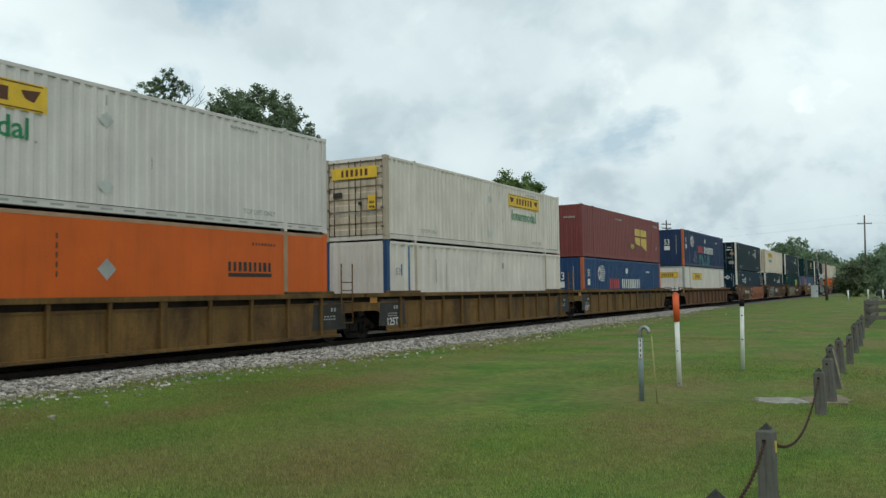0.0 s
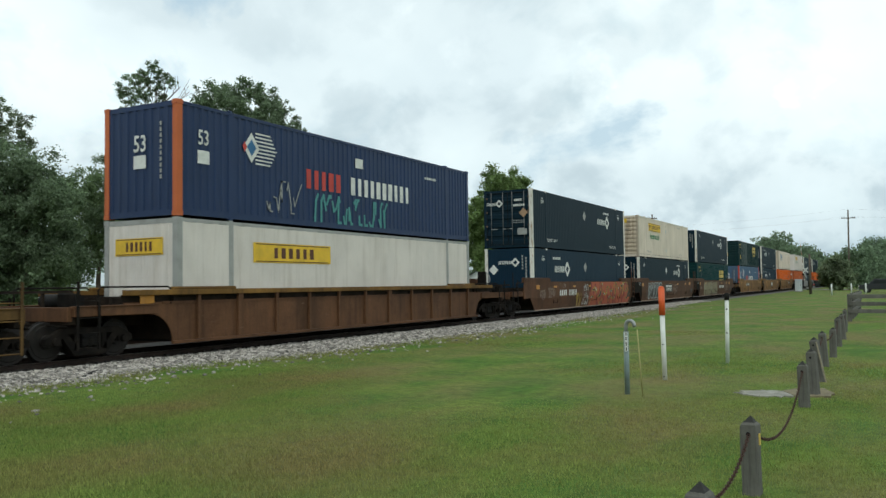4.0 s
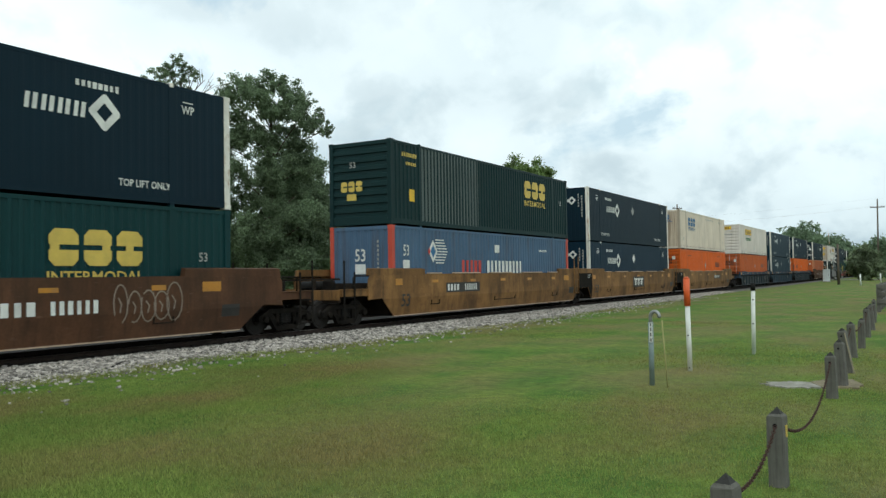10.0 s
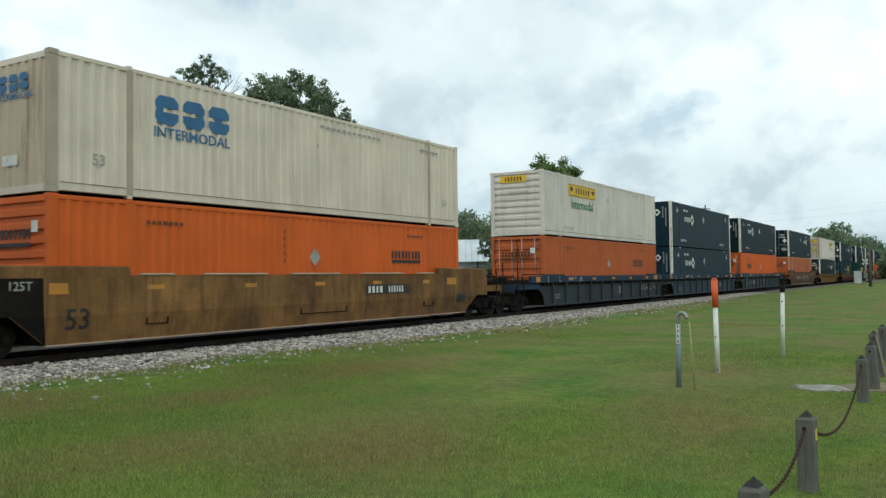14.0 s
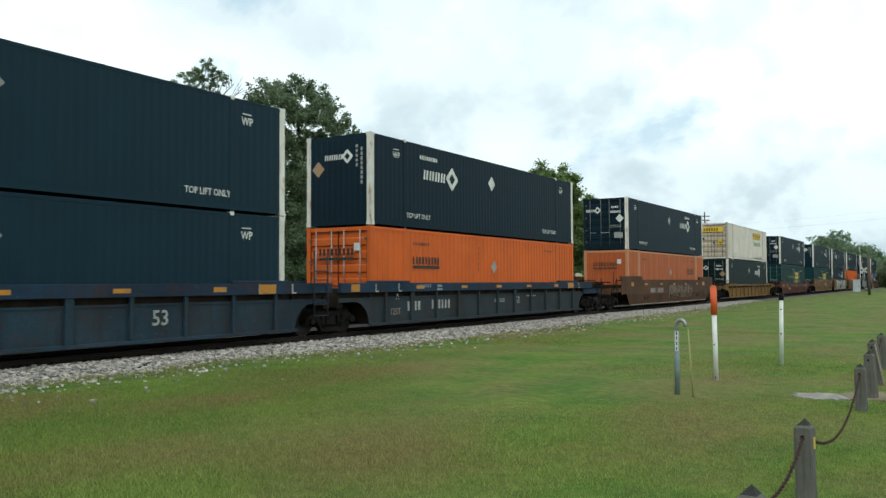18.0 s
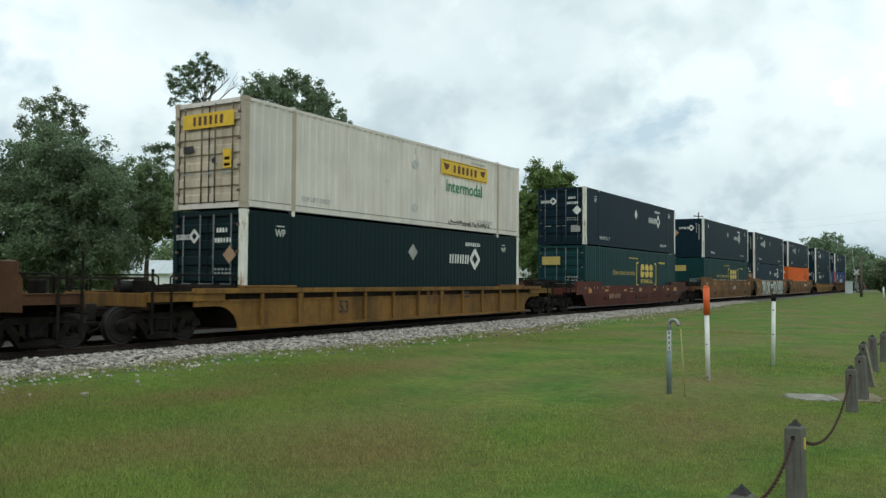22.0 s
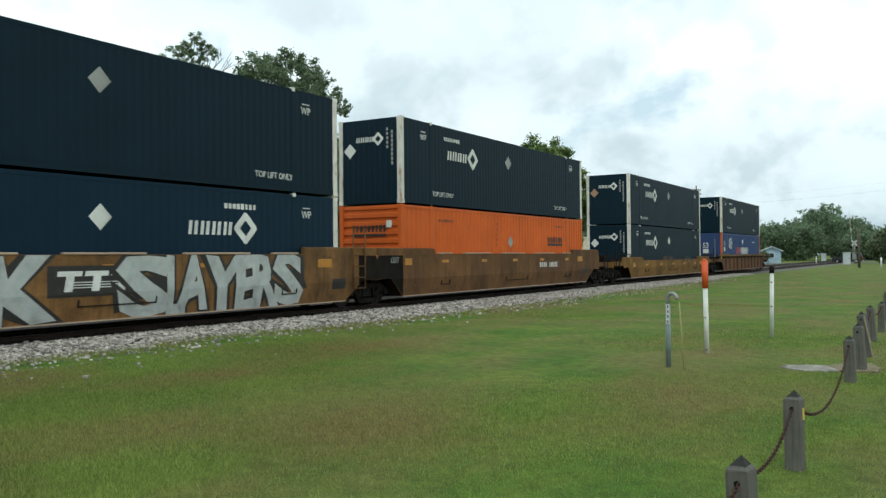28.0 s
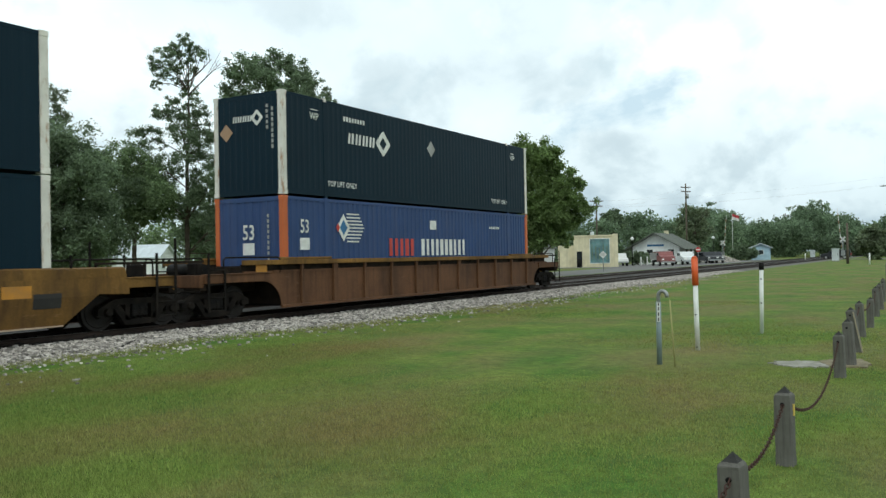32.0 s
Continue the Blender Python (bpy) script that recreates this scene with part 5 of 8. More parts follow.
            for yy in (0.9, LEN - 0.9):
                part("guide_block", shared(("gb", tm.name, sx, yy, top), lambda: mesh_of("guide_block", box(sx * (SIDE - 0.08) - 0.09, sx * (SIDE - 0.08) + 0.06, yy - 1.2, yy + 1.0, top - 0.005, top + 0.07, 0.02), tm)), tm, c)
    for y0, y1 in ((-0.1, 0.9), (LEN - 0.9, LEN + 0.1), (5.9, 6.3), (9.9, 10.3)):
        part("floor_beam", shared(("wf", y0), lambda: mesh_of("floor_beam", box(-1.40, 1.40, y0, y1, 0.44, 0.56), BLACK_STEEL)), BLACK_STEEL, c)
    for yy in (-0.19, LEN + 0.19):
        part("bulkhead", shared(("bh", yy), lambda: mesh_of("bulkhead", box(-1.42, 1.42, yy - 0.03, yy + 0.03, 0.5, 1.55), GRIME_SHADE)), GRIME_SHADE, c)
    for k, (e, gap) in enumerate(((end_n, gap_near), (end_f, gap_far))):
        s = -1 if k == 0 else 1
        base = 0.0 if k == 0 else LEN
        y0, y1 = sorted((base + s * 0.2, e))
        part("end_platform", shared(("ep", k, gap), lambda: mesh_of("end_platform", boxes((-1.30, 1.30, y0, y1, 1.18, 1.30), (-0.42, 0.42, y0, y1, 0.85, 1.18), (-1.38, 1.38, e - 0.10, e + 0.10, 0.98, 1.34), bevel=0.015), GRIME_SHADE)), GRIME_SHADE, c)
        for x in (-1.2, -0.5, 0.5, 1.2):
            part("brace", shared(("bra", k, x), lambda: mesh_of("brace", box(x - 0.05, x + 0.05, min(base + s * 0.25, base + s * 1.3), max(base + s * 0.25, base + s * 1.3), 1.30, 1.52), GRIME_SHADE)), GRIME_SHADE, c)
        if gap == "coupler":
            bogie(c, base + s * 2.35)
            part("coupler", shared(("cpl", k), lambda: mesh_of("coupler", boxes((-0.14, 0.14, min(e, e + s * 0.62), max(e, e + s * 0.62), 0.80, 1.05), (-0.2, 0.2, min(e + s * 0.4, e + s * 0.66), max(e + s * 0.4, e + s * 0.66), 0.72, 1.12), bevel=0.02), WHEEL_STEEL)), WHEEL_STEEL, c)
            # sills, ladders, handrails and the brake gear on the coupler end
            tall = k == 1 and paint_mat is CAR_BROWN and start < 100
            top_z = 2.25 if kind == "smooth" else 1.90
            sill_m = stripe or paint_mat
            ladder_m = paint_mat if k == 1 and paint_mat is CAR_OCHRE else FRAME_STEEL
            for sx in (1, -1):
                y0, y1 = sorted((base + s * 0.75, e))
                part("side_sill", shared(("ss", sill_m.name, k, sx), lambda: mesh_of("side_sill", boxes((sx * 1.42 - 0.06, sx * 1.42 + 0.06, y0, y1, 1.15, 1.37), (sx * 1.42 - 0.10, sx * 1.42 + 0.09, y0, y1, 1.355, 1.38), bevel=0.008), sill_m)), sill_m, c)

                def ladder(sx=sx):
                    ya, yb = e - s * 0.04, e - s * 0.58
                    bm = bmesh.new()
                    box(sx * 1.53 - 0.012, sx * 1.53 + 0.012, ya - 0.03, ya + 0.03, 0.44, top_z, bm=bm)
                    box(sx * 1.53 - 0.012, sx * 1.53 + 0.012, yb - 0.03, yb + 0.03, 0.44, top_z - 0.34, bm=bm)
                    for z in (0.48, 0.80, 1.12, 1.48):
                        tube((sx * 1.53, ya, z), (sx * 1.53, yb, z), 0.016, seg=6, bm=bm)
                    return mesh_of("ladder", bm, ladder_m)
                part("ladder", shared(("lad", ladder_m.name, k, top_z, sx), ladder), ladder_m, c)
                part("handrail", shared(("hr", k, sx), lambda: mesh_of("handrail", pipe([(sx * 1.44, e - s * 0.62, 1.37), (sx * 1.44, e - s * 0.62, 1.72), (sx * 1.44, e - s * 0.70, 1.78), (sx * 1.44, base + s * 0.42, 1.78), (sx * 1.44, base + s * 0.34, 1.72), (sx * 1.44, base + s * 0.34, 1.37)], 0.022, 7), FRAME_STEEL)), FRAME_STEEL, c)
            part("end_beam", shared(("eb", sill_m.name, k), lambda: mesh_of("end_beam", boxes((-1.40, 1.40, min(e, e + s * 0.13), max(e, e + s * 0.13), 1.05, 1.36), bevel=0.012), sill_m)), sill_m, c)
            part("uncoupling_lever", shared(("ul", k), lambda: mesh_of("uncoupling_lever", pipe([(1.45, e + s * 0.17, 0.95), (0.5, e + s * 0.17, 0.98), (0.12, e + s * 0.3, 0.98), (0.0, e + s * 0.42, 1.1)], 0.018, 6), FRAME_STEEL)), FRAME_STEEL, c)
            part("air_hose", shared(("ah", k), lambda: mesh_of("air_hose", pipe([(0.38, e + s * 0.1, 0.95), (0.42, e + s * 0.3, 0.82), (0.40, e + s * 0.5, 0.55), (0.36, e + s * 0.72, 0.45)], 0.03, 6), BLACK_STEEL)), BLACK_STEEL, c)
            part("guard_rail", shared(("gr", k), lambda: mesh_of("guard_rail", boxes((-1.38, 1.38, e - 0.03, e + 0.03, 1.66, 1.72), (-1.38, -1.32, e - 0.03, e + 0.03, 1.3, 1.66), (0.4, 0.46, e - 0.03, e + 0.03, 1.3, 1.66)), GRIME_SHADE)), GRIME_SHADE, c)
            part("brake_stand", shared(("bs", k, tall), lambda: mesh_of("brake_stand", boxes((0.45, 0.80, e - s * 0.45 - 0.12, e - s * 0.45 + 0.12, 1.30, 2.30 if tall else 1.66), bevel=0.03), FRAME_STEEL)), FRAME_STEEL, c)
            if tall:
                def hand_wheel():
                    bm = pipe([(0.62 + 0.27 * math.cos(a * math.pi / 10), e - 0.18, 1.98 + 0.27 * math.sin(a * math.pi / 10)) for a in range(21)], 0.022, 6)
                    for a in range(5):
                        tube((0.62, e - 0.2, 1.98), (0.62 + 0.27 * math.cos(a * 1.257), e - 0.18, 1.98 + 0.27 * math.sin(a * 1.257)), 0.014, seg=5, bm=bm)
                    return mesh_of("hand_brake_wheel", bm, GALV)
                part("hand_brake_wheel", shared(("hbw",), hand_wheel), GALV, c, "bare metal hand brake wheel")
            if k == 0:
                part("air_reservoir", shared(("res",), lambda: mesh_of("air_reservoir", tube((-0.75, e + 0.9, 1.48), (0.45, e + 0.9, 1.48), 0.16, seg=16), BLACK_STEEL)), BLACK_STEEL, c)
        elif k == 0:
            if kind == "smooth":
                part("black_end", shared(("be", top), lambda: tucked(side_mesh("black_end", [[(-1.71, 1.03), (-1.71, top - 0.2), (-1.6, top - 0.05), (-0.26, top - 0.05), (-0.22, 0.45), (-0.15, 0.45), (-0.94, 1.05)]], BLACK_END, SIDE + 0.002))), BLACK_END, c)
                part("load_text", shared(("lt", top), lambda: side_mesh("load_text", [word("125T", -0.72, top - 0.20, 0.17)], MARK_GREY, SIDE + 0.005)), MARK_GREY, c)

            def joint_ladder():
                bm = bmesh.new()
                for yy in (-3.0, -2.42):
                    tube((1.57, yy, 0.78), (1.57, yy, 2.62), 0.024, seg=6, bm=bm)
                for z in (0.80, 1.12, 1.46, 1.80, 2.05):
                    tube((1.57, -3.0, z), (1.57, -2.42, z), 0.018, seg=6, bm=bm)
                return mesh_of("ladder", bm, paint_mat)
            part("ladder", shared(("jl", paint_mat.name), joint_ladder), paint_mat, c)
            bogie(c, base - 1.70)
            part("articulated_joint", shared(("aj",), lambda: mesh_of("articulated_joint", tube((0, -1.70, 0.7), (0, -1.70, 1.36), 0.38, seg=16), WHEEL_STEEL)), WHEEL_STEEL, c)
        if gap == "joint" and k == 1 and kind == "smooth":
            part("black_end", shared(("bef", top), lambda: tucked(side_mesh("black_end", [[(LEN + 0.72, 0.885), (LEN + 0.94, 1.05), (LEN + 1.71, 1.03), (LEN + 1.71, top - 0.2), (LEN + 1.6, top - 0.05), (LEN + 0.72, top - 0.05)]], BLACK_END, SIDE + 0.002))), BLACK_END, c)
    # amber reflectors along the side
    z_r = top - 0.26 if kind == "smooth" else (top - 0.21 if not stripe else 1.56)
    x_r = SIDE + 0.004 if kind == "smooth" else (SIDE + 0.014 if stripe else SIDE - 0.06)
    for y, w, h in (((0.07 if kind == "smooth" else -1.08), 0.42, 0.22), (2.45, 0.48, 0.10), (5.4, 0.42, 0.10), (8.1, 0.45, 0.10), (10.8, 0.45, 0.10), (13.6, 0.42, 0.12), (LEN - 0.9, 0.62, 0.24)):
        if kind == "smooth" or stripe or y < 0.2:
            me = shared(("refl", x_r, y, w, z_r), lambda: side_mesh("reflector", [rect(y, z_r, w, h)], REFLECT, x_r))
            part("reflector", me, REFLECT, c, "amber reflector strip")
    if kind == "smooth" and top == 1.83 and paint_mat is not CAR_RUST:
        for ya, yb in ((2.05, 2.95), (3.9, 6.0), (6.95, 9.0), (10.1, 12.25), (13.1, 14.1)):
            part("edge_lip", shared(("lip", paint_mat.name, ya), lambda: mesh_of("edge_lip", box(SIDE - 0.10, SIDE + 0.03, ya, yb, top - 0.005, top + 0.045, 0.015), LIP)), LIP, c, "pale worn edge lip")
    if stripe:
        for y in (-0.05, 1.2, LEN - 1.2, LEN + 0.05):
            part("white_bracket", shared(("wb", y), lambda: side_mesh("white_bracket", [rect(y, 1.56, 0.05, 0.26), rect(y + 0.08, 1.45, 0.16, 0.04)], MARK_GREY, SIDE + 0.013)), MARK_GREY, c)
        part("load_text", shared(("lts",), lambda: side_mesh("load_text", [word("125T", 1.16, 0.80, 0.20)], SPRAY_GREY, SIDE - 0.084)), MARK_TAN, c)
        part("data_text", shared(("dts",), lambda: side_mesh("data_text", bars(2.7, 1.63, 0.9, 0.03, 7, 3) + bars(2.7, 1.57, 0.9, 0.03, 6, 4) + bars(3.7, 1.60, 0.34, 0.08, 4, 5) + bars(3.7, 1.49, 0.34, 0.08, 4, 6), MARK_GREY, SIDE + 0.013)), MARK_GREY, c)
    if kind == "ribbed" and not stripe:
        for k, (yy, gap) in enumerate(((0.1, gap_near), (LEN - 0.1, gap_far))):
            if gap == "joint":
                part("data_panel", shared(("dp", k), lambda: side_mesh("data_panel", [[(yy - 0.85, 0.62), (yy + 0.85, 0.62), (yy + 0.75, 1.5), (yy - 0.75, 1.5)]], MARK_BLACK, SIDE - 0.084)), MARK_BLACK, c, "black data panel")
                part("data_text", shared(("dt", k), lambda: side_mesh("data_text", bars(yy + 0.2, 1.22, 0.3, 0.12, 2, 3) + bars(yy, 1.02, 0.6, 0.04, 4, 4) + bars(yy, 0.94, 0.6, 0.04, 5, 5), MARK_GREY, SIDE - 0.08)), MARK_GREY, c)
    for tag, shapes, m_mat, dx in marks:
        me = side_mesh(tag, shapes, m_mat, (SIDE if kind == "smooth" else SIDE - 0.086) + 0.003 + dx)
        part(tag, tucked(me) if kind == "smooth" else me, m_mat, c)
    if kind == "smooth":
        part("data_box", tucked(side_mesh("data_box", [rect(LEN - 0.25, CREASE - 0.06, 0.62, 0.30)], MARK_BLACK, SIDE + 0.006)), MARK_BLACK, c, "small black stencilled panel")
        for y in (2.5, 8.3, LEN - 2.4):
            w = 0.30 if y != 8.3 else 1.0
            part("jacking_pad", shared(("jp", paint_mat.name, y), lambda: tucked(mesh_of("jacking_pad", boxes((SIDE - 0.01, SIDE + 0.025, y - w, y + w, 0.74, 0.77), (SIDE - 0.01, SIDE + 0.025, y - w, y - w + 0.03, 0.74, 0.90), (SIDE - 0.01, SIDE + 0.025, y + w - 0.03, y + w, 0.74, 0.90)), GRIME_SHADE))), GRIME_SHADE, c)
    c["y_near"], c["level"] = start, -1
    return c


# ---- the train: where each unit's near container end stands at the start ----
STARTS = [4.38, 23.87, 43.46, 66.93, 90.07, 109.64, 129.40, 153.10, 172.34, 191.90, 215.40, 234.94, 254.99, 278.91, 302.85, 326.58, 350.42, 369.63, 389.17, 412.66, 435.87]
TRAIN_RUN = [(0.0, 0.0), (3.0, 39.12), (6.0, 77.5), (9.0, 116.64), (11.0, 142.49), (13.0, 168.75), (16.5, 214.25), (19.0, 247.3),
             (20.5, 267.16), (23.0, 300.51), (24.5, 320.44), (28.0, 366.07), (30.0, 392.23), (32.0, 418.15)]
JOINED = {0: "start", 1: "mid", 2: "end", 4: "start", 5: "mid", 6: "end", 7: "start", 8: "mid", 9: "end", 10: "start", 11: "mid", 12: "end", 16: "start", 17: "mid", 18: "end"}


def letter_slabs(y, z, w, h):
    """Three slanted white slabs with speed lines between them."""
    out = []
    for i in range(3):
        c = y - w / 3 + i * w / 3
        out += [[(c - w * 0.15, z + h / 2), (c + w * 0.15, z + h / 2), (c + w * 0.14, z + h * 0.25), (c - w * 0.16, z + h * 0.25)], [(c - w * 0.05, z + h * 0.25), (c + w * 0.05, z + h * 0.25), (c + w * 0.02, z - h / 2), (c - w * 0.08, z - h / 2)]]
    for k in (-0.05, -0.18, -0.31):
        out.append(rect(y, z + h * k, w * 0.8, h * 0.05))
    return out


def name_board(y, z):
    return [("name_board", [rect(y, z, 2.3, 0.64)], MARK_BLACK, 0.002), ("board_block", letter_slabs(y, z, 1.9, 0.42), MARK_WHITE, 0.005)]


def size53(y, z):
    return [("size_mark", [word("53", y - 0.15, z, 0.42)], MARK_BLACK, 0.003)]


SPAN_A = [(8.35, 9.6), (9.6, 10.1), (9.95, 10.85), (10.75, 11.9), (11.8, 12.5), (12.4, 13.25), (13.2, 14.2)]
SPAN_B = [(2.2, 3.4), (3.25, 4.3), (4.4, 5.35), (5.45, 6.75)]
hp_d, hp_l, hp_p = horned(11.9, 1.13, 7.6, 1.28, 22, 15)
ba_o, ba_f, ba_s = bubbles(3.5, 1.08, 3.6, 1.36, 4, 17)
bb_o, bb_f, bb_s = bubbles(6.95, 1.12, 3.0, 1.28, 5, 19)
kg_o, kg_f, kg_h, kg_s = bubble_letters(3.45, 1.14, 4.0, 1.26, 5, 23, 0.5)
CARS = {
    0: ("ribbed", CAR_OCHRE, "weathered ochre well car with upright ribs", [("size_mark", [word("53", LEN - 1.75, 0.78, 0.34)], MARK_BROWN, 0.004)], None),
    1: ("ribbed", CAR_OCHRE, "weathered ochre ribbed well car", [("load_text", [word("125T", 0.12, 0.75, 0.25)], MARK_WHITE, 0.004), ("size_mark", [word("53", LEN - 1.75, 0.78, 0.34)], MARK_BROWN, 0.004)], None),
    2: ("ribbed", CAR_OCHRE, "weathered ochre ribbed well car with faded number panel", [("number_panel", [rect(11.8, 1.25, 1.3, 0.3)], MARK_BLACK, 0.0), ("load_text", [word("125T", 0.12, 0.75, 0.25)], MARK_WHITE, 0.004)], None),
    3: ("ribbed", CAR_BROWN, "dark brown ribbed well car", [], None),
    4: ("smooth", CAR_RUST, "rusty brown well car with orange and white graffiti", [("reporting_mark", block_marks(3.6, 1.25, 1.15, 0.3, 4, 51, 0.2, 0.24) + digit_bars(5.1, 1.25, 0.30, 6), MARK_WHITE, 0.004),
        ("orange_graffiti", [[(7.95, 0.47), (9.6, 0.47), (9.5, 1.79), (8.3, 1.79), (8.1, 1.3), (7.7, 0.9)], [(9.6, 0.47), (13.0, 0.47), (13.0, 1.79), (9.5, 1.79)], [(13.0, 0.47), (16.0, 0.47), (16.25, 0.8), (15.7, 1.2), (15.9, 1.55), (15.5, 1.79), (13.0, 1.79)]], SPRAY_ORANGE, 0.002),
        ("red_stroke", scrawl(11.8, 1.12, 7.4, 1.15, 61, 12, 0.16), SPRAY_RED, 0.004), ("dark_stroke", hp_d, MARK_BLACK, 0.006), ("yellow_highlight", hp_l + scrawl(6.0, 0.85, 0.8, 0.7, 5, 6, 0.05), SPRAY_OLIVE, 0.008), ("white_spot", hp_p, SPRAY_WHITE, 0.010), ("dark_cloud", [[(6.75, 0.55), (7.9, 0.5), (8.0, 1.1), (7.75, 1.70), (6.95, 1.72), (6.7, 1.2)]], MARK_BROWN, 0.002),
        ("white_graffiti", scrawl(7.35, 1.48, 0.85, 0.34, 6, 5, 0.06) + scrawl(7.4, 1.08, 0.7, 0.28, 7, 4, 0.06) + scrawl(7.2, 0.72, 1.1, 0.30, 8, 6, 0.06), SPRAY_WHITE, 0.009), ("faded_tag", loops(0.7, 1.2, 0.7, 0.5, 3, 9, 0.035) + loops(1.9, 1.3, 1.0, 0.5, 4, 8, 0.035) + scrawl(3.6, 1.62, 1.0, 0.2, 10, 4, 0.03), SPRAY_GREY, 0.003)], None),
    5: ("smooth", CAR_RUST, "rusty brown well car with a silver graffiti piece", name_board(7.7, 1.27) + size53(1.25, 0.98) + [
        ("white_outline", kg_o, SPRAY_SILVER, 0.002), ("dark_graffiti", kg_f, MARK_BLACK, 0.004), ("silver_graffiti", kg_h + kg_s, SPRAY_SILVER, 0.006), ("faded_tag", loops(9.6, 1.2, 2.0, 0.75, 5, 12, 0.035), SPRAY_GREY, 0.003)], None),
    6: ("smooth", CAR_RUST, "rusty brown well car with cream bubble graffiti", [("reporting_mark", block_marks(10.0, 1.2, 1.1, 0.28, 4, 51, 0.2, 0.24) + digit_bars(11.4, 1.2, 0.28, 6), MARK_WHITE, 0.004),
        ("dark_outline", ba_o + bb_o, MARK_BLACK, 0.002), ("cream_graffiti", ba_f + bb_f, SPRAY_CREAM, 0.004), ("dark_stroke", ba_s + bb_s, MARK_BLACK, 0.006), ("pale_tag", scrawl(1.9, 1.3, 0.4, 0.4, 31, 2, 0.04) + scrawl(5.3, 1.25, 0.5, 1.1, 32, 4, 0.03) + scrawl(8.9, 1.4, 0.5, 0.4, 33, 3, 0.03), MARK_GREY, 0.007), ("faded_tag", loops(13.3, 1.2, 1.9, 0.95, 5, 13, 0.035) + scrawl(0.5, 1.3, 1.0, 0.4, 14, 3, 0.03), SPRAY_GREY, 0.003)], None),
    7: ("smooth", CAR_TAN, "tan well car with number board and size mark", size53(0.65, 0.95) + [("number_board", [rect(4.6, 1.32, 2.7, 0.36)], MARK_BLACK, 0.002), ("board_number", block_marks(3.8, 1.32, 0.95, 0.24, 4, 51, 0.2, 0.24) + digit_bars(5.2, 1.32, 0.24, 6), MARK_WHITE, 0.005)], None),
    8: ("smooth", CAR_TAN, "tan well car with a black name board", name_board(8.15, 1.22) + size53(0.65, 0.95), None),
    9: ("smooth", CAR_TAN, "tan well car with size mark and number board", size53(0.65, 0.95) + [("number_board", [rect(11.4, 1.36, 2.4, 0.30)], MARK_BLACK, 0.002), ("board_number", digit_bars(11.8, 1.36, 0.20, 6) + block_marks(10.7, 1.36, 0.8, 0.2, 4, 51, 0.2, 0.24), MARK_WHITE, 0.005)], None),
    10: ("ribbed", CAR_BLUE, "dark blue-grey ribbed well car with a blue stripe", [("size_mark", [word("53", 9.4, 0.95, 0.34)], MARK_GREY, 0.0), ("white_tag", scrawl(14.2, 1.1, 3.0, 0.45, 21, 6, 0.05), SPRAY_GREY, 0.003)], CAR_STRIPE),
    11: ("ribbed", CAR_TEAL, "dark blue-grey ribbed well car with size mark", [("size_mark", [word("53", 11.9, 0.95, 0.34)], MARK_GREY, 0.0)], CAR_STRIPE),
    12: ("ribbed", CAR_BLUE, "dark blue-grey ribbed well car with white number", [("reporting_mark", block_marks(2.2, 0.95, 0.85, 0.30, 4, 51, 0.2, 0.24) + digit_bars(3.9, 0.97, 0.30) + [word("A", 1.25, 1.28, 0.2), word("53", 9.9, 1.0, 0.26)], MARK_GREY, 0.004),
        ("data_text", bars(11.2, 1.15, 0.9, 0.05, 6, 3) + bars(8.3, 1.05, 0.9, 0.05, 6, 3) + bars(8.3, 0.97, 0.9, 0.05, 6, 4), MARK_GREY, 0.0)], CAR_STRIPE),
    13: ("smooth", CAR_RUST, "rusty brown well car with scratchy white graffiti", [("number_board", [rect(4.5, 1.2, 2.8, 0.36)], MARK_BROWN, 0.002), ("board_number", block_marks(3.7, 1.2, 0.95, 0.24, 4, 51, 0.2, 0.24) + digit_bars(5.15, 1.2, 0.24, 6), MARK_GREY, 0.005),
        ("white_tag", scrawl(9.6, 1.1, 5.2, 0.75, 22, 22, 0.05) + loops(9.6, 1.05, 5.0, 0.7, 9, 23, 0.03), SPRAY_GREY, 0.004), ("dark_outline", scrawl(9.7, 1.1, 5.0, 0.7, 24, 16, 0.06), MARK_BROWN, 0.003), ("size_mark", [word("53", 1.2, 0.9, 0.42)], MARK_BLACK, 0.003)], None),
    14: ("ribbed", CAR_YELLOW, "yellow ribbed well car with weathered paint", [("size_mark", [word("53", 4.05, 0.9, 0.36)], MARK_BLACK, 0.0), ("number_board", [rect(11.4, 1.18, 0.5, 0.22)], MARK_BLACK, 0.0), ("worn_mark", block_marks(9.2, 1.1, 1.3, 0.5, 3, 55, 0.12, 0.34), CAR_MUD, 0.0)], None),
    15: ("smooth", CAR_MAROON, "maroon well car with faded white stencils", [("reporting_mark", block_marks(3.2, 0.91, 0.75, 0.24, 4, 53, 0.2) + digit_bars(4.15, 0.91, 0.22, 6), MARK_TAN, 0.004),
        ("stencil", [rect(y, 1.35, 0.10, 0.10) for y in (-0.54, -0.07, 0.65, 1.1, 1.88, 11.2, 12.6, 13.4)] + [rect(y, z, 0.5, 0.05) for y in (6.45, 8.0) for z in (1.14, 1.3)] + [rect(2.6, 1.4, 0.5, 0.03)], MARK_TAN, 0.003)], None),
    16: ("smooth", CAR_MUD, "mud-brown well car with small white number", [("number_board", [rect(8.9, 1.22, 1.9, 0.3)], MARK_BROWN, 0.002), ("board_number", digit_bars(9.3, 1.22, 0.24, 4), MARK_WHITE, 0.005)], None),
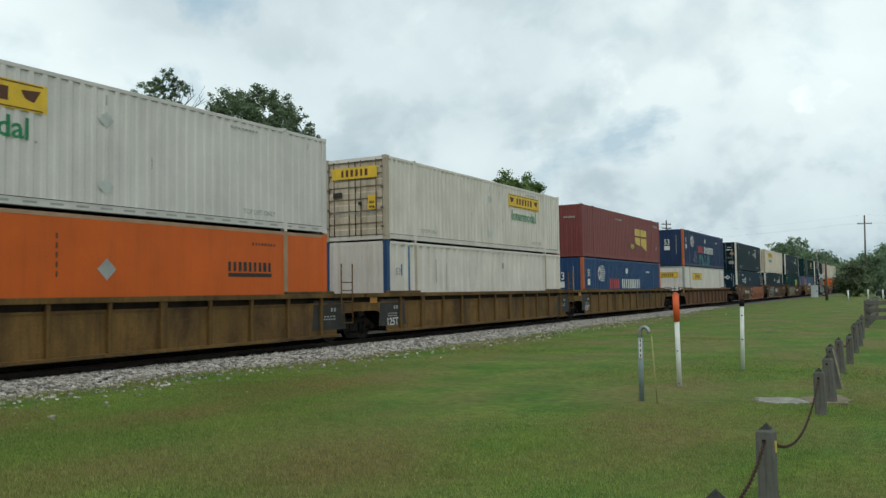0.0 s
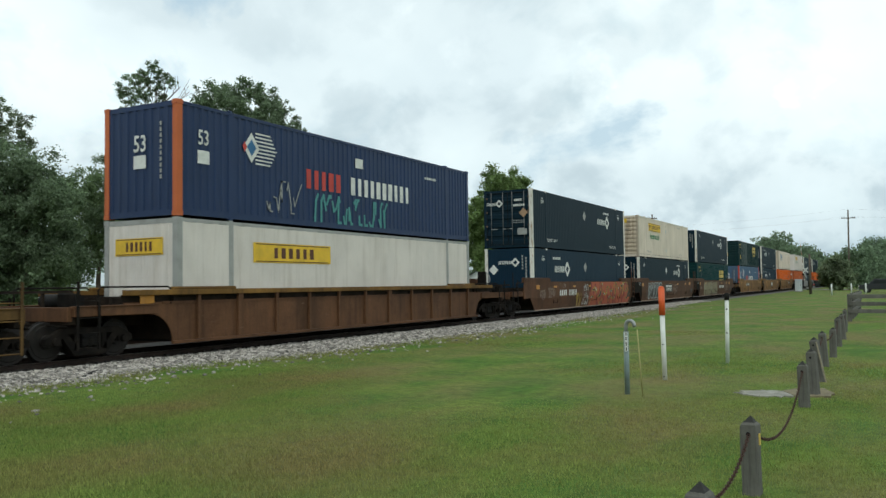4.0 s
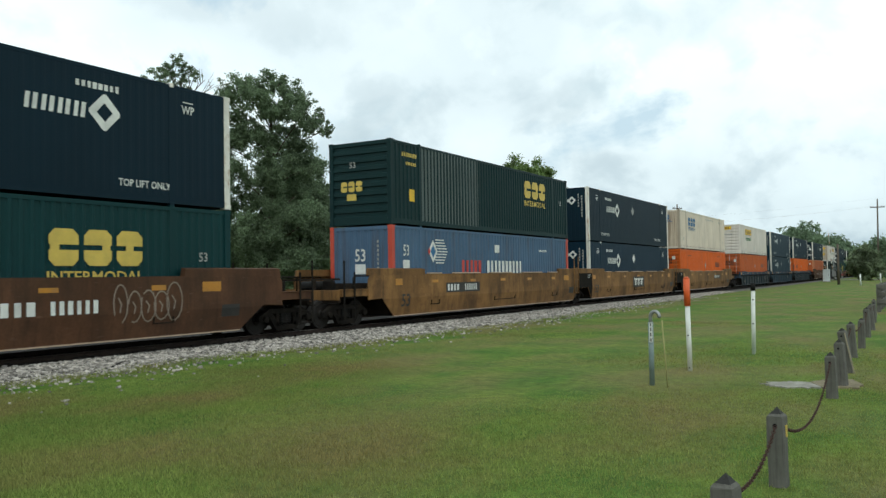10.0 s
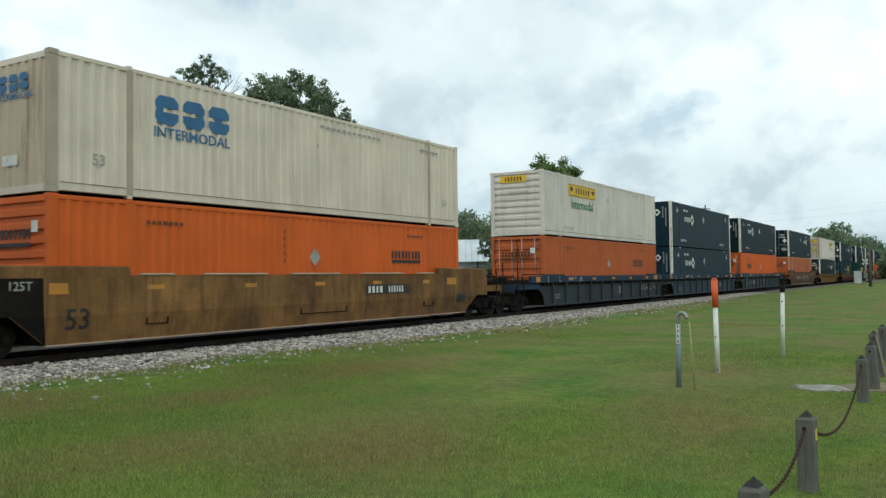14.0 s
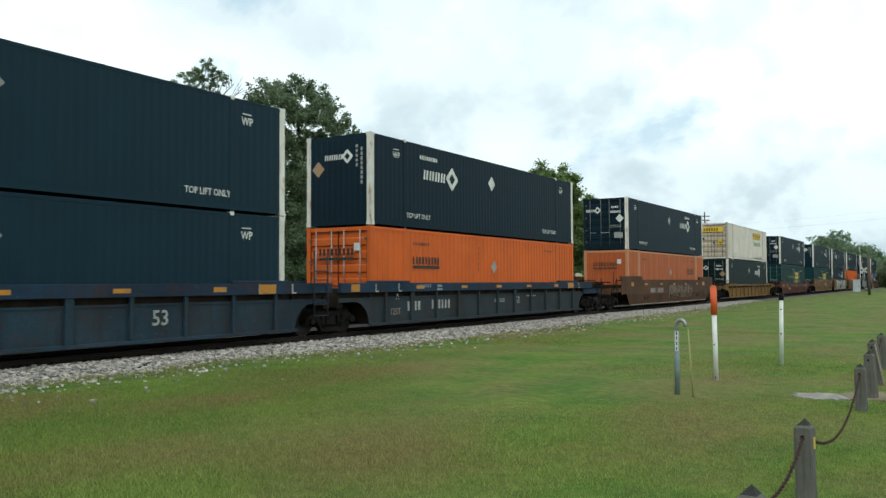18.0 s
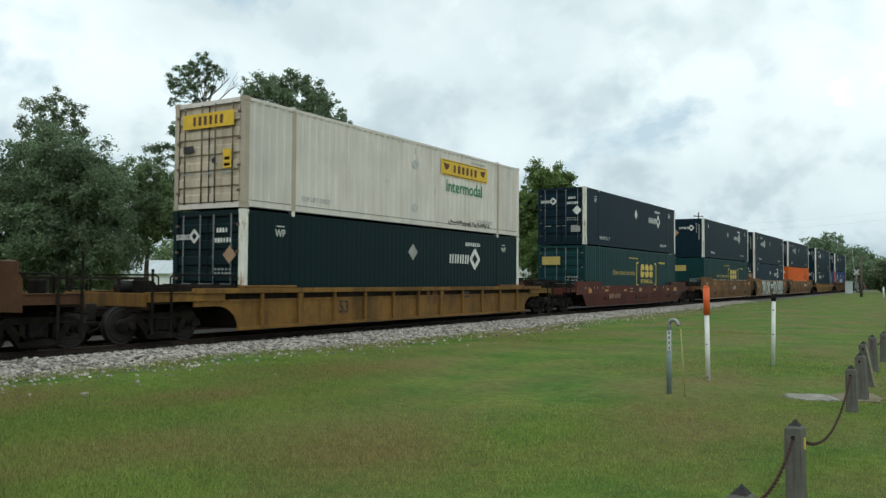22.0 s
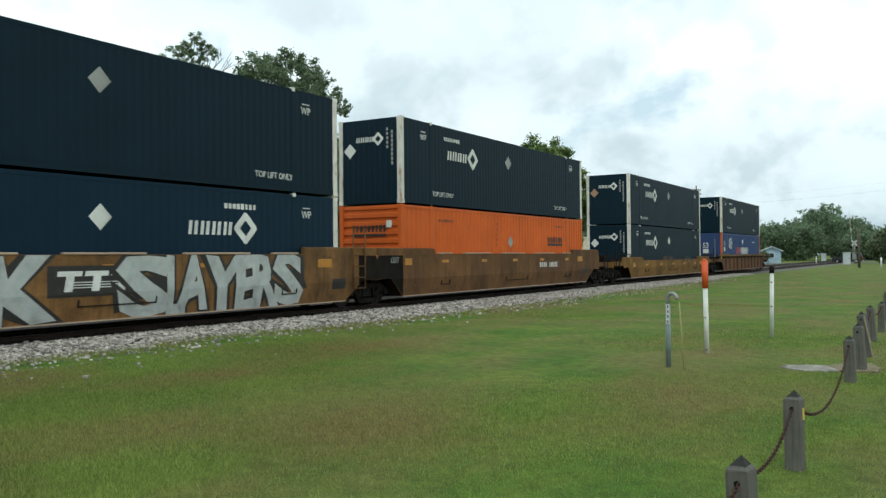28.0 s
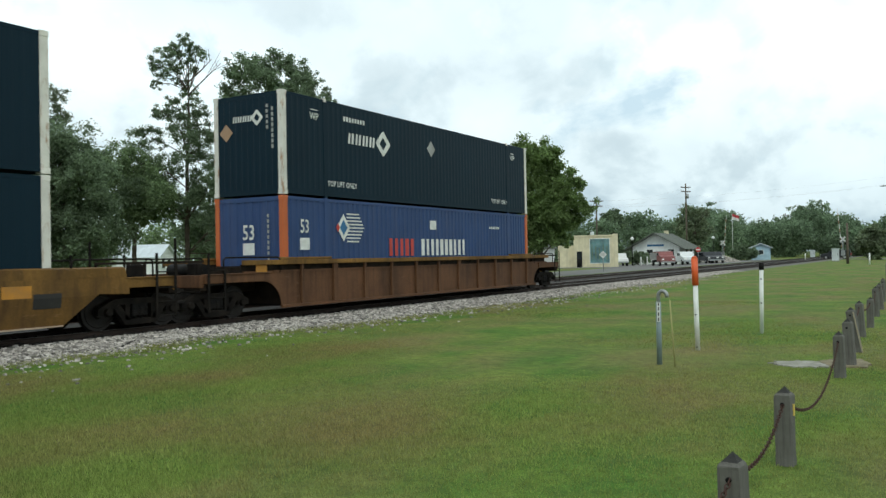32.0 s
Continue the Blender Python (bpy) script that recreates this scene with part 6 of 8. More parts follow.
    17: ("smooth", CAR_TAN, "tan well car with large white graffiti lettering shapes", name_board(7.75, 1.28) + [(tag, sprayed(ch, [sp], 0.46, 1.80, 3 + k, fat), m_, dx) for k, (ch, sp) in enumerate(zip("SLAYERSTROK", SPAN_A + SPAN_B)) for tag, fat, m_, dx in (("dark_outline", 0.14, MARK_BLACK, 0.006), ("white_graffiti", 0.066, SPRAY_WHITE, 0.008), ("teal_stroke", -0.012, SPRAY_SILVER, 0.010))] + [("pale_tag", scrawl(0.62, 1.27, 1.25, 0.22, 41, 8, 0.035) + scrawl(1.1, 0.62, 0.85, 0.22, 42, 5, 0.035), MARK_GREY, 0.004), ("size_mark", [word("53", 0.65, 0.92, 0.42)], MARK_BROWN, 0.003)], None),
    18: ("smooth", CAR_MUD, "mud-brown well car with a number board", [("number_board", [rect(11.6, 1.35, 2.4, 0.32)], MARK_BROWN, 0.002), ("board_number", block_marks(10.9, 1.35, 0.8, 0.2, 4, 51, 0.2, 0.24) + digit_bars(12.0, 1.35, 0.22, 6), MARK_WHITE, 0.005), ("size_mark", [word("53", 0.7, 0.95, 0.4)], MARK_BROWN, 0.003)], None),
    19: ("smooth", CAR_YELLOW, "yellow-tan well car with faint graffiti", [("reporting_mark", block_marks(6.3, 1.5, 0.9, 0.26, 3, 53, 0.2, 0.24) + digit_bars(7.5, 1.5, 0.26, 5), MARK_BROWN, 0.004), ("faded_tag", scrawl(12.3, 1.4, 2.6, 0.4, 25, 7, 0.03), SPRAY_GREY, 0.003)], None),
    20: ("ribbed", CAR_BROWN, "brown ribbed well car at the end of the train", [], None),
}
TOPS = {14: 1.46, 15: 1.47, 19: 1.42}
MOVERS = []
for i, start in enumerate(STARTS):
    kind, car_mat, label, marks, stripe = CARS[i]
    place = JOINED.get(i, "single")
    gaps = {"start": ("coupler", "joint"), "mid": ("joint", "joint"), "end": ("joint", "coupler"), "single": ("coupler", "coupler")}[place]
    MOVERS.append((well_car(label, kind, car_mat, start, *gaps, marks=marks, stripe=stripe, top=TOPS.get(i)), start, 0.0))

# hose and rear marker on the last car
last = MOVERS[-1][0]
part("brake_hose", pipe([(0.35, LEN + 3.1, 0.95), (0.4, LEN + 3.35, 0.8), (0.42, LEN + 3.4, 0.55), (0.4, LEN + 3.3, 0.4)], 0.03, 6), BLACK_STEEL, last)
part("rear_marker", box(0.1, 0.5, LEN + 3.4, LEN + 3.6, 0.9, 1.5, 0.03), MARK_GOLD, last, "yellow end-of-train marker box")

navy_near = dict(mat=NAVY, doors="far", end="fine", post_near=POST_WHITE, pitch=0.24, depth=0.005)
navy_far = dict(mat=NAVY, doors="near", end="fine", post_far=POST_WHITE, post_near=POST_WHITE, pitch=0.24, depth=0.005, rod=ROD_DULL)
LOADS = [
    # unit, level, label, style, marks, extra
    (0, 1, "white ribbed container with a yellow logo plate", dict(mat=WHITE_GREY, doors="near", pitch=0.30, depth=0.032), white_marks(4.9, True, True), ("plate", 4.9, True)),
    (0, 0, "orange smooth-sided container with dark logo blocks", dict(mat=ORANGE, doors="near", pitch=0.6, depth=0.004, frame=MARK_TAN, post_far=ORANGE), orange_marks("far"), None),
    (1, 1, "dirty white container with doors and yellow logo plates", dict(mat=WHITE, doors="near", pitch=0.30, depth=0.036, door_mat=DOOR_CREAM, post_near=POST_DIRTY, rod=ROD_BROWN), white_marks(11.75, True), ("plate", 11.75, True)),
    (1, 0, "white ribbed container with a blue corner post", dict(mat=WHITE, doors="far", end="fine", pitch=0.5, depth=0.055, post_near=BLUE_DEEP, lift_post=POST_DIRTY), lambda f, n: [("blue_band", [rect(1.45, 1.5, 0.12, 2.5), rect(0.95, 1.9, 0.08, 0.4)], MARK_BLUE, "side"), ("size_mark", [word("53", 0.72, 1.85, 0.24)], MARK_GREY, "side"), ("placard_holder", [diamond(9.9, 0.75, 0.16)], MARK_PALE, "side"), ("dark_streaks", [rect(3.4, 1.9, 0.05, 0.9), rect(4.2, 1.7, 0.05, 1.0), rect(9.3, 2.2, 0.2, 0.25)], MARK_GREY, "side")], None),
    (2, 1, "maroon ribbed container with a gold window emblem", dict(mat=MAROON, doors="far", end="upright", pitch=0.30, depth=0.014), maroon_marks, ("maroon_plate",)),
    (2, 0, "deep blue container with red and white lettering blocks", dict(mat=BLUE_DEEP, doors="far", end="upright", post_near=POST_ORANGE, post_far=POST_ORANGE), stack_marks(4.4, 11.0), ("emblem",)),
    (3, 1, "dark blue container with sprayed graffiti", dict(mat=BLUE_DARK, doors="far", end="upright", post_near=POST_ORANGE), stack_marks(5.0, 11.4), ("graffiti",)),
    (3, 0, "white container with yellow logo plates", dict(mat=WHITE, doors="far", end="fine", pitch=0.5, depth=0.01, frame=MARK_GREY), lambda f, n: [("logo_plate", [rect(4.6, 2.1, 3.6, 0.56)], MARK_YELLOW, "side"), ("end_plate", [rect(-0.05, 2.2, 1.7, 0.44)], MARK_YELLOW, "end")], ("low_plate",)),
    (4, 1, "dark navy container with doors and white logo", navy_far, navy_marks(1), None),
    (4, 0, "dark navy container with white corner posts", dict(navy_near, mat=NAVY_BLUE), navy_marks(2), None),
    (5, 1, "cream container with ribbed end and yellow logo plate", dict(mat=CREAM, doors="far", end="lying", pitch=0.30, depth=0.03, end_mat=RUST_CREAM, post_near=POST_DIRTY), white_marks(4.65, False), ("plate", 4.65, False)),
    (5, 0, "dark navy container with white corner posts", navy_near, navy_marks(3, True), None),
    (6, 1, "dark navy container with rust-stained white posts", navy_near, navy_marks(4, True), None),
    (6, 0, "dark green ribbed container with gold logo", dict(mat=GREEN, doors="far", end="lying", pitch=0.24, depth=0.03), green_marks("lower"), None),
    (7, 1, "dark green container with a faded grey panel", dict(mat=GREEN_DARK, doors="far", end="lying", pitch=0.24, depth=0.03), green_marks("upper"), ("grey_panel",)),
    (7, 0, "faded blue container with red corner posts", dict(mat=BLUE_FADED, doors="far", end="upright", post_near=POST_RED, post_far=POST_RED), stack_marks(4.75, 10.6), ("emblem",)),
    (8, 1, "dark navy container with white corner posts", navy_near, navy_marks(5), None),
    (8, 0, "dark navy container with white corner posts", dict(navy_near, mat=NAVY_BLUE), navy_marks(6), None),
    (9, 1, "cream container with blue logo blocks", dict(mat=CREAM, doors="far", end="upright", pitch=0.28, depth=0.034, lift_post=POST_DIRTY, end_mat=RUST_CREAM, post_near=POST_DIRTY), cream_marks, None),
    (9, 0, "orange ribbed container with black logo blocks", dict(mat=ORANGE, doors="far", end="lying", pitch=0.28, depth=0.034), orange_marks("far"), None),
    (10, 1, "white container with ribbed end and yellow logo plate", dict(mat=WHITE, doors="far", end="lying", pitch=0.30, depth=0.03), white_marks(4.65, False), ("plate", 4.65, False)),
    (10, 0, "orange ribbed container with doors", dict(mat=ORANGE_FADED, doors="near", pitch=0.26, depth=0.03), orange_marks("far", True), None),
    (11, 1, "dark navy container with rust-stained white posts", dict(navy_near, mat=NAVY_PALE), navy_marks(7), None),
    (11, 0, "dark navy container with white corner posts", dict(navy_near, mat=NAVY_PALE), navy_marks(8), None),
    (12, 1, "dark navy container with white corner posts", navy_near, navy_marks(9), None),
    (12, 0, "bright orange ribbed container with doors", dict(mat=ORANGE, doors="near", pitch=0.28, depth=0.028), orange_marks("front"), None),
    (13, 1, "dark navy container with doors and white post", navy_far, navy_marks(10), None),
    (13, 0, "faded orange container with pale panel strips", dict(mat=ORANGE_FADED, doors="far", end="upright", pitch=0.9, depth=0.012, frame=PEACH), orange_marks("far", True), ("strips",)),
    (14, 1, "dirty white container with doors and yellow plates", dict(mat=WHITE, doors="near", pitch=0.30, depth=0.030, door_mat=DOOR_CREAM, post_near=POST_DIRTY, rod=ROD_BROWN, lift_post=POST_DIRTY), white_marks(11.55, True), ("plate", 11.55, True)),
    (14, 0, "dark green-navy container with doors", dict(navy_far, mat=NAVY_GREEN), navy_marks(11), None),
    (15, 1, "dark navy container with doors and white post", navy_far, navy_marks(12), None),
    (15, 0, "dark green container with gold slogan and brackets", dict(mat=GREEN, doors="near", pitch=0.24, depth=0.012, rod=ROD_DULL), green_marks("slogan"), None),
    (16, 1, "dark navy container with white corner posts", dict(navy_near), navy_marks(13, True), None),
    (16, 0, "dark green container with gold slogan and brackets", dict(mat=GREEN, doors="far", end="fine", pitch=0.24, depth=0.014), green_marks("slogan"), None),
    (17, 1, "dark navy container with white corner posts", navy_near, navy_marks(14), None),
    (17, 0, "dark navy-blue container with white corner posts", dict(navy_far, mat=NAVY_BLUE, post_far=POST_WHITE), navy_marks(15), None),
    (18, 1, "dark navy container with white corner posts", navy_near, navy_marks(16), None),
    (18, 0, "orange ribbed container with black logo blocks", dict(mat=ORANGE, doors="far", end="lying", pitch=0.28, depth=0.034), orange_marks("far"), None),
    (19, 1, "dark navy container with white corner posts", navy_near, navy_marks(17), None),
    (19, 0, "dark navy container with white corner posts", navy_near, navy_marks(18), None),
    (20, 1, "dark navy container with white corner posts", dict(navy_near, post_far=POST_WHITE), navy_marks(19), None),
    (20, 0, "blue container with orange posts and lettering blocks", dict(mat=BLUE, doors="far", end="upright", post_near=POST_ORANGE, post_far=POST_ORANGE), stack_marks(5.05, 10.5), ("emblem",)),
]
Z_LOW, Z_HIGH = 0.60, 3.535
for unit, level, label, style, marks, extra in LOADS:
    style = dict(style, marks=marks)
    if style["mat"] in (NAVY, NAVY_PALE, NAVY_BLUE, NAVY_GREEN):
        style.setdefault("post_far", POST_WHITE)
        style["lift"] = POST_WHITE
    c = container("container", label, style, STARTS[unit], level)
    if extra and extra[0] == "plate":
        logo_overlay(c, extra[1], extra[2])
    elif extra and extra[0] == "low_plate":
        part("logo_block", side_mesh("logo_block", block_marks(4.6, 2.1, 2.0, 0.3, 6, 21, 0.3) + [rect(4.6, 2.34, 3.4, 0.025), rect(4.6, 1.86, 3.4, 0.025)], MARK_BROWN, HALF - 0.003), MARK_BROWN, c)
        part("end_logo_block", end_mesh("end_logo_block", block_marks(-0.05, 2.2, 1.0, 0.24, 6, 21, 0.3) + [rect(-0.05, 2.39, 1.6, 0.02), rect(-0.05, 2.01, 1.6, 0.02)], MARK_BROWN, 0.017), MARK_BROWN, c)
    elif extra and extra[0] == "strips":
        part("pale_strip", side_mesh("pale_strip", [rect(y, 1.5, 0.05, 2.5) for y in np.arange(2.9, 13.6, 1.22)] + [rect(LIFT + k, 1.5, 0.14, 2.55) for k in (-0.16, 0.16, LEN - 2 * LIFT - 0.16, LEN - 2 * LIFT + 0.16)], PEACH, HALF - 0.009), PEACH, c)
    elif extra and extra[0] == "maroon_plate":
        part("logo_block", side_mesh("logo_block", block_logo(9.45, 0.95, 0.80, 0.21) + [rect(9.45, 0.80, 0.5, 0.03)], MARK_GOLD, HALF - 0.003), MARK_GOLD, c)
    elif extra and extra[0] == "emblem":
        emblem_centre(c)
    elif extra and extra[0] == "graffiti":
        emblem_centre(c)
        graffiti_side(c)
    elif extra and extra[0] == "grey_panel":
        vs, fs = corrugated(4.4, 2.63, 0.24, 0.03, lambda u, v, w: (HALF - 0.008 + w, 2.02 + u, 0.17 + v))
        part("faded_panel", raw_mesh("faded_panel", vs, fs, GREEN_GREY), GREEN_GREY, c, "faded grey-green side panel")
    if "dirty white container with doors and yellow plates" in label:
        part("scrape_mark", side_mesh("scrape_mark", scrawl(11.9, 0.27, 3.2, 0.14, 77, 16, 0.05) + [rect(11.2, 0.29, 1.5, 0.05), rect(12.9, 0.26, 0.8, 0.04)], MARK_SMUDGE, HALF - 0.004), MARK_SMUDGE, c, "dark scrape along the lower edge")
    MOVERS.append((c, STARTS[unit], Z_HIGH if level else Z_LOW))


# ---- lawn furniture ----
OLD_WOOD = material("weathered_grey_wood", (0.122, 0.116, 0.100), rough=0.9, vary=0.25, scale=2, fine=14, bump=0.25, dirt=(0.05, 0.045, 0.04), dirt_amount=0.85, dirt_stretch=(16, 16, 0.7), fine_amount=0.25)
WOOD_DARK = material("dark_weathered_wood", (0.028, 0.027, 0.025), rough=0.95, vary=0.35, scale=6, fine=40, bump=0.4)
CHAIN_RUST = material("rusty_chain", (0.050, 0.020, 0.013), rough=0.85, vary=0.3, scale=20, fine=120)
PLASTIC_ORANGE = material("orange_marker_plastic", (0.72, 0.11, 0.025), rough=0.45, vary=0.1, scale=4, dirt=(0.3, 0.1, 0.05), dirt_amount=0.3)
PLASTIC_WHITE = material("white_marker_plastic", (0.72, 0.72, 0.68), rough=0.5, vary=0.08, scale=4, dirt=(0.25, 0.24, 0.2), dirt_amount=0.4)
PAINT_TEAL = material("grey_blue_pipe_paint", (0.19, 0.245, 0.245), rough=0.5, vary=0.2, scale=6, dirt=(0.15, 0.09, 0.05), dirt_amount=0.4)
REED = material("dry_cane", (0.36, 0.33, 0.14), rough=0.7, vary=0.2, scale=8)
CONCRETE = material("old_concrete", (0.29, 0.275, 0.235), rough=0.9, vary=0.35, scale=4, fine=40, bump=0.4, dirt=(0.10, 0.10, 0.05), dirt_amount=0.8)

STAKE_WOOD = material("pale_stake_wood", (0.30, 0.26, 0.18), rough=0.85, vary=0.2, scale=8)

FENCE_X = -1.03
# along, height, lean across, offset across
POSTS = [(4.67, 0.63, -1.0, 0.09), (7.08, 0.63, -0.8, 0.0), (12.30, 0.62, -1.0, -0.06), (13.55, 0.70, -3.0, -0.03), (15.46, 0.75, -7.5, -0.08), (18.32, 0.70, -3.5, -0.19), (20.36, 0.67, 1.0, -0.16), (23.63, 0.77, -1.0, -0.21), (26.53, 0.75, -4.0, -0.23), (30.1, 0.66, 1.0, -0.36), (33.8, 0.66, -1.0, -0.5)]


def fence_post(y, h, lean, seed, shift=0.0):
    rng = random.Random(seed)
    p = thing("fence_post", "weathered grey timber fence post with pointed top", "fence post", "posts of the chain fence", pose(FENCE_X + shift, y, 0, rng.uniform(-1.5, 1.5), lean, rng.uniform(-16, -4)))
    r = 0.066
    bm = bmesh.new()
    rings = []
    for z, q in ((-0.05, 1.03), (0.12, 1.0), (h * 0.5, 1.0), (h - 0.085, 0.985), (h - 0.07, 0.93), (h - 0.052, 0.70)):
        c = r * q
        ring = [(-c, -c * 0.86), (-c * 0.86, -c), (c * 0.86, -c), (c, -c * 0.86), (c, c * 0.86), (c * 0.86, c), (-c * 0.86, c), (-c, c * 0.86)]
        rings.append([bm.verts.new((px_ + rng.uniform(-0.004, 0.004), py_ + rng.uniform(-0.004, 0.004), z)) for px_, py_ in ring])
    for a, b in zip(rings, rings[1:]):
        for k in range(8):
            bm.faces.new((a[k], a[(k + 1) % 8], b[(k + 1) % 8], b[k]))
    bm.faces.new(rings[-1])
    part("post", bm, OLD_WOOD, p)
    bm = bmesh.new()
    base = [bm.verts.new((r * u_, r * v_, h - 0.053)) for u_, v_ in ((-0.68, -0.68), (0.68, -0.68), (0.68, 0.68), (-0.68, 0.68))]
    tip = bm.verts.new((0.006, 0, h))
    for k in range(4):
        bm.faces.new((base[k], base[(k + 1) % 4], tip))
    bm.faces.new(base[::-1])
    part("pointed_top", bm, WOOD_DARK, p, "dark weathered pointed top")
    part("chain_hole", tube((0, -r - 0.006, h - 0.14), (0, r + 0.006, h - 0.14), 0.016, seg=8), BLACK_STEEL, p)
    if seed == 1:
        part("reflector", box(r - 0.01, r + 0.008, -0.018, 0.018, h - 0.23, h - 0.14), MARK_GOLD, p, "small yellow reflector")
    return p


LINK = mesh_of("link", pipe([(math.cos(a * math.pi / 5) * 0.033, math.sin(a * math.pi / 5) * 0.013, 0) for a in range(11)], 0.0043, 5), CHAIN_RUST)


def chain(a, b, sag, seed):
    """A hanging rusty chain of separate links."""
    c = thing("chain", "rusty iron chain hanging between fence posts", "chain", "chains of the fence")
    a, b = Vector(a), Vector(b)
    n = max(10, int((b - a).length / 0.052))
    pts = []
    for i in range(n + 1):
        t = i / n
        p = a.lerp(b, t)
        p.z -= sag * 4 * t * (1 - t)
        pts.append(p)
    for i in range(n):
        d = pts[i + 1] - pts[i]
        q = d.to_track_quat("X", "Z").to_matrix() @ Matrix.Rotation(radians(90 * (i % 2)), 3, "X")
        part("link", LINK, CHAIN_RUST, c).matrix_basis = Matrix.Translation(pts[i] + d * 0.5) @ q.to_4x4()
    return c


for i, (y, h, lean, shift) in enumerate(POSTS):
    fence_post(y, h, lean, i, shift)


def chain_hole(i):
    y, h, lean, shift = POSTS[i]
    return FENCE_X + shift + math.sin(radians(lean)) * (h - 0.14), y, h - 0.14


for i, sag in ((0, 0.12), (1, 0.36), (4, 0.12), (5, 0.10), (6, 0.2), (7, 0.2), (8, 0.2)):
    (xa, ya, za), (xb, yb, zb) = chain_hole(i), chain_hole(i + 1)
    chain((xa, ya + 0.07, za), (xb, yb - 0.07, zb), sag, i)
chain((FENCE_X + 0.1, 2.37, 0.49), (chain_hole(0)[0], POSTS[0][0] - 0.07, POSTS[0][1] - 0.14), 0.1, 9)
fence_post(2.3, 0.63, 1, 12, 0.1)
stake = tagged(new("stake", mesh_of("stake", box(-0.011, 0.011, -0.008, 0.008, -0.03, 0.68, 0.003), STAKE_WOOD)), "thin pale wooden stake leaning against a fence post", "stake")
stake.matrix_basis = pose(-1.02, 15.36, 0, 0, -11, 0)

om = thing("pipeline_marker", "white marker post with an orange top in the lawn", "marker post", m=pose(-3.55, 14.79, 0, 0.6, -0.8, 0))
part("post", tube((0, 0, -0.05), (0, 0, 1.13), 0.042, seg=16), PLASTIC_WHITE, om)
cap = tube((0, 0, 1.13), (0, 0, 1.60), 0.055, seg=16)
tube((0, 0, 1.60), (0, 0, 1.635), 0.055, 0.03, seg=16, bm=cap)
part("orange_sleeve", cap, PLASTIC_ORANGE, om, "orange plastic sleeve")
part("bolt", tube((0, -0.06, 0.06), (0, 0.06, 0.06), 0.012, seg=6), BLACK_STEEL, om)
part("bolt", tube((0, -0.06, 0.62), (0, 0.06, 0.62), 0.012, seg=6), BLACK_STEEL, om)

wm = thing("cable_marker", "white marker post with a black cap in the lawn", "marker post", m=pose(-3.10, 18.42, 0, -0.5, 0.7, 0))
part("post", tube((0, 0, -0.05), (0, 0, 1.31), 0.041, seg=16), PLASTIC_WHITE, wm)
part("black_cap", tube((0, 0, 1.31), (0, 0, 1.46), 0.05, seg=16), BLACK_STEEL, wm, "black cap")
part("label_bar", boxes(*[(-0.012, 0.018, -0.045, -0.0415, z - 0.014, z + 0.014) for z in (0.62, 1.12)]), MARK_BLACK, wm)

vp = thing("vent_pipe", "grey-blue vent pipe with a bent top beside a cane", "vent pipe", m=pose(-3.61, 12.64, 0))
part("pipe", tube((0, 0, -0.05), (0, 0, 0.96), 0.040, seg=14), PAINT_TEAL, vp)
part("gooseneck", pipe([(0, 0, 0.94), (0.0, 0, 1.02)] + [(0.066 - 0.066 * math.cos(a), 0, 1.04 + 0.085 * math.sin(a)) for a in np.linspace(0, 3.3, 9)], 0.029, 10), GALV, vp, "galvanised bent vent top")
part("label_strip", boxes((-0.012, 0.034, -0.045, -0.040, 0.66, 0.96)), PLASTIC_WHITE, vp)
part("label_bar", boxes(*[(0.004, 0.020, -0.048, -0.046, z - 0.03, z + 0.02) for z in (0.70, 0.78, 0.86, 0.93)]), MARK_BLACK, vp)
cane = tagged(new("cane", mesh_of("cane", tube((0.03, 0, 0), (-0.03, 0.0, 1.0), 0.011, 0.009, seg=6), REED)), "thin dry yellow cane stuck in the lawn", "stake")
cane.matrix_basis = pose(-3.36, 12.47, 0)

def flat_patch(name, pts, z0, z1, mat, label, category, kind=""):
    bm = bmesh.new()
    low = [bm.verts.new((x, y, z0)) for x, y in pts]
    top = [bm.verts.new((x, y, z1)) for x, y in pts]
    bm.faces.new(top)
    for k in range(len(pts)):
        bm.faces.new((low[k], low[(k + 1) % len(pts)], top[(k + 1) % len(pts)], top[k]))
    bmesh.ops.recalc_face_normals(bm, faces=bm.faces)
    return tagged(new(name, mesh_of(name, bm, mat)), label, category, kind=kind)


rng_s = random.Random(8)
slab_pts = [(-1.70 + 0.46 * math.cos(a) * q, 13.48 + 0.40 * math.sin(a) * q) for a in np.linspace(0, 6.2, 44) for q in (rng_s.uniform(0.72, 1.08),)]
flat_patch("concrete_slab", slab_pts, -0.03, 0.016, CONCRETE, "low broken concrete slab in the grass", "slab")
SAND = material("bare_sandy_soil", (0.20, 0.165, 0.10), rough=0.95, vary=0.3, scale=5, fine=50, bump=0.4)
soil_pts = [(-1.15 + 0.40 * math.cos(a) * rng_s.uniform(0.7, 1.2), 13.75 + 0.55 * math.sin(a) * rng_s.uniform(0.7, 1.2)) for a in np.linspace(0, 6.0, 17)]
flat_patch("bare_soil", soil_pts, -0.03, 0.022, SAND, "bare sandy soil round the fence posts", "soil", "structure")


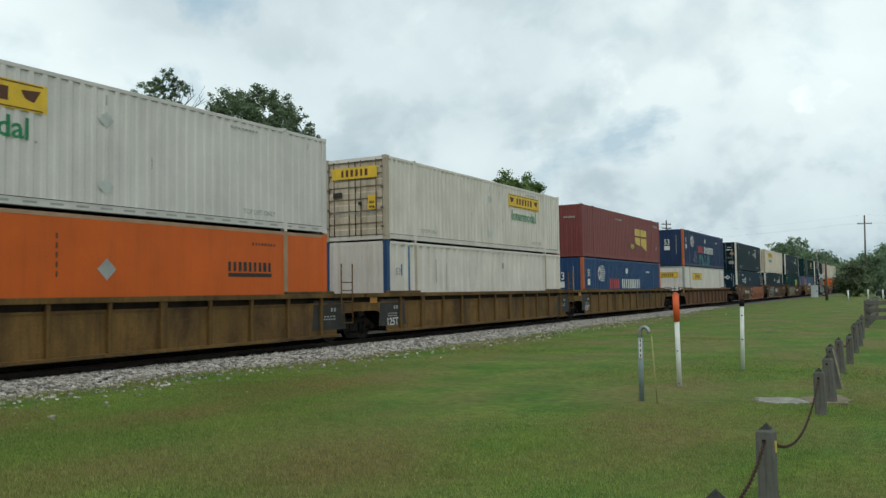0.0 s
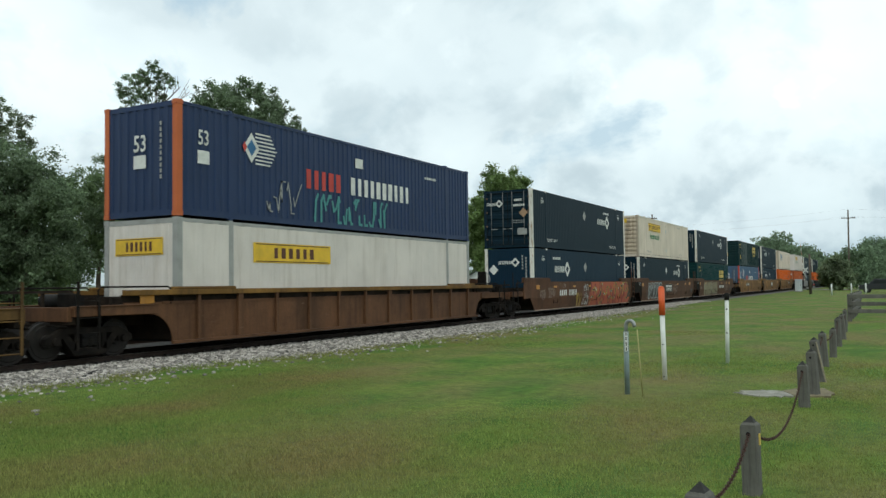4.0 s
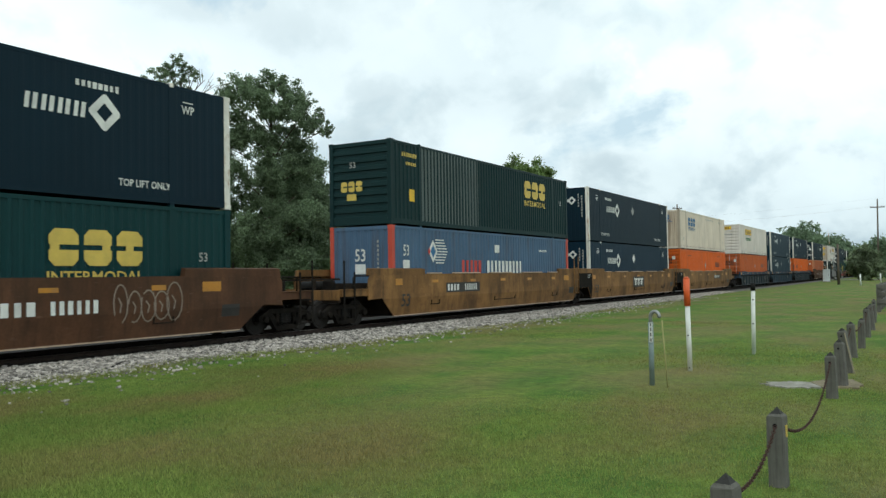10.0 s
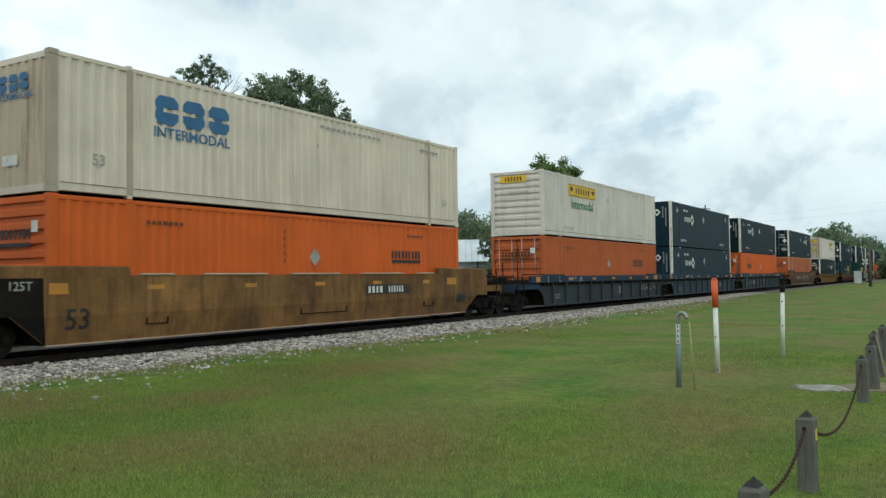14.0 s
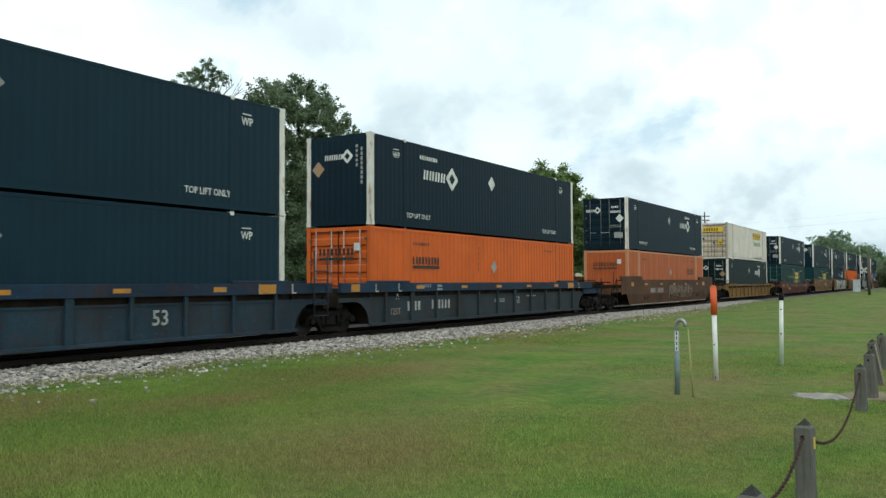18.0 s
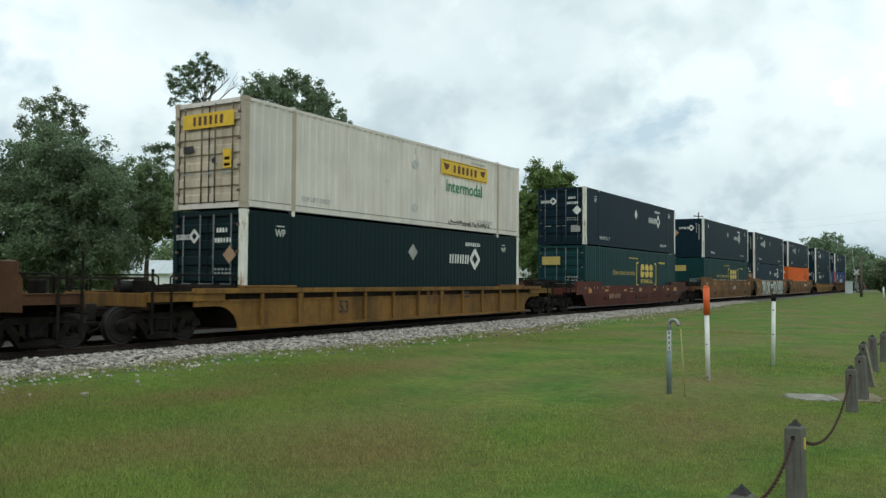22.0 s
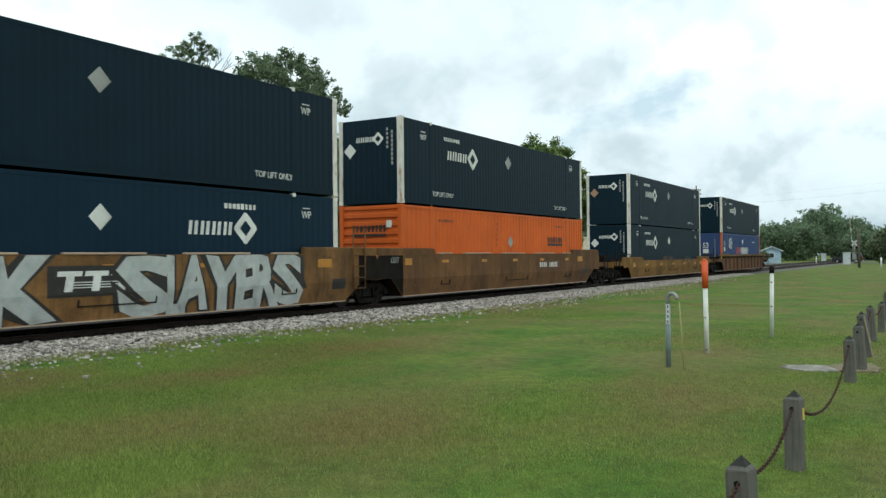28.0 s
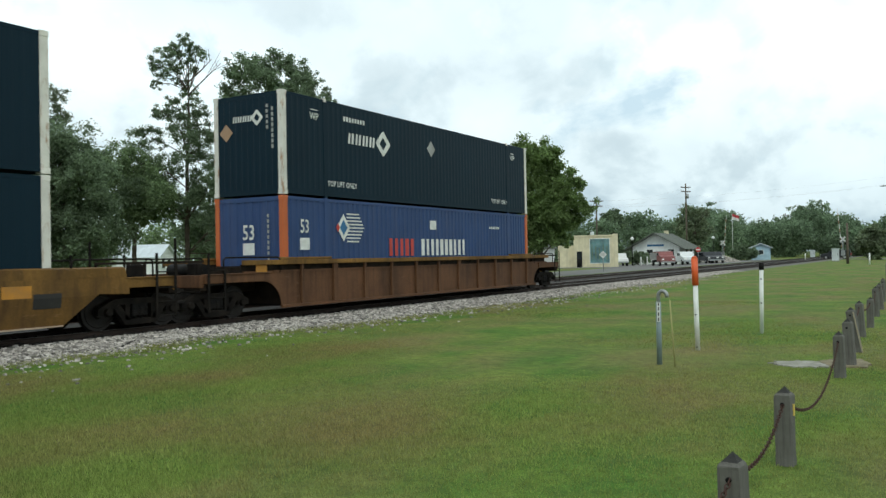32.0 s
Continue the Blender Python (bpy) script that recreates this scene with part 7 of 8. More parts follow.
# ---- grass: blades on the lawn and tufts by the posts ----
def leaf_mat(name, color, share=0.45, **more):
    """Leaves and blades: light comes through them as well as off them."""
    opts = dict(rough=0.55, vary=0.35, scale=0.35, fine=3, bump=0, per_island=0.4, spec=0.3)
    opts.update(more)
    m = material(name, color, **opts)
    n, l = m.node_tree.nodes, m.node_tree.links
    b, out = n["Principled BSDF"], n["Material Output"]
    tr, mx = n.new("ShaderNodeBsdfTranslucent"), n.new("ShaderNodeMixShader")
    l.new(b.inputs["Base Color"].links[0].from_socket, tr.inputs["Color"])
    mx.inputs[0].default_value = share
    l.new(b.outputs[0], mx.inputs[1])
    l.new(tr.outputs[0], mx.inputs[2])
    l.new(mx.outputs[0], out.inputs["Surface"])
    return m


BLADE = leaf_mat("grass_blade", (0.242, 0.305, 0.085), 0.5, rough=0.9, spec=0.0, vary=0.2, fine=5, per_island=0.36, dirt=(0.320, 0.252, 0.112), dirt_amount=0.8, dirt_stretch=(0.15, 0.0825, 0.15), dirt_range=(0.42, 0.65))


def grass(name, count, x0, x1, y0, y1, h, label, seed, power=2.0, along=False):
    rng = np.random.default_rng(seed)
    y = y0 + (y1 - y0) * rng.random(count) ** power
    x = x0 + (x1 - x0) * rng.random(count)
    if along:
        x = np.array([bed_edge(float(q)) for q in y]) + x0 + (x1 - x0) * rng.random(count) ** 0.6
    a = rng.random(count) * 6.283
    hh = h * (0.4 + 0.9 * rng.random(count)) * np.clip(1.15 - (y - y0) / (y1 - y0), 0.05, 1.0)
    wd = 0.0032 + 0.00042 * y
    lean = 1.2 * hh[:, None] * np.stack([np.cos(a * 2.7), np.sin(a * 2.7)], -1) * rng.random((count, 1))
    P = np.empty((count, 3, 3))
    P[:, 0] = np.stack([x - np.cos(a) * wd, y - np.sin(a) * wd, np.full(count, -0.015)], -1)
    P[:, 1] = np.stack([x + np.cos(a) * wd, y + np.sin(a) * wd, np.full(count, -0.015)], -1)
    P[:, 2] = np.stack([x + lean[:, 0], y + lean[:, 1], hh], -1)
    F = np.arange(count * 3).reshape(-1, 3)
    me = raw_mesh(name, P.reshape(-1, 3).tolist(), F.tolist(), BLADE)
    return tagged(new(name, me), label, "grass", kind="stuff")


grass("lawn_grass", 220000, -12.4, 4.5, 2.2, 30, 0.026, "short mown grass blades of the lawn", 11)
grass("near_grass", 260000, -12.2, 3.4, 3.2, 14.5, 0.042, "mown grass blades close by", 14, power=1.5)
rng_t = np.random.default_rng(12)
grass("edge_grass", 42000, -1.0, 0.8, 5, 60, 0.06, "longer grass along the ballast edge", 13, power=1.4, along=True)


# ---- trees ----
BARK = material("grey_brown_bark", (0.085, 0.065, 0.048), rough=0.9, vary=0.35, scale=3, fine=30, bump=0.6)


# LEAF_DARK and LEAF_FAR are lightened: distance haze is mixed into their colour
LEAF_DARK = leaf_mat("dark_green_leaves", (0.165, 0.225, 0.128))
LEAF_MID = leaf_mat("green_leaves", (0.175, 0.245, 0.115))
LEAF_LIGHT = leaf_mat("light_green_leaves", (0.172, 0.250, 0.085))
LEAF_FAR = leaf_mat("hazed_green_leaves", (0.175, 0.246, 0.145), 0.58)
LEAF_DULL = leaf_mat("dull_green_leaves", (0.180, 0.225, 0.128))


def leaf_cloud(centres, radii, count, size, seed, flat_z=0.75):
    """Small tilted leaves gathered in clumps: vertices and faces."""
    rng = np.random.default_rng(seed)
    centres, radii = np.array(centres, float), np.array(radii, float)
    w = radii ** 2
    pick = rng.choice(len(centres), count, p=w / w.sum())
    d = rng.normal(size=(count, 3))
    d /= np.linalg.norm(d, axis=1)[:, None]
    r = radii[pick] * (0.25 + 1.0 * rng.random(count)) * rng.random(count) ** 0.25
    p = centres[pick] + d * r[:, None] * np.array([1, 1, flat_z])
    u = rng.normal(size=(count, 3))
    u /= np.linalg.norm(u, axis=1)[:, None]
    v = np.cross(u, rng.normal(size=(count, 3)))
    v /= np.linalg.norm(v, axis=1)[:, None]
    s = size * (0.6 + 0.8 * rng.random(count))[:, None]
    P = np.stack([p - u * s, p - v * s * 0.55, p + u * s, p + v * s * 0.55], 1)
    return P.reshape(-1, 3), np.arange(count * 4).reshape(-1, 4)


def limb(bm, a, b, r0, r1, rng, bend=0.15):
    a, b = Vector(a), Vector(b)
    k = (b - a).length * bend
    mid = a.lerp(b, 0.5) + Vector((rng.uniform(-k, k), rng.uniform(-k, k), rng.uniform(0, k)))
    rm = (r0 + r1) / 2
    tube(a, mid, r0, rm, seg=8, bm=bm, caps=False)
    tube(mid, b, rm, r1, seg=8, bm=bm, caps=True)
    return mid


def at(az, dist):
    return -math.sin(radians(az)) * dist, math.cos(radians(az)) * dist


def tree_from(label, az, dist, clumps, leaf, seed, leaves=20000, size=0.13, trunk=0.26, lean=0.0, bare=(), thin=0.85):
    """A tree whose boughs are given as (sideways, height, radius) in metres across the line of sight."""
    rng = random.Random(seed)
    x, y = at(az, dist)
    t = thing("tree", label, "tree", m=pose(x, y, 0, 0, 0, az))
    top = max(c[1] for c in clumps)
    bm = bmesh.new()
    steps = 7
    line = [Vector((lean * (k / steps) + rng.uniform(-0.12, 0.12) * (k > 0), rng.uniform(-0.15, 0.15) * (k > 0), top * 0.93 * k / steps - 0.1 * (k == 0))) for k in range(steps + 1)]
    for k in range(steps):
        tube(line[k], line[k + 1], trunk * (1 - 0.86 * k / steps), trunk * (1 - 0.86 * (k + 1) / steps), seg=9, bm=bm, caps=k == steps - 1)
    cs, rs = [], []
    for cx, cz, r in clumps:
        cy = rng.uniform(-1, 1) * max(0.4, abs(cx)) * 0.8
        k = min(steps - 1, max(1, int((cz - r * 0.9) / (top * 0.93) * steps)))
        limb(bm, line[k], (cx, cy, cz), trunk * 0.34 * (1 - 0.7 * k / steps), 0.02, rng)
        for q in range(22):
            d = Vector((rng.gauss(0, 1), rng.gauss(0, 1), rng.gauss(0, 0.8))).normalized() * r * rng.uniform(0.3, 1.15)
            cs.append((cx + d.x, cy + d.y, cz + d.z))
            rs.append(r * rng.uniform(0.22, thin * 0.62))
            if q < 3:
                tube((cx, cy, cz), cs[-1], 0.018, 0.008, seg=5, bm=bm)
    for a, b in bare:
        mid = limb(bm, a, b, 0.06, 0.015, rng)
        for q in range(4):
            tube(mid.lerp(Vector(b), q / 4), Vector(b) + Vector((rng.uniform(-0.7, 0.5), 0, rng.uniform(-0.2, 0.9))), 0.02, 0.008, seg=5, bm=bm)
    part("trunk", bm, BARK, t)
    vs, fs = leaf_cloud(cs, rs, leaves, size, seed, 0.8)
    part("crown", raw_mesh("crown", vs.tolist(), fs.tolist(), leaf), leaf, t)
    return t


def blob(cx, cz, w, h, r, count, seed):
    """Boughs scattered over an oval outline."""
    rng = random.Random(seed)
    out = []
    for k in range(count):
        a, q = k * 2.399, math.sqrt((k + 0.5) / count)
        out.append((cx + math.cos(a) * q * w * rng.uniform(0.85, 1.1), cz + math.sin(a) * q * h * rng.uniform(0.85, 1.1), r * rng.uniform(0.7, 1.25)))
    return out


# tall trees across the line
tree_from("tall thin tree with sparse open top", 47.3, 62,
          [(0, 17.3, 0.6), (-0.7, 16.8, 0.6), (0.7, 16.9, 0.6), (-1.3, 16.2, 0.7), (0.2, 16.2, 0.7), (1.2, 16.4, 0.5), (-1.9, 15.5, 0.6), (-0.7, 15.4, 0.7), (0.6, 15.4, 0.5), (-1.4, 14.7, 0.6), (-0.2, 14.5, 0.6), (-1.9, 14.2, 0.4), (0.3, 13.7, 0.6), (-0.5, 12.9, 0.8), (0.9, 12.4, 1.0),
           (-1.4, 12.1, 0.9), (0, 11.2, 1.3), (-2.4, 10.6, 1.2), (2.0, 10.7, 1.2), (-3.2, 9.2, 1.4), (2.7, 9.0, 1.3), (0.3, 9.4, 1.6), (-1.5, 8.2, 1.6), (1.6, 7.5, 1.5), (-3.3, 7.2, 1.3), (3.1, 7.0, 1.3),
           (-2.6, 6.0, 1.5), (2.7, 5.2, 1.5), (-3.7, 6.2, 1.3), (3.0, 3.4, 1.4), (-0.4, 5.6, 1.3), (0.8, 6.6, 1.5), (2.0, 2.2, 1.2)], LEAF_DARK, 31, 80000, 0.066, 0.20, 0.3, [((0.3, 0, 13.6), (2.5, 0, 15.9)), ((0.2, 0, 14.4), (1.9, 0, 16.2))], thin=0.7)
tree_from("large dark green broadleaf tree", 41.4, 58,
          [(-2.3, 14.2, 1.1), (-1.0, 14.9, 1.1), (0.6, 15.0, 1.1), (1.9, 14.3, 1.0), (3.2, 13.0, 0.8), (3.9, 12.3, 0.6), (-2.7, 12.9, 1.1), (-0.8, 13.4, 1.4), (0.9, 13.3, 1.4), (2.2, 12.6, 1.1), (-1.9, 11.7, 1.2), (0.1, 11.7, 1.5),
           (1.9, 11.2, 1.2), (-2.5, 10.5, 1.1), (-0.6, 10.1, 1.5), (1.6, 9.8, 1.4), (2.8, 9.2, 1.0), (-2.2, 8.6, 1.4), (0.2, 8.4, 1.6), (2.1, 7.8, 1.4), (-2.9, 6.9, 1.4), (-0.7, 6.6, 1.7), (1.4, 6.2, 1.6), (3.0, 5.8, 1.2),
           (-2.2, 4.8, 1.6), (0.2, 4.6, 1.7), (2.4, 4.2, 1.5), (-3.2, 3.2, 1.2), (-1.0, 2.8, 1.6), (1.2, 2.5, 1.6), (3.0, 2.2, 1.2), (0, 1.4, 1.4)], LEAF_DARK, 32, 105000, 0.085, 0.30, 0.2, thin=0.85)
tree_from("leafy green tree behind the line", 50.6, 60, blob(0, 6.6, 2.2, 2.4, 1.2, 16, 1), LEAF_MID, 33, 30000, 0.09, 0.2)
tree_from("bushy dark green tree", 55.2, 52, blob(0, 5.0, 2.9, 4.2, 1.5, 30, 2), LEAF_DARK, 34, 80000, 0.085, 0.28)
tree_from("dark bushy tree beside the line", 58.5, 54, blob(0, 4.4, 3.4, 4.0, 1.4, 22, 3), LEAF_DARK, 35, 50000, 0.10, 0.28)
tree_from("tall slender tree with thin foliage", 56.3, 62, [(-1.0, 13.1, 0.9), (0.3, 13.6, 0.9), (1.3, 12.9, 0.8), (-0.3, 12.2, 1.0), (1.7, 11.8, 0.8), (-1.5, 11.6, 0.8), (0.4, 11.0, 1.1), (-1.3, 10.2, 1.1), (1.3, 9.7, 1.1), (0, 9.2, 1.2), (-1.4, 8.2, 1.3), (1.2, 7.6, 1.3), (0, 6.4, 1.4)], LEAF_DULL, 36, 26000, 0.065, 0.2, thin=0.75)
tree_from("full green street tree with rounded crown", 23.7, 72, blob(0, 6.3, 3.5, 4.3, 1.35, 36, 4) + [(-0.6, 10.6, 1.0), (0.8, 10.2, 0.9)], LEAF_LIGHT, 37, 85000, 0.11, 0.26, thin=0.8)
tree_from("low yellow-green shrub before the small house", 53.0, 60, blob(0, 2.3, 1.3, 1.7, 0.8, 12, 8), LEAF_LIGHT, 41, 14000, 0.08, 0.08)
tree_from("half-bare grey tree beside a house", 37.0, 72, blob(0, 5.5, 2.0, 3.6, 0.9, 14, 5), LEAF_DULL, 38, 5000, 0.12, 0.2, 0.0, [((0, 0, 4), (1.6, 0, 7.5)), ((0, 0, 5), (2.0, 0, 9)), ((0, 0, 3.5), (-1.6, 0, 7.5))])
tree_from("dense dark tree with hanging boughs", 39.6, 66, blob(0, 6.2, 3.0, 5.2, 1.5, 30, 9), LEAF_DARK, 42, 90000, 0.10, 0.3)
tree_from("low leafy bush beside the metal building", 38.3, 60, blob(0, 2.0, 1.2, 1.2, 0.7, 9, 10), LEAF_MID, 43, 12000, 0.08, 0.08)
tree_from("thin small tree beside the street", 28.0, 80, blob(0, 4.4, 1.3, 2.6, 0.7, 12, 6), LEAF_DULL, 40, 3500, 0.13, 0.12)
tree_from("dark tree filling behind the line", 44.6, 72, blob(0, 4.0, 4.0, 3.4, 1.5, 20, 7), LEAF_DARK, 39, 16000, 0.16, 0.25)


def woods(name, label, spots, leaf, seed, per=900, size=0.5):
    """A far belt of trees seen as one mass of clumps."""
    rng = random.Random(seed)
    cs, rs = [], []
    for x, y, h, w in spots:
        for k in range(14):
            g = rng.random()
            z = h * (0.08 + 0.85 * g)
            ww = w * math.sqrt(max(0.1, 1 - (1.7 * g - 0.7) ** 2))
            a = rng.random() * 6.283
            cs.append((x + math.cos(a) * ww * 0.6, y + math.sin(a) * ww * 0.6, z))
            rs.append(ww * rng.uniform(0.42, 0.66))
    vs, fs = leaf_cloud(cs, rs, per * len(spots), size, seed)
    return tagged(new(name, raw_mesh(name, vs.tolist(), fs.tolist(), leaf)), label, "woods", kind="stuff")


rng_w = random.Random(77)
belt = []
for k in range(120):
    az = -14 + k * 0.23 + rng_w.uniform(-0.25, 0.25)
    dist = rng_w.uniform(225, 310)
    high = 0.9 if az > 4.5 else 0.76
    belt.append((*at(az, dist), rng_w.uniform(12.5, 16.2) * high * dist / 260 * (1 + 0.22 * math.sin(az * 1.05 - 5.2)), rng_w.uniform(4.6, 7.0)))
woods("far_woods", "far belt of dark green trees beyond the crossing", belt, LEAF_FAR, 5, 2200, 0.36)
belt2 = [(*at(12.0 + k * 0.65 + rng_w.uniform(-0.4, 0.4), rng_w.uniform(175, 230)), rng_w.uniform(9.5, 13.0), rng_w.uniform(4.2, 6.5)) for k in range(26)]
woods("town_woods", "trees behind the depot and the street", belt2, LEAF_FAR, 6, 2300, 0.34)
belt3 = [(*at(28.5 + k * 1.0 + rng_w.uniform(-0.3, 0.3), rng_w.uniform(112, 128)), rng_w.uniform(10.5, 13.0), rng_w.uniform(3.6, 5.0)) for k in range(12)]
woods("back_woods", "oak trees behind the metal building", belt3, LEAF_DARK, 7, 4500, 0.2)
belt4 = [(*at(41 + k * 1.3, rng_w.uniform(118, 140)), rng_w.uniform(7, 9.5), rng_w.uniform(3.5, 5)) for k in range(18)]
woods("house_woods", "hedge and trees behind the small house", belt4, LEAF_MID, 8, 1800, 0.24)
belt5 = [(*at(1.6 - k * 1.3, rng_w.uniform(165, 190)), rng_w.uniform(8, 11), rng_w.uniform(4, 5.5)) for k in range(10)]
woods("side_woods", "trees beyond the far road", belt5, LEAF_FAR, 9, 2300, 0.3)


# ---- the town beyond the line ----
CREAM_WALL = material("cream_stucco", (0.66, 0.59, 0.40), rough=0.9, vary=0.12, scale=1.2, fine=30, bump=0.2, dirt=(0.2, 0.17, 0.12), dirt_amount=0.35, dirt_stretch=STREAK)
WHITE_WALL = material("white_board_wall", (0.74, 0.76, 0.73), rough=0.8, vary=0.1, scale=1.2, fine=30, bump=0.1, dirt=(0.25, 0.24, 0.2), dirt_amount=0.3, dirt_stretch=STREAK)
METAL_WALL = material("pale_metal_wall", (0.52, 0.56, 0.57), rough=0.55, vary=0.1, scale=0.8, fine=20, bump=0.05, dirt=(0.25, 0.24, 0.22), dirt_amount=0.4, dirt_stretch=STREAK)
METAL_ROOF = material("white_metal_roof", (0.55, 0.60, 0.62), rough=0.5, vary=0.1, scale=0.6, fine=18, bump=0.05, dirt=(0.3, 0.27, 0.22), dirt_amount=0.35)
SHINGLE = material("grey_green_shingle", (0.10, 0.11, 0.09), rough=0.9, vary=0.25, scale=1.5, fine=20, bump=0.3)
MURAL = material("faded_mural_paint", (0.10, 0.20, 0.20), rough=0.7, vary=0.5, scale=0.9, fine=6, bump=0, dirt=(0.22, 0.27, 0.26), dirt_amount=0.8)
DARK_GLASS = material("dark_window_glass", (0.02, 0.025, 0.028), rough=0.12, vary=0.2, bump=0, spec=0.6)
BLUE_WALL = material("light_blue_board", (0.34, 0.47, 0.54), rough=0.8, vary=0.15, scale=2, fine=30)
POLE_WOOD = material("utility_pole_wood", (0.105, 0.082, 0.062), rough=0.9, vary=0.25, scale=2, fine=30)
SIGN_YELLOW = flat("yellow_sign_sheet", (0.78, 0.50, 0.02), amount=0.1)
SIGN_RED = flat("red_sign_sheet", (0.48, 0.03, 0.03), amount=0.1)
CAR_WHITE = material("white_car_paint", (0.68, 0.69, 0.68), rough=0.3, vary=0.05, bump=0, dirt=(0.3, 0.27, 0.22), dirt_amount=0.2)
CAR_RED = material("red_truck_paint", (0.24, 0.075, 0.07), rough=0.5, vary=0.1, bump=0, dirt=(0.2, 0.12, 0.1), dirt_amount=0.3)
CAR_DARK = material("dark_car_paint", (0.025, 0.027, 0.03), rough=0.3, vary=0.1, bump=0)
CAR_SILVER = material("dull_silver_body", (0.36, 0.36, 0.35), rough=0.45, vary=0.15, metal=0.3, bump=0.05)
TYRE = material("black_tyre", (0.018, 0.018, 0.018), rough=0.9, vary=0.2)
FLAG_RED = flat("red_flag_cloth", (0.45, 0.04, 0.05), amount=0.1)
GLOBE = material("white_lamp_globe", (0.8, 0.8, 0.78), rough=0.3, vary=0.05, bump=0)

street = tagged(new("street", mesh_of("street", boxes((-33.0, -25.6, 40, 160, -0.2, 0.012)), ASPHALT)), "worn grey asphalt street beside the tracks", "road", kind="structure")
yard = tagged(new("parking_yard", mesh_of("parking_yard", boxes((-72, -33.05, 98, 128.5, -0.2, 0.010)), ASPHALT)), "grey asphalt parking yard before the depot", "road", kind="structure")
cross = tagged(new("crossing_road", mesh_of("crossing_road", boxes((-300, 300, 160.2, 169, -0.2, 0.03)), ASPHALT)), "asphalt road across the tracks", "road", kind="structure")


def gable_house(name, label, x, y, w, d, eave, ridge, rot, wall_mat, roof_mat, overhang=0.35, windows=(), doors=(), side_windows=(), category="house"):
    """A house whose gable faces -Y before it is turned; w across, d deep. Windows on the gable: (x, z, w, h)."""
    h = thing(name, label, category, m=pose(x, y, 0, 0, 0, rot))
    bm = bmesh.new()
    prof = [(-w / 2, -0.05), (w / 2, -0.05), (w / 2, eave), (0, ridge), (-w / 2, eave)]
    a = [bm.verts.new((px, 0, pz)) for px, pz in prof]
    b = [bm.verts.new((px, d, pz)) for px, pz in prof]
    bm.faces.new(a)
    bm.faces.new(b[::-1])
    for i in range(5):
        bm.faces.new((a[(i + 1) % 5], a[i], b[i], b[(i + 1) % 5]))
    bmesh.ops.recalc_face_normals(bm, faces=bm.faces)
    part("wall", bm, wall_mat, h)
    slope = (ridge - eave) / (w / 2)
    for s in (-1, 1):
        o = w / 2 + overhang
        bm = bmesh.new()
        zs = ridge - slope * o
        pts = [(0, -overhang, ridge + 0.02), (s * o, -overhang, zs + 0.02), (s * o, d + overhang, zs + 0.02), (0, d + overhang, ridge + 0.02)]
        lo = [bm.verts.new(p) for p in pts]
        hi = [bm.verts.new((p[0], p[1], p[2] + 0.12)) for p in pts]
        bm.faces.new(lo)
        bm.faces.new(hi[::-1])
        for i in range(4):
            bm.faces.new((lo[(i + 1) % 4], lo[i], hi[i], hi[(i + 1) % 4]))
        bmesh.ops.recalc_face_normals(bm, faces=bm.faces)
        part("roof", bm, roof_mat, h)
        if roof_mat is METAL_ROOF:
            for k in range(int(d / 0.9)):
                yy = 0.3 + k * 0.9
                part("roof_seam", tube((0.0, yy, ridge + 0.15), (s * o, yy, zs + 0.15), 0.025, seg=4), roof_mat, h)
    for wx, wz, ww, wh in windows:
        f = part("window", boxes((wx - ww / 2 - 0.07, wx + ww / 2 + 0.07, -0.05, 0.0, wz - wh / 2 - 0.07, wz + wh / 2 + 0.07)), WHITE_WALL, h)
        part("pane", boxes((wx - ww / 2, wx + ww / 2, -0.06, -0.045, wz - wh / 2, wz + wh / 2)), DARK_GLASS, f, "dark window pane")
    for wx, ww, wh in doors:
        f = part("door", boxes((wx - ww / 2, wx + ww / 2, -0.05, 0.0, 0, wh)), WHITE_WALL, h)
        part("pane", boxes((wx - ww / 2 + 0.15, wx + ww / 2 - 0.15, -0.06, -0.045, 0.9, wh - 0.2)), DARK_GLASS, f)
    for wy, wz, ww, wh in side_windows:
        f = part("window", boxes((w / 2, w / 2 + 0.05, wy - ww / 2 - 0.07, wy + ww / 2 + 0.07, wz - wh / 2 - 0.07, wz + wh / 2 + 0.07)), WHITE_WALL, h)
        part("pane", boxes((w / 2 + 0.045, w / 2 + 0.06, wy - ww / 2, wy + ww / 2, wz - wh / 2, wz + wh / 2)), DARK_GLASS, f)
    return h


depot = gable_house("depot", "white railway depot with a broad gable and grey roof", -37.1, 129, 7.4, 9, 2.75, 4.75, 0, WHITE_WALL, SHINGLE, 1.1,
                    windows=[(-0.9, 1.6, 0.9, 1.3), (2.4, 1.6, 0.9, 1.3)], doors=[(-2.2, 1.1, 2.2), (0.8, 1.0, 2.2)], side_windows=[(4, 1.6, 1.2, 1.3), (7, 1.5, 1.6, 1.6)], category="building")
part("sign_board", boxes((-1.3, 1.3, -0.06, -0.01, 2.75, 3.05)), MARK_BLUE, depot, "narrow dark sign board")
part("chimney", boxes((-0.3, 0.3, 6, 6.5, 4.3, 5.3)), CREAM_WALL, depot)
gable_house("small_house", "small white house with a pale metal roof", *at(48.6, 103), 5.2, 9.5, 2.35, 3.65, 118, WHITE_WALL, METAL_ROOF, 0.4, windows=[(0.7, 1.5, 0.9, 1.0), (-1.1, 1.5, 0.8, 1.0)], side_windows=[(3, 1.5, 1.0, 1.0), (6.5, 1.5, 1.0, 1.0)])

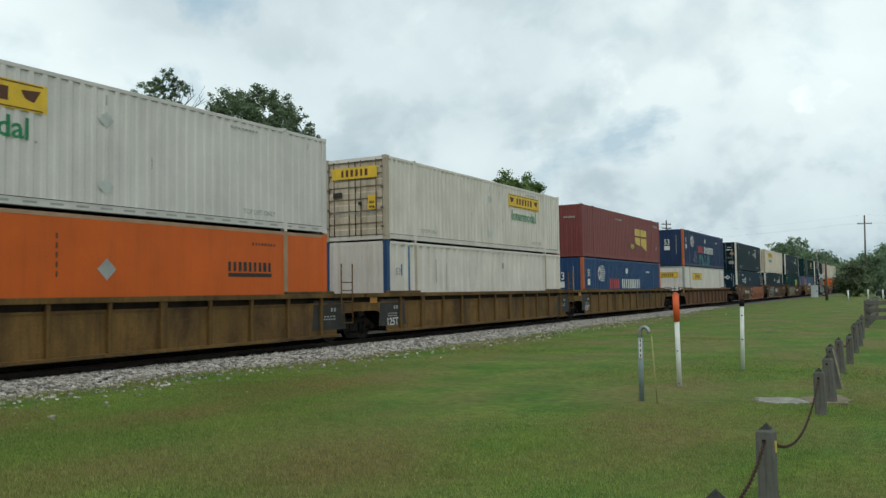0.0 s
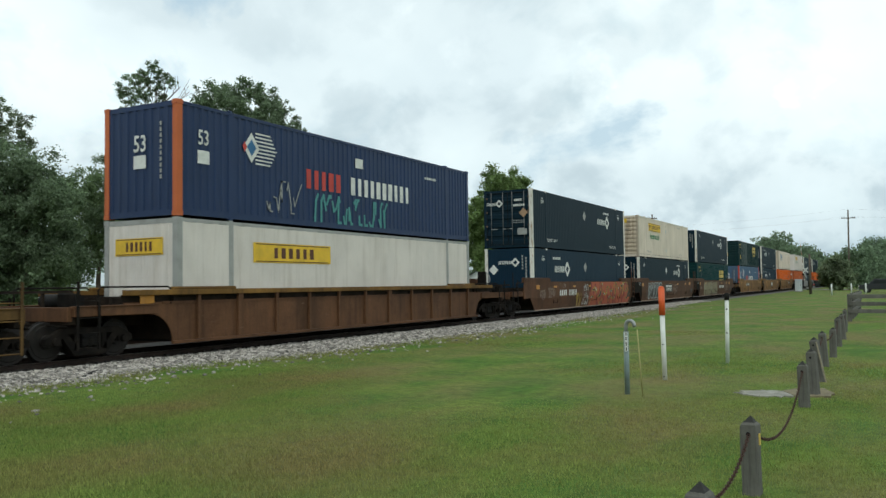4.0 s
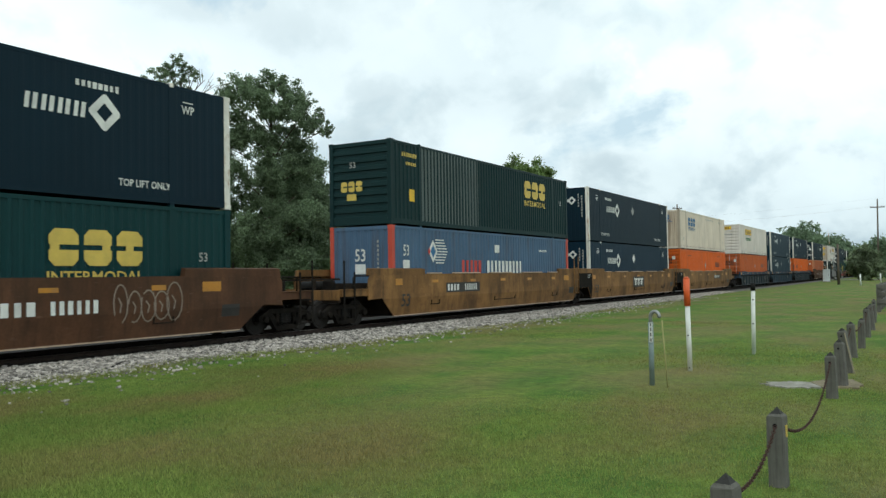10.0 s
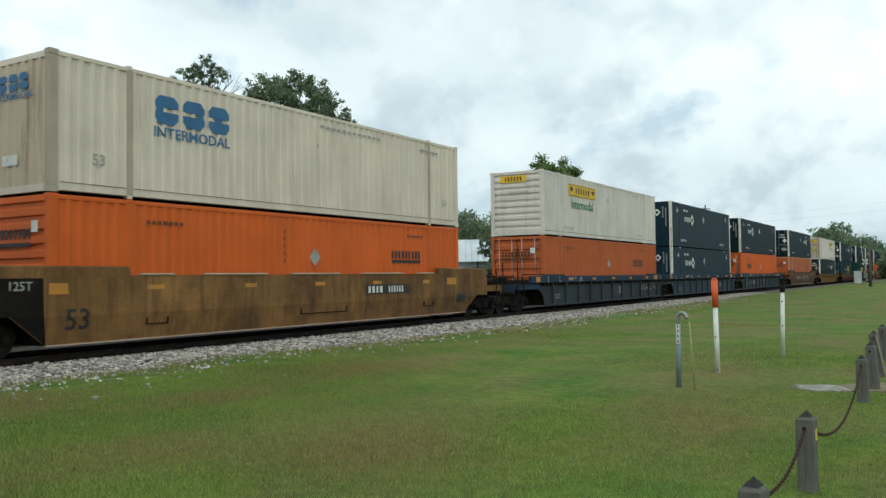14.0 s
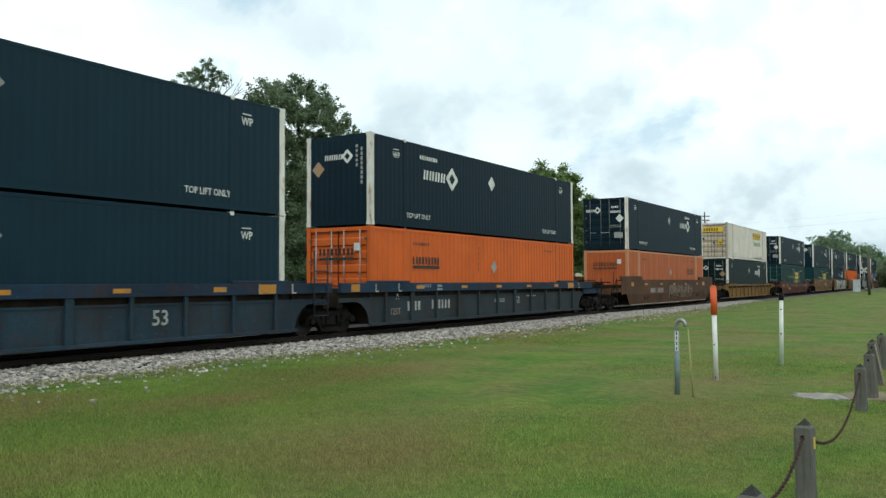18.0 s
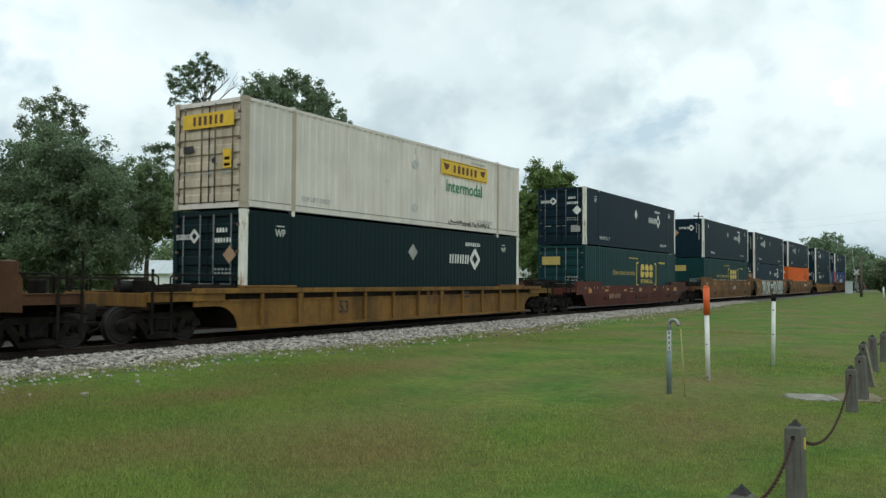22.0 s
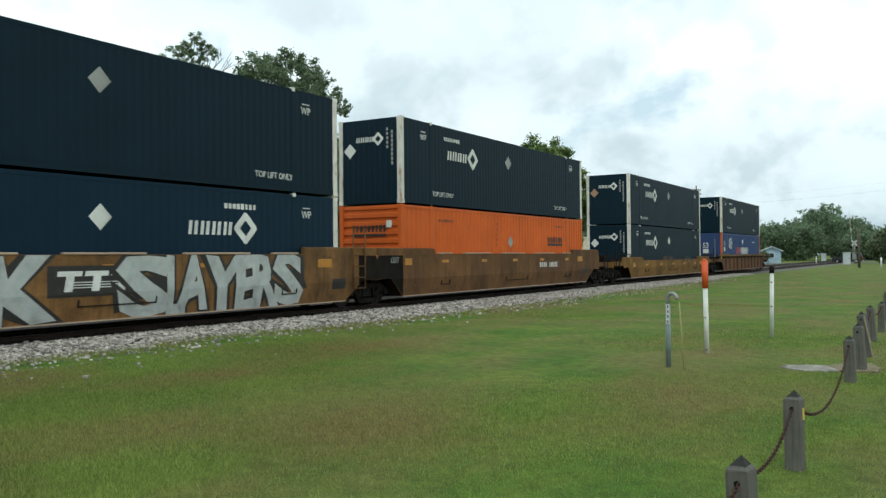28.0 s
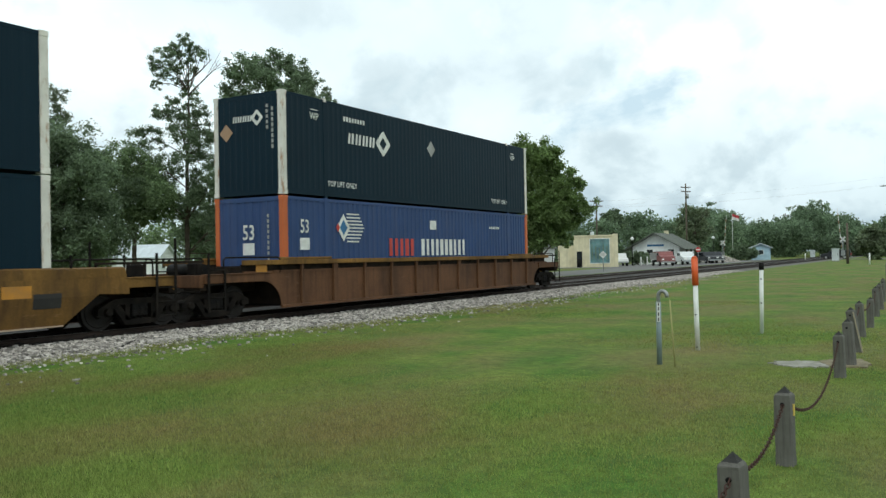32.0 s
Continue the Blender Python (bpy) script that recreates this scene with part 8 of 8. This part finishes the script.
# long pale metal building
mb = thing("metal_building", "long pale metal building with ribbed roof and awnings", "building", m=pose(*at(26.4, 84), 0, 0, 0, 30.5 + 180))
part("wall", boxes((0, 13.5, -11, 0, -0.05, 3.3)), METAL_WALL, mb)
bm = bmesh.new()
v = [bm.verts.new(p) for p in ((-0.4, 0.5, 3.25), (13.9, 0.5, 3.25), (13.9, -5.5, 5.7), (-0.4, -5.5, 5.7), (-0.4, -11.5, 3.25), (13.9, -11.5, 3.25))]
for f in ((0, 1, 2, 3), (3, 2, 5, 4), (0, 3, 4), (1, 5, 2), (0, 4, 5, 1)):
    bm.faces.new([v[i] for i in f])
bmesh.ops.recalc_face_normals(bm, faces=bm.faces)
part("roof", bm, METAL_ROOF, mb)
for k in range(24):
    part("roof_rib", tube((-0.2 + k * 0.6, 0.5, 3.28), (-0.2 + k * 0.6, -5.5, 5.73), 0.03, seg=4), METAL_ROOF, mb)
part("awning", boxes((1.0, 5.5, 0.0, 0.9, 2.55, 2.65)), BLACK_STEEL, mb)
for xx, ww in ((2.0, 2.4), (5.2, 1.2), (8.2, 2.6), (11.6, 1.1)):
    d = part("door", boxes((xx - ww / 2, xx + ww / 2, 0.0, 0.05, 0, 2.3)), WHITE_WALL, mb)
    part("pane", boxes((xx - ww / 2 + 0.15, xx + ww / 2 - 0.15, 0.04, 0.06, 1.0, 2.1)), DARK_GLASS, d)
for k in range(4):
    part("wall_batten", boxes((0.5 + k * 3.5, 0.6 + k * 3.5, 0.0, 0.06, 0, 3.25)), BLACK_STEEL, mb)
mb2 = thing("metal_shed", "low white metal shed behind the tracks", "building", m=pose(*at(33.6, 80), 0, 0, 0, 34 + 180))
part("wall", boxes((0, 7.6, -7, 0, -0.05, 5.3)), WHITE_WALL, mb2)
part("roof", boxes((-0.3, 7.9, -7.3, 0.3, 5.3, 5.5)), METAL_ROOF, mb2)
part("awning", boxes((0.5, 6.5, 0.0, 1.1, 3.0, 3.1)), METAL_ROOF, mb2)
for xx in (1.2, 4.4, 6.4):
    d = part("window", boxes((xx - 0.55, xx + 0.55, 0.0, 0.05, 1.0, 2.3)), METAL_WALL, mb2)
    part("pane", boxes((xx - 0.45, xx + 0.45, 0.045, 0.06, 1.1, 2.2)), DARK_GLASS, d)

# cream building with the mural
cb = thing("cream_building", "cream stucco building with a framed blue-green mural", "building", m=pose(-40.7, 104.25, 0, 0, 0, 19))
part("wall", boxes((-0.2, 4.9, 0, 9, -0.05, 4.05)), CREAM_WALL, cb)
part("annex_wall", boxes((-2.3, -0.22, 0.6, 8, -0.05, 2.9)), CREAM_WALL, cb)
part("pillar", boxes((4.85, 5.55, -0.15, 9, -0.05, 4.35)), CREAM_WALL, cb)
part("parapet", boxes((-0.3, 4.9, -0.12, 0.2, 4.05, 4.22)), CREAM_WALL, cb)
mu = part("mural", boxes((1.95, 4.45, -0.05, 0.0, 0.55, 3.70)), MURAL, cb, "faded painted mural of trees")
part("mural_frame", boxes((1.88, 1.95, -0.08, 0.0, 0.48, 3.77), (4.45, 4.52, -0.08, 0.0, 0.48, 3.77), (1.95, 4.45, -0.08, 0.0, 0.48, 0.55), (1.95, 4.45, -0.08, 0.0, 3.70, 3.77)), WHITE_WALL, mu)
for k in range(5):
    part("painted_tree", boxes((2.15 + k * 0.48, 2.25 + k * 0.48, -0.056, -0.052, 1.0 + 0.1 * (k % 2), 3.0 - 0.25 * (k % 3))), LEAF_DARK, mu)
d = part("door", boxes((0.2, 0.9, -0.04, 0.0, 0, 2.1)), DARK_GLASS, cb)
part("roof_vent", tube((2.2, 3, 4.0), (2.2, 3, 4.75), 0.25, seg=12), METAL_WALL, cb)
bin1 = thing("rubbish_bin", "dark rubbish bin beside the cream building", "bin", m=pose(-39.9, 103.65, 0))
part("body", tube((0, 0, 0), (0, 0, 1.0), 0.3, 0.34, seg=14), BLACK_STEEL, bin1)
part("lid", tube((0, 0, 1.0), (0, 0, 1.12), 0.36, 0.2, seg=14), BLACK_STEEL, bin1)

shed = gable_house("blue_shed", "small light blue shed with a white roof", *at(9.5, 172), 3.4, 4.0, 2.4, 3.1, 12, BLUE_WALL, METAL_ROOF, 0.4, windows=[(0.0, 1.5, 0.8, 0.8)], category="shed")
far_house = gable_house("far_house", "pale far house behind the street tree", *at(25.2, 118), 6, 10, 2.8, 4.4, 10, WHITE_WALL, SHINGLE, 0.4, windows=[(1.2, 1.5, 1, 1.2), (-1.2, 1.5, 1, 1.2)])


def utility_pole(label, x, y, h, arms, rot=0.0, lamp=False, lean=0.0):
    p = thing("utility_pole", label, "utility pole", "utility poles", pose(x, y, 0, 0, lean, rot))
    part("pole", tube((0, 0, -0.2), (0, 0, h), 0.17, 0.11, seg=10), POLE_WOOD, p)
    for z in arms:
        a = part("crossarm", boxes((-1.1, 1.1, -0.06, 0.06, z - 0.07, z + 0.07)), POLE_WOOD, p)
        for xx in (-1.0, -0.6, 0.6, 1.0):
            part("insulator", tube((xx, 0, z + 0.07), (xx, 0, z + 0.25), 0.05, 0.03, seg=8), GALV, a)
    if lamp:
        part("street_light", pipe([(0, 0, h - 1.7), (0.6, 0, h - 1.45), (1.2, 0, h - 1.4)], 0.04, 6), GALV, p)
        part("transformer", tube((0.0, -0.35, h - 2.6), (0.0, -0.35, h - 1.8), 0.24, seg=12), GALV, p)
    return p


utility_pole("wooden utility pole with one crossarm beside the road", *at(2.3, 158), 13.6, (12.2,), 0, lean=0.8)
utility_pole("wooden utility pole with lamp and transformer", *at(14.05, 150), 13.6, (12.9, 12.2), 60, True)
utility_pole("utility pole behind the cream building", *at(19.86, 140), 11.0, (10.4, 9.6), 40)
utility_pole("short dark pole beside the crossing", *at(4.5, 112), 4.9, ())
utility_pole("distant wooden utility pole", *at(8.0, 260), 12.5, (11.8,))


def wire(a, b, sag):
    pts = [Vector(a).lerp(Vector(b), k / 12) - Vector((0, 0, sag * 4 * (k / 12) * (1 - k / 12))) for k in range(13)]
    ob = tagged(new("power_line", mesh_of("power_line", pipe(pts, 0.006, 4), GALV)), "thin dark overhead wire between poles", "cable", "overhead wires")
    return ob


px, py = at(2.3, 158)
for k, dz in ((-1.0, 0), (1.0, 0), (0.0, 1.3)):
    wire((px + k, py, 12.4 + dz), (px + k + 60, py + 3, 12.0 + dz), 1.0)
    wire((px + k, py, 12.4 + dz), (px + k - 70, py + 14, 12.4 + dz), 1.2)
qx, qy = at(14.05, 150)
rx, ry = at(19.86, 140)
wire((qx, qy, 12.9), (rx, ry, 10.6), 0.8)
wire((qx, qy, 12.2), (rx, ry, 9.8), 0.8)


def crossing_gate(x, y, flip):
    g = thing("crossing_gate", "raised railway crossing gate with signal mast", "crossing gate", "crossing gates", pose(x, y, 0, 0, 0, 0))
    part("mast", tube((0, 0, 0), (0, 0, 3.9), 0.07, seg=10), GALV, g)
    part("gate_box", boxes((-0.3, 0.3, -0.35, 0.1, 0.7, 1.6)), GALV, g)
    arm = part("gate_arm", tube((0.15 * flip, 0, 1.2), (0.75 * flip, 0, 8.8), 0.055, 0.03, seg=8), MARK_WHITE, g, "white and red striped gate arm")
    for k in range(5):
        a = 0.1 + k * 0.18
        p0, p1 = Vector((0.15 * flip, 0, 1.2)).lerp(Vector((0.75 * flip, 0, 8.8)), a), Vector((0.15 * flip, 0, 1.2)).lerp(Vector((0.75 * flip, 0, 8.8)), a + 0.08)
        part("red_band", tube(p0, p1, 0.058, seg=8), MARK_TAN, arm)
    for s in (-0.4, 0.4):
        part("signal_lamp", tube((s, -0.1, 2.7), (s, -0.3, 2.7), 0.17, seg=14), BLACK_STEEL, g)
    for r in (45, -45):
        bm = boxes((-0.6, 0.6, -0.16, -0.13, -0.11, 0.11))
        bmesh.ops.transform(bm, matrix=pose(0, 0, 3.5, 0, r, 0), verts=bm.verts)
        part("crossbuck", bm, MARK_WHITE, g, "white crossbuck board")
    return g


crossing_gate(*at(11.8, 172), 1)
crossing_gate(*at(4.75, 158), -1)
fp = thing("flagpole", "white flagpole with a red and white flag", "flagpole", m=pose(*at(11.2, 178), 0))
part("pole", tube((0, 0, 0), (0, 0, 9.5), 0.06, 0.035, seg=8), MARK_WHITE, fp)
vs = [(0.05 + 1.3 * i / 8, 0.16 * math.sin(i * 1.1), z - 0.5 * (i / 8) ** 1.3) for z in (9.3, 8.75, 8.2) for i in range(9)]
part("flag", raw_mesh("flag", vs, [(i + r * 9, i + 1 + r * 9, i + 10 + r * 9, i + 9 + r * 9) for r in range(2) for i in range(8)], FLAG_RED), FLAG_RED, fp, "red flag hanging in folds")
part("flag_band", raw_mesh("flag_band", [(x, y - 0.02, z) for x, y, z in vs[9:27]], [(i, i + 1, i + 10, i + 9) for i in range(8)], MARK_WHITE), MARK_WHITE, fp)

rub = loose_stones("gravel_heap", 6000, 0, 1, 0, 1, 0.085, STONE, "heap of grey gravel beside the tracks", 9)
me = rub.data
co = np.empty(len(me.vertices) * 3)
me.vertices.foreach_get("co", co)
co = co.reshape(-1, 8, 3)
mid = co.mean(1)
rg = np.random.default_rng(4)
ang, rad = rg.random(len(mid)) * 6.283, np.sqrt(rg.random(len(mid)))
co += (np.stack([-31.5 + np.cos(ang) * rad * 3.4, 147 + np.sin(ang) * rad * 4.0, 1.15 * (1 - rad ** 1.3) + 0.02], -1) - mid)[:, None, :]
me.vertices.foreach_set("co", co.ravel())
me.update()


def cabinet(label, x, y, w, h):
    c = thing("signal_cabinet", label, "cabinet", "signal cabinets", pose(x, y, 0))
    part("body", boxes((-w / 2, w / 2, -0.4, 0.4, 0.1, h), bevel=0.02), METAL_WALL, c)
    part("base", boxes((-w / 2 - 0.1, w / 2 + 0.1, -0.5, 0.5, -0.05, 0.1)), CONCRETE, c)
    part("roof", boxes((-w / 2 - 0.05, w / 2 + 0.05, -0.46, 0.46, h, h + 0.06)), METAL_WALL, c)
    d = part("door", boxes((-w / 2 + 0.08, w / 2 - 0.08, -0.42, -0.4, 0.25, h - 0.12)), METAL_WALL, c)
    part("handle", boxes((w / 2 - 0.2, w / 2 - 0.15, -0.45, -0.42, h * 0.5, h * 0.5 + 0.2)), BLACK_STEEL, d)
    return c


cabinet("pale metal signal cabinet beside the crossing", *at(5.18, 138), 0.95, 1.85)
cabinet("small pale signal cabinet beyond the tracks", *at(6.47, 200), 0.9, 1.75)


def bollard(x, y, h=1.25):
    b = thing("bollard", "white painted bollard at the lawn edge", "bollard", "bollards", pose(x, y, 0))
    part("post", tube((0, 0, -0.05), (0, 0, h - 0.06), 0.09, 0.085, seg=10), PLASTIC_WHITE, b)
    part("cap", tube((0, 0, h - 0.06), (0, 0, h), 0.085, 0.04, seg=10), PLASTIC_WHITE, b)


for az, dist in ((3.3, 105), (2.2, 120), (1.4, 118), (6.9, 158), (17.0, 121), (16.6, 122), (12.4, 160)):
    bollard(*at(az, dist))


def lamp_post(az, dist, h):
    p = thing("globe_lamp", "dark lamp post with a white globe", "street lamp", "globe lamps", pose(*at(az, dist), 0))
    part("pole", tube((0, 0, 0), (0, 0, h), 0.06, 0.045, seg=10), BLACK_STEEL, p)
    bm = bmesh.new()
    bmesh.ops.create_uvsphere(bm, u_segments=14, v_segments=8, radius=0.24)
    bmesh.ops.translate(bm, verts=bm.verts, vec=(0, 0, h + 0.2))
    part("globe", bm, GLOBE, p, "white glass globe")
    part("base", tube((0, 0, 0), (0, 0, 0.4), 0.13, 0.08, seg=10), BLACK_STEEL, p)


lamp_post(17.55, 121, 3.6)
lamp_post(12.4, 140, 3.8)


def sign(name, label, az, dist, z, size, sheet, mark, sides, bars_at):
    x, y = at(az, dist)
    s = thing(name, label, "sign", m=pose(x, y, 0, 0, 0, az))
    part("pole", tube((0, 0.04, 0), (0, 0.04, z + size * 0.4), 0.035, seg=8), GALV, s)
    a0 = math.pi / sides if sides != 4 else 0
    pts = [(size / 2 * math.cos(a0 + 2 * math.pi * k / sides), size / 2 * math.sin(a0 + 2 * math.pi * k / sides)) for k in range(sides)]
    bm = bmesh.new()
    f = [bm.verts.new((px_, -0.01, z + pz)) for px_, pz in pts]
    b = [bm.verts.new((px_, 0.0, z + pz)) for px_, pz in pts]
    bm.faces.new(f)
    bm.faces.new(b[::-1])
    for k in range(sides):
        bm.faces.new((f[(k + 1) % sides], f[k], b[k], b[(k + 1) % sides]))
    bmesh.ops.recalc_face_normals(bm, faces=bm.faces)
    p = part("plate", bm, sheet, s)
    part("symbol", end_mesh("symbol", [rect(u, z + v, w, h) for u, v, w, h in bars_at], mark, -0.014), mark, p)


sign("warning_sign", "yellow diamond warning sign on a post", 36.75, 62, 2.55, 1.25, SIGN_YELLOW, MARK_BLACK, 4, [(0, 0.08, 0.55, 0.12), (-0.02, -0.16, 0.12, 0.4), (0.2, -0.05, 0.1, 0.2)])
sign("stop_sign", "red stop sign on a post", 13.35, 128, 2.1, 0.75, SIGN_RED, MARK_WHITE, 8, [(0, 0, 0.6, 0.16)])
sign("notice_sign", "small white notice sign on a post", 19.48, 81, 1.65, 0.75, MARK_WHITE, MARK_GREY, 4, [(0, 0.08, 0.3, 0.05), (0, -0.05, 0.3, 0.05)])


def vehicle(name, label, x, y, rot, paint_mat, kind, cat):
    """A road vehicle, nose towards +X: body, cab, glass, wheels, lights."""
    v = thing(name, label, cat, m=pose(x, y, 0, 0, 0, rot))
    L, W = (5.6, 1.9) if kind != "suv" else (4.9, 1.85)
    if kind == "pickup":
        out = [(-2.8, 0.55), (-2.8, 1.12), (-0.75, 1.12), (-0.6, 1.82), (0.85, 1.84), (1.35, 1.2), (2.7, 1.08), (2.8, 0.8), (2.78, 0.45), (-2.7, 0.45)]
        glass = [(-0.5, 1.2), (-0.42, 1.74), (0.78, 1.75), (1.15, 1.22)]
    elif kind == "suv":
        out = [(-2.4, 0.5), (-2.42, 1.0), (-2.25, 1.72), (0.6, 1.76), (1.2, 1.16), (2.3, 1.0), (2.44, 0.7), (2.4, 0.42), (-2.35, 0.42)]
        glass = [(-2.1, 1.12), (-1.98, 1.62), (0.5, 1.66), (0.95, 1.14)]
    else:
        out = [(0.6, 0.6), (0.6, 1.9), (1.5, 1.9), (1.85, 1.35), (2.75, 1.25), (2.8, 0.5), (0.6, 0.5)]
        glass = [(0.75, 1.35), (0.75, 1.8), (1.4, 1.8), (1.65, 1.35)]

    def swept(o, w):
        bm = bmesh.new()
        a = [bm.verts.new((px_, -w / 2, pz)) for px_, pz in o]
        b = [bm.verts.new((px_, w / 2, pz)) for px_, pz in o]
        bm.faces.new(a)
        bm.faces.new(b[::-1])
        for i in range(len(o)):
            j = (i + 1) % len(o)
            bm.faces.new((a[j], a[i], b[i], b[j]))
        bmesh.ops.recalc_face_normals(bm, faces=bm.faces)
        bmesh.ops.bevel(bm, geom=bm.edges[:], offset=0.05, segments=1, affect="EDGES")
        return bm
    body = part("body", swept(out, W), paint_mat, v)
    part("side_window", swept(glass, W + 0.02), DARK_GLASS, v)
    if kind == "flatbed":
        part("chassis", boxes((-2.9, 0.7, -0.5, 0.5, 0.55, 0.8)), BLACK_STEEL, v)
        b = part("dump_body", boxes((-2.9, 0.4, -1.05, 1.05, 0.85, 1.05), (-2.9, 0.4, -1.05, -0.98, 1.05, 1.75), (-2.9, 0.4, 0.98, 1.05, 1.05, 1.75), (0.3, 0.4, -0.98, 0.98, 1.05, 2.0), (-2.9, -2.8, -0.98, 0.98, 1.05, 1.7)), CAR_SILVER, v, "dull silver dump body")
        part("load", boxes((-2.6, 0.1, -0.9, 0.9, 1.0, 1.9), bevel=0.2), CAR_BROWN, v, "brown load in the body")
    if kind == "pickup":
        part("bed", boxes((-2.7, -0.8, -0.8, 0.8, 1.125, 1.14)), BLACK_STEEL, v)
    for wx in (-L * 0.31, L * 0.31):
        for s in (-1, 1):
            w = part("wheel", tube((wx, s * (W / 2 - 0.22), 0.37), (wx, s * (W / 2 + 0.01), 0.37), 0.37, seg=18), TYRE, v)
            part("rim", tube((wx, s * (W / 2 + 0.01), 0.37), (wx, s * (W / 2 + 0.03), 0.37), 0.2, seg=14), CAR_SILVER, w)
    for s in (-1, 1):
        part("headlight", boxes((L / 2 - 0.12, L / 2 + 0.01, s * (W / 2 - 0.28) - 0.14, s * (W / 2 - 0.28) + 0.14, 0.78, 0.96)), GLOBE, v)
        part("tail_light", boxes((-L / 2 - 0.03, -L / 2 + 0.08, s * (W / 2 - 0.12) - 0.08, s * (W / 2 - 0.12) + 0.08, 0.8, 1.08)), SIGN_RED, v)
    part("bumper", boxes((L / 2 - 0.05, L / 2 + 0.08, -W / 2 + 0.1, W / 2 - 0.1, 0.42, 0.62)), GALV, v)
    part("bumper", boxes((-L / 2 - 0.1, -L / 2 + 0.03, -W / 2 + 0.1, W / 2 - 0.1, 0.42, 0.62)), GALV, v)
    return v


vehicle("pickup_truck", "white pickup truck parked before the depot", *at(14.2, 124), -60, CAR_WHITE, "pickup", "truck")
vehicle("dump_truck", "small red truck with a silver dump body", *at(15.6, 116), -60, CAR_RED, "flatbed", "truck")
vehicle("parked_car", "white car parked beside the cream building", *at(18.45, 119), -62, CAR_WHITE, "suv", "car")
vehicle("parked_car", "dark car parked beyond the white pickup", *at(12.75, 134), -58, CAR_DARK, "suv", "car")
vehicle("parked_car", "black car parked at the end of the yard", *at(12.35, 136), -62, CAR_DARK, "suv", "car")
vehicle("suv", "dark sport utility car on the far road", *at(5.15, 164), 178, CAR_DARK, "suv", "car")
vehicle("suv", "dark car parked beyond the lawn", *at(0.6, 120), 175, CAR_DARK, "suv", "car")

# bushes by the crossing and the hedge round the yard
tree_from("large round bush beside the crossing", 2.95, 150, blob(0, 2.7, 2.3, 2.3, 1.1, 20, 11), LEAF_DULL, 51, 12000, 0.2, 0.12)
tree_from("low dark bush before the depot", 17.2, 124, blob(0, 1.0, 1.5, 0.7, 0.6, 10, 12), LEAF_DARK, 52, 4000, 0.12, 0.08)
tree_from("tall dark bare-topped tree behind the depot", 13.6, 160, blob(0, 6.0, 2.6, 4.5, 1.2, 18, 13), LEAF_DULL, 53, 7000, 0.22, 0.25, 0.4, [((0, 0, 5), (3.0, 0, 9)), ((0, 0, 5), (-2.5, 0, 10))])
tree_from("dark pine behind the street", 18.9, 190, blob(0, 9.0, 2.6, 2.4, 1.3, 14, 14), LEAF_DARK, 54, 7000, 0.24, 0.25)
tree_from("low flowering bush beside the shed", 10.5, 168, blob(0, 1.2, 2.2, 0.9, 0.8, 10, 15), LEAF_DARK, 55, 4000, 0.18, 0.08)

# ---- rail fence at the end of the lawn ----
rf = thing("rail_fence", "weathered grey timber rail fence with three rails", "fence", m=pose(-1.55, 38.0, 0))
for xx in (0.0, 2.0, 4.0, 6.0):
    part("post", boxes((xx - 0.08, xx + 0.08, -0.08, 0.08, -0.05, 1.12), bevel=0.01), OLD_WOOD, rf)
    if xx < 6:
        for z in (1.02, 0.72, 0.42):
            part("rail", boxes((xx - 0.02, xx + 2.02, -0.13, -0.085, z - 0.08, z + 0.08), bevel=0.008), OLD_WOOD, rf)
for yy in (2.4, 4.8, 7.2, 9.6, 12.0):
    part("post", boxes((-0.08, 0.08, yy - 0.08, yy + 0.08, -0.05, 1.12), bevel=0.01), OLD_WOOD, rf)
    for z in (1.02, 0.72, 0.42):
        part("rail", boxes((0.085, 0.13, yy - 2.42, yy + 0.02, z - 0.08, z + 0.08), bevel=0.008), OLD_WOOD, rf)


# ---- what moves: every car and container of the train ----
def motions():
    for mover, start, z in MOVERS:
        walk(mover, [(t, pose(TRACK_X, start - run, z)) for t, run in TRAIN_RUN])


motions()
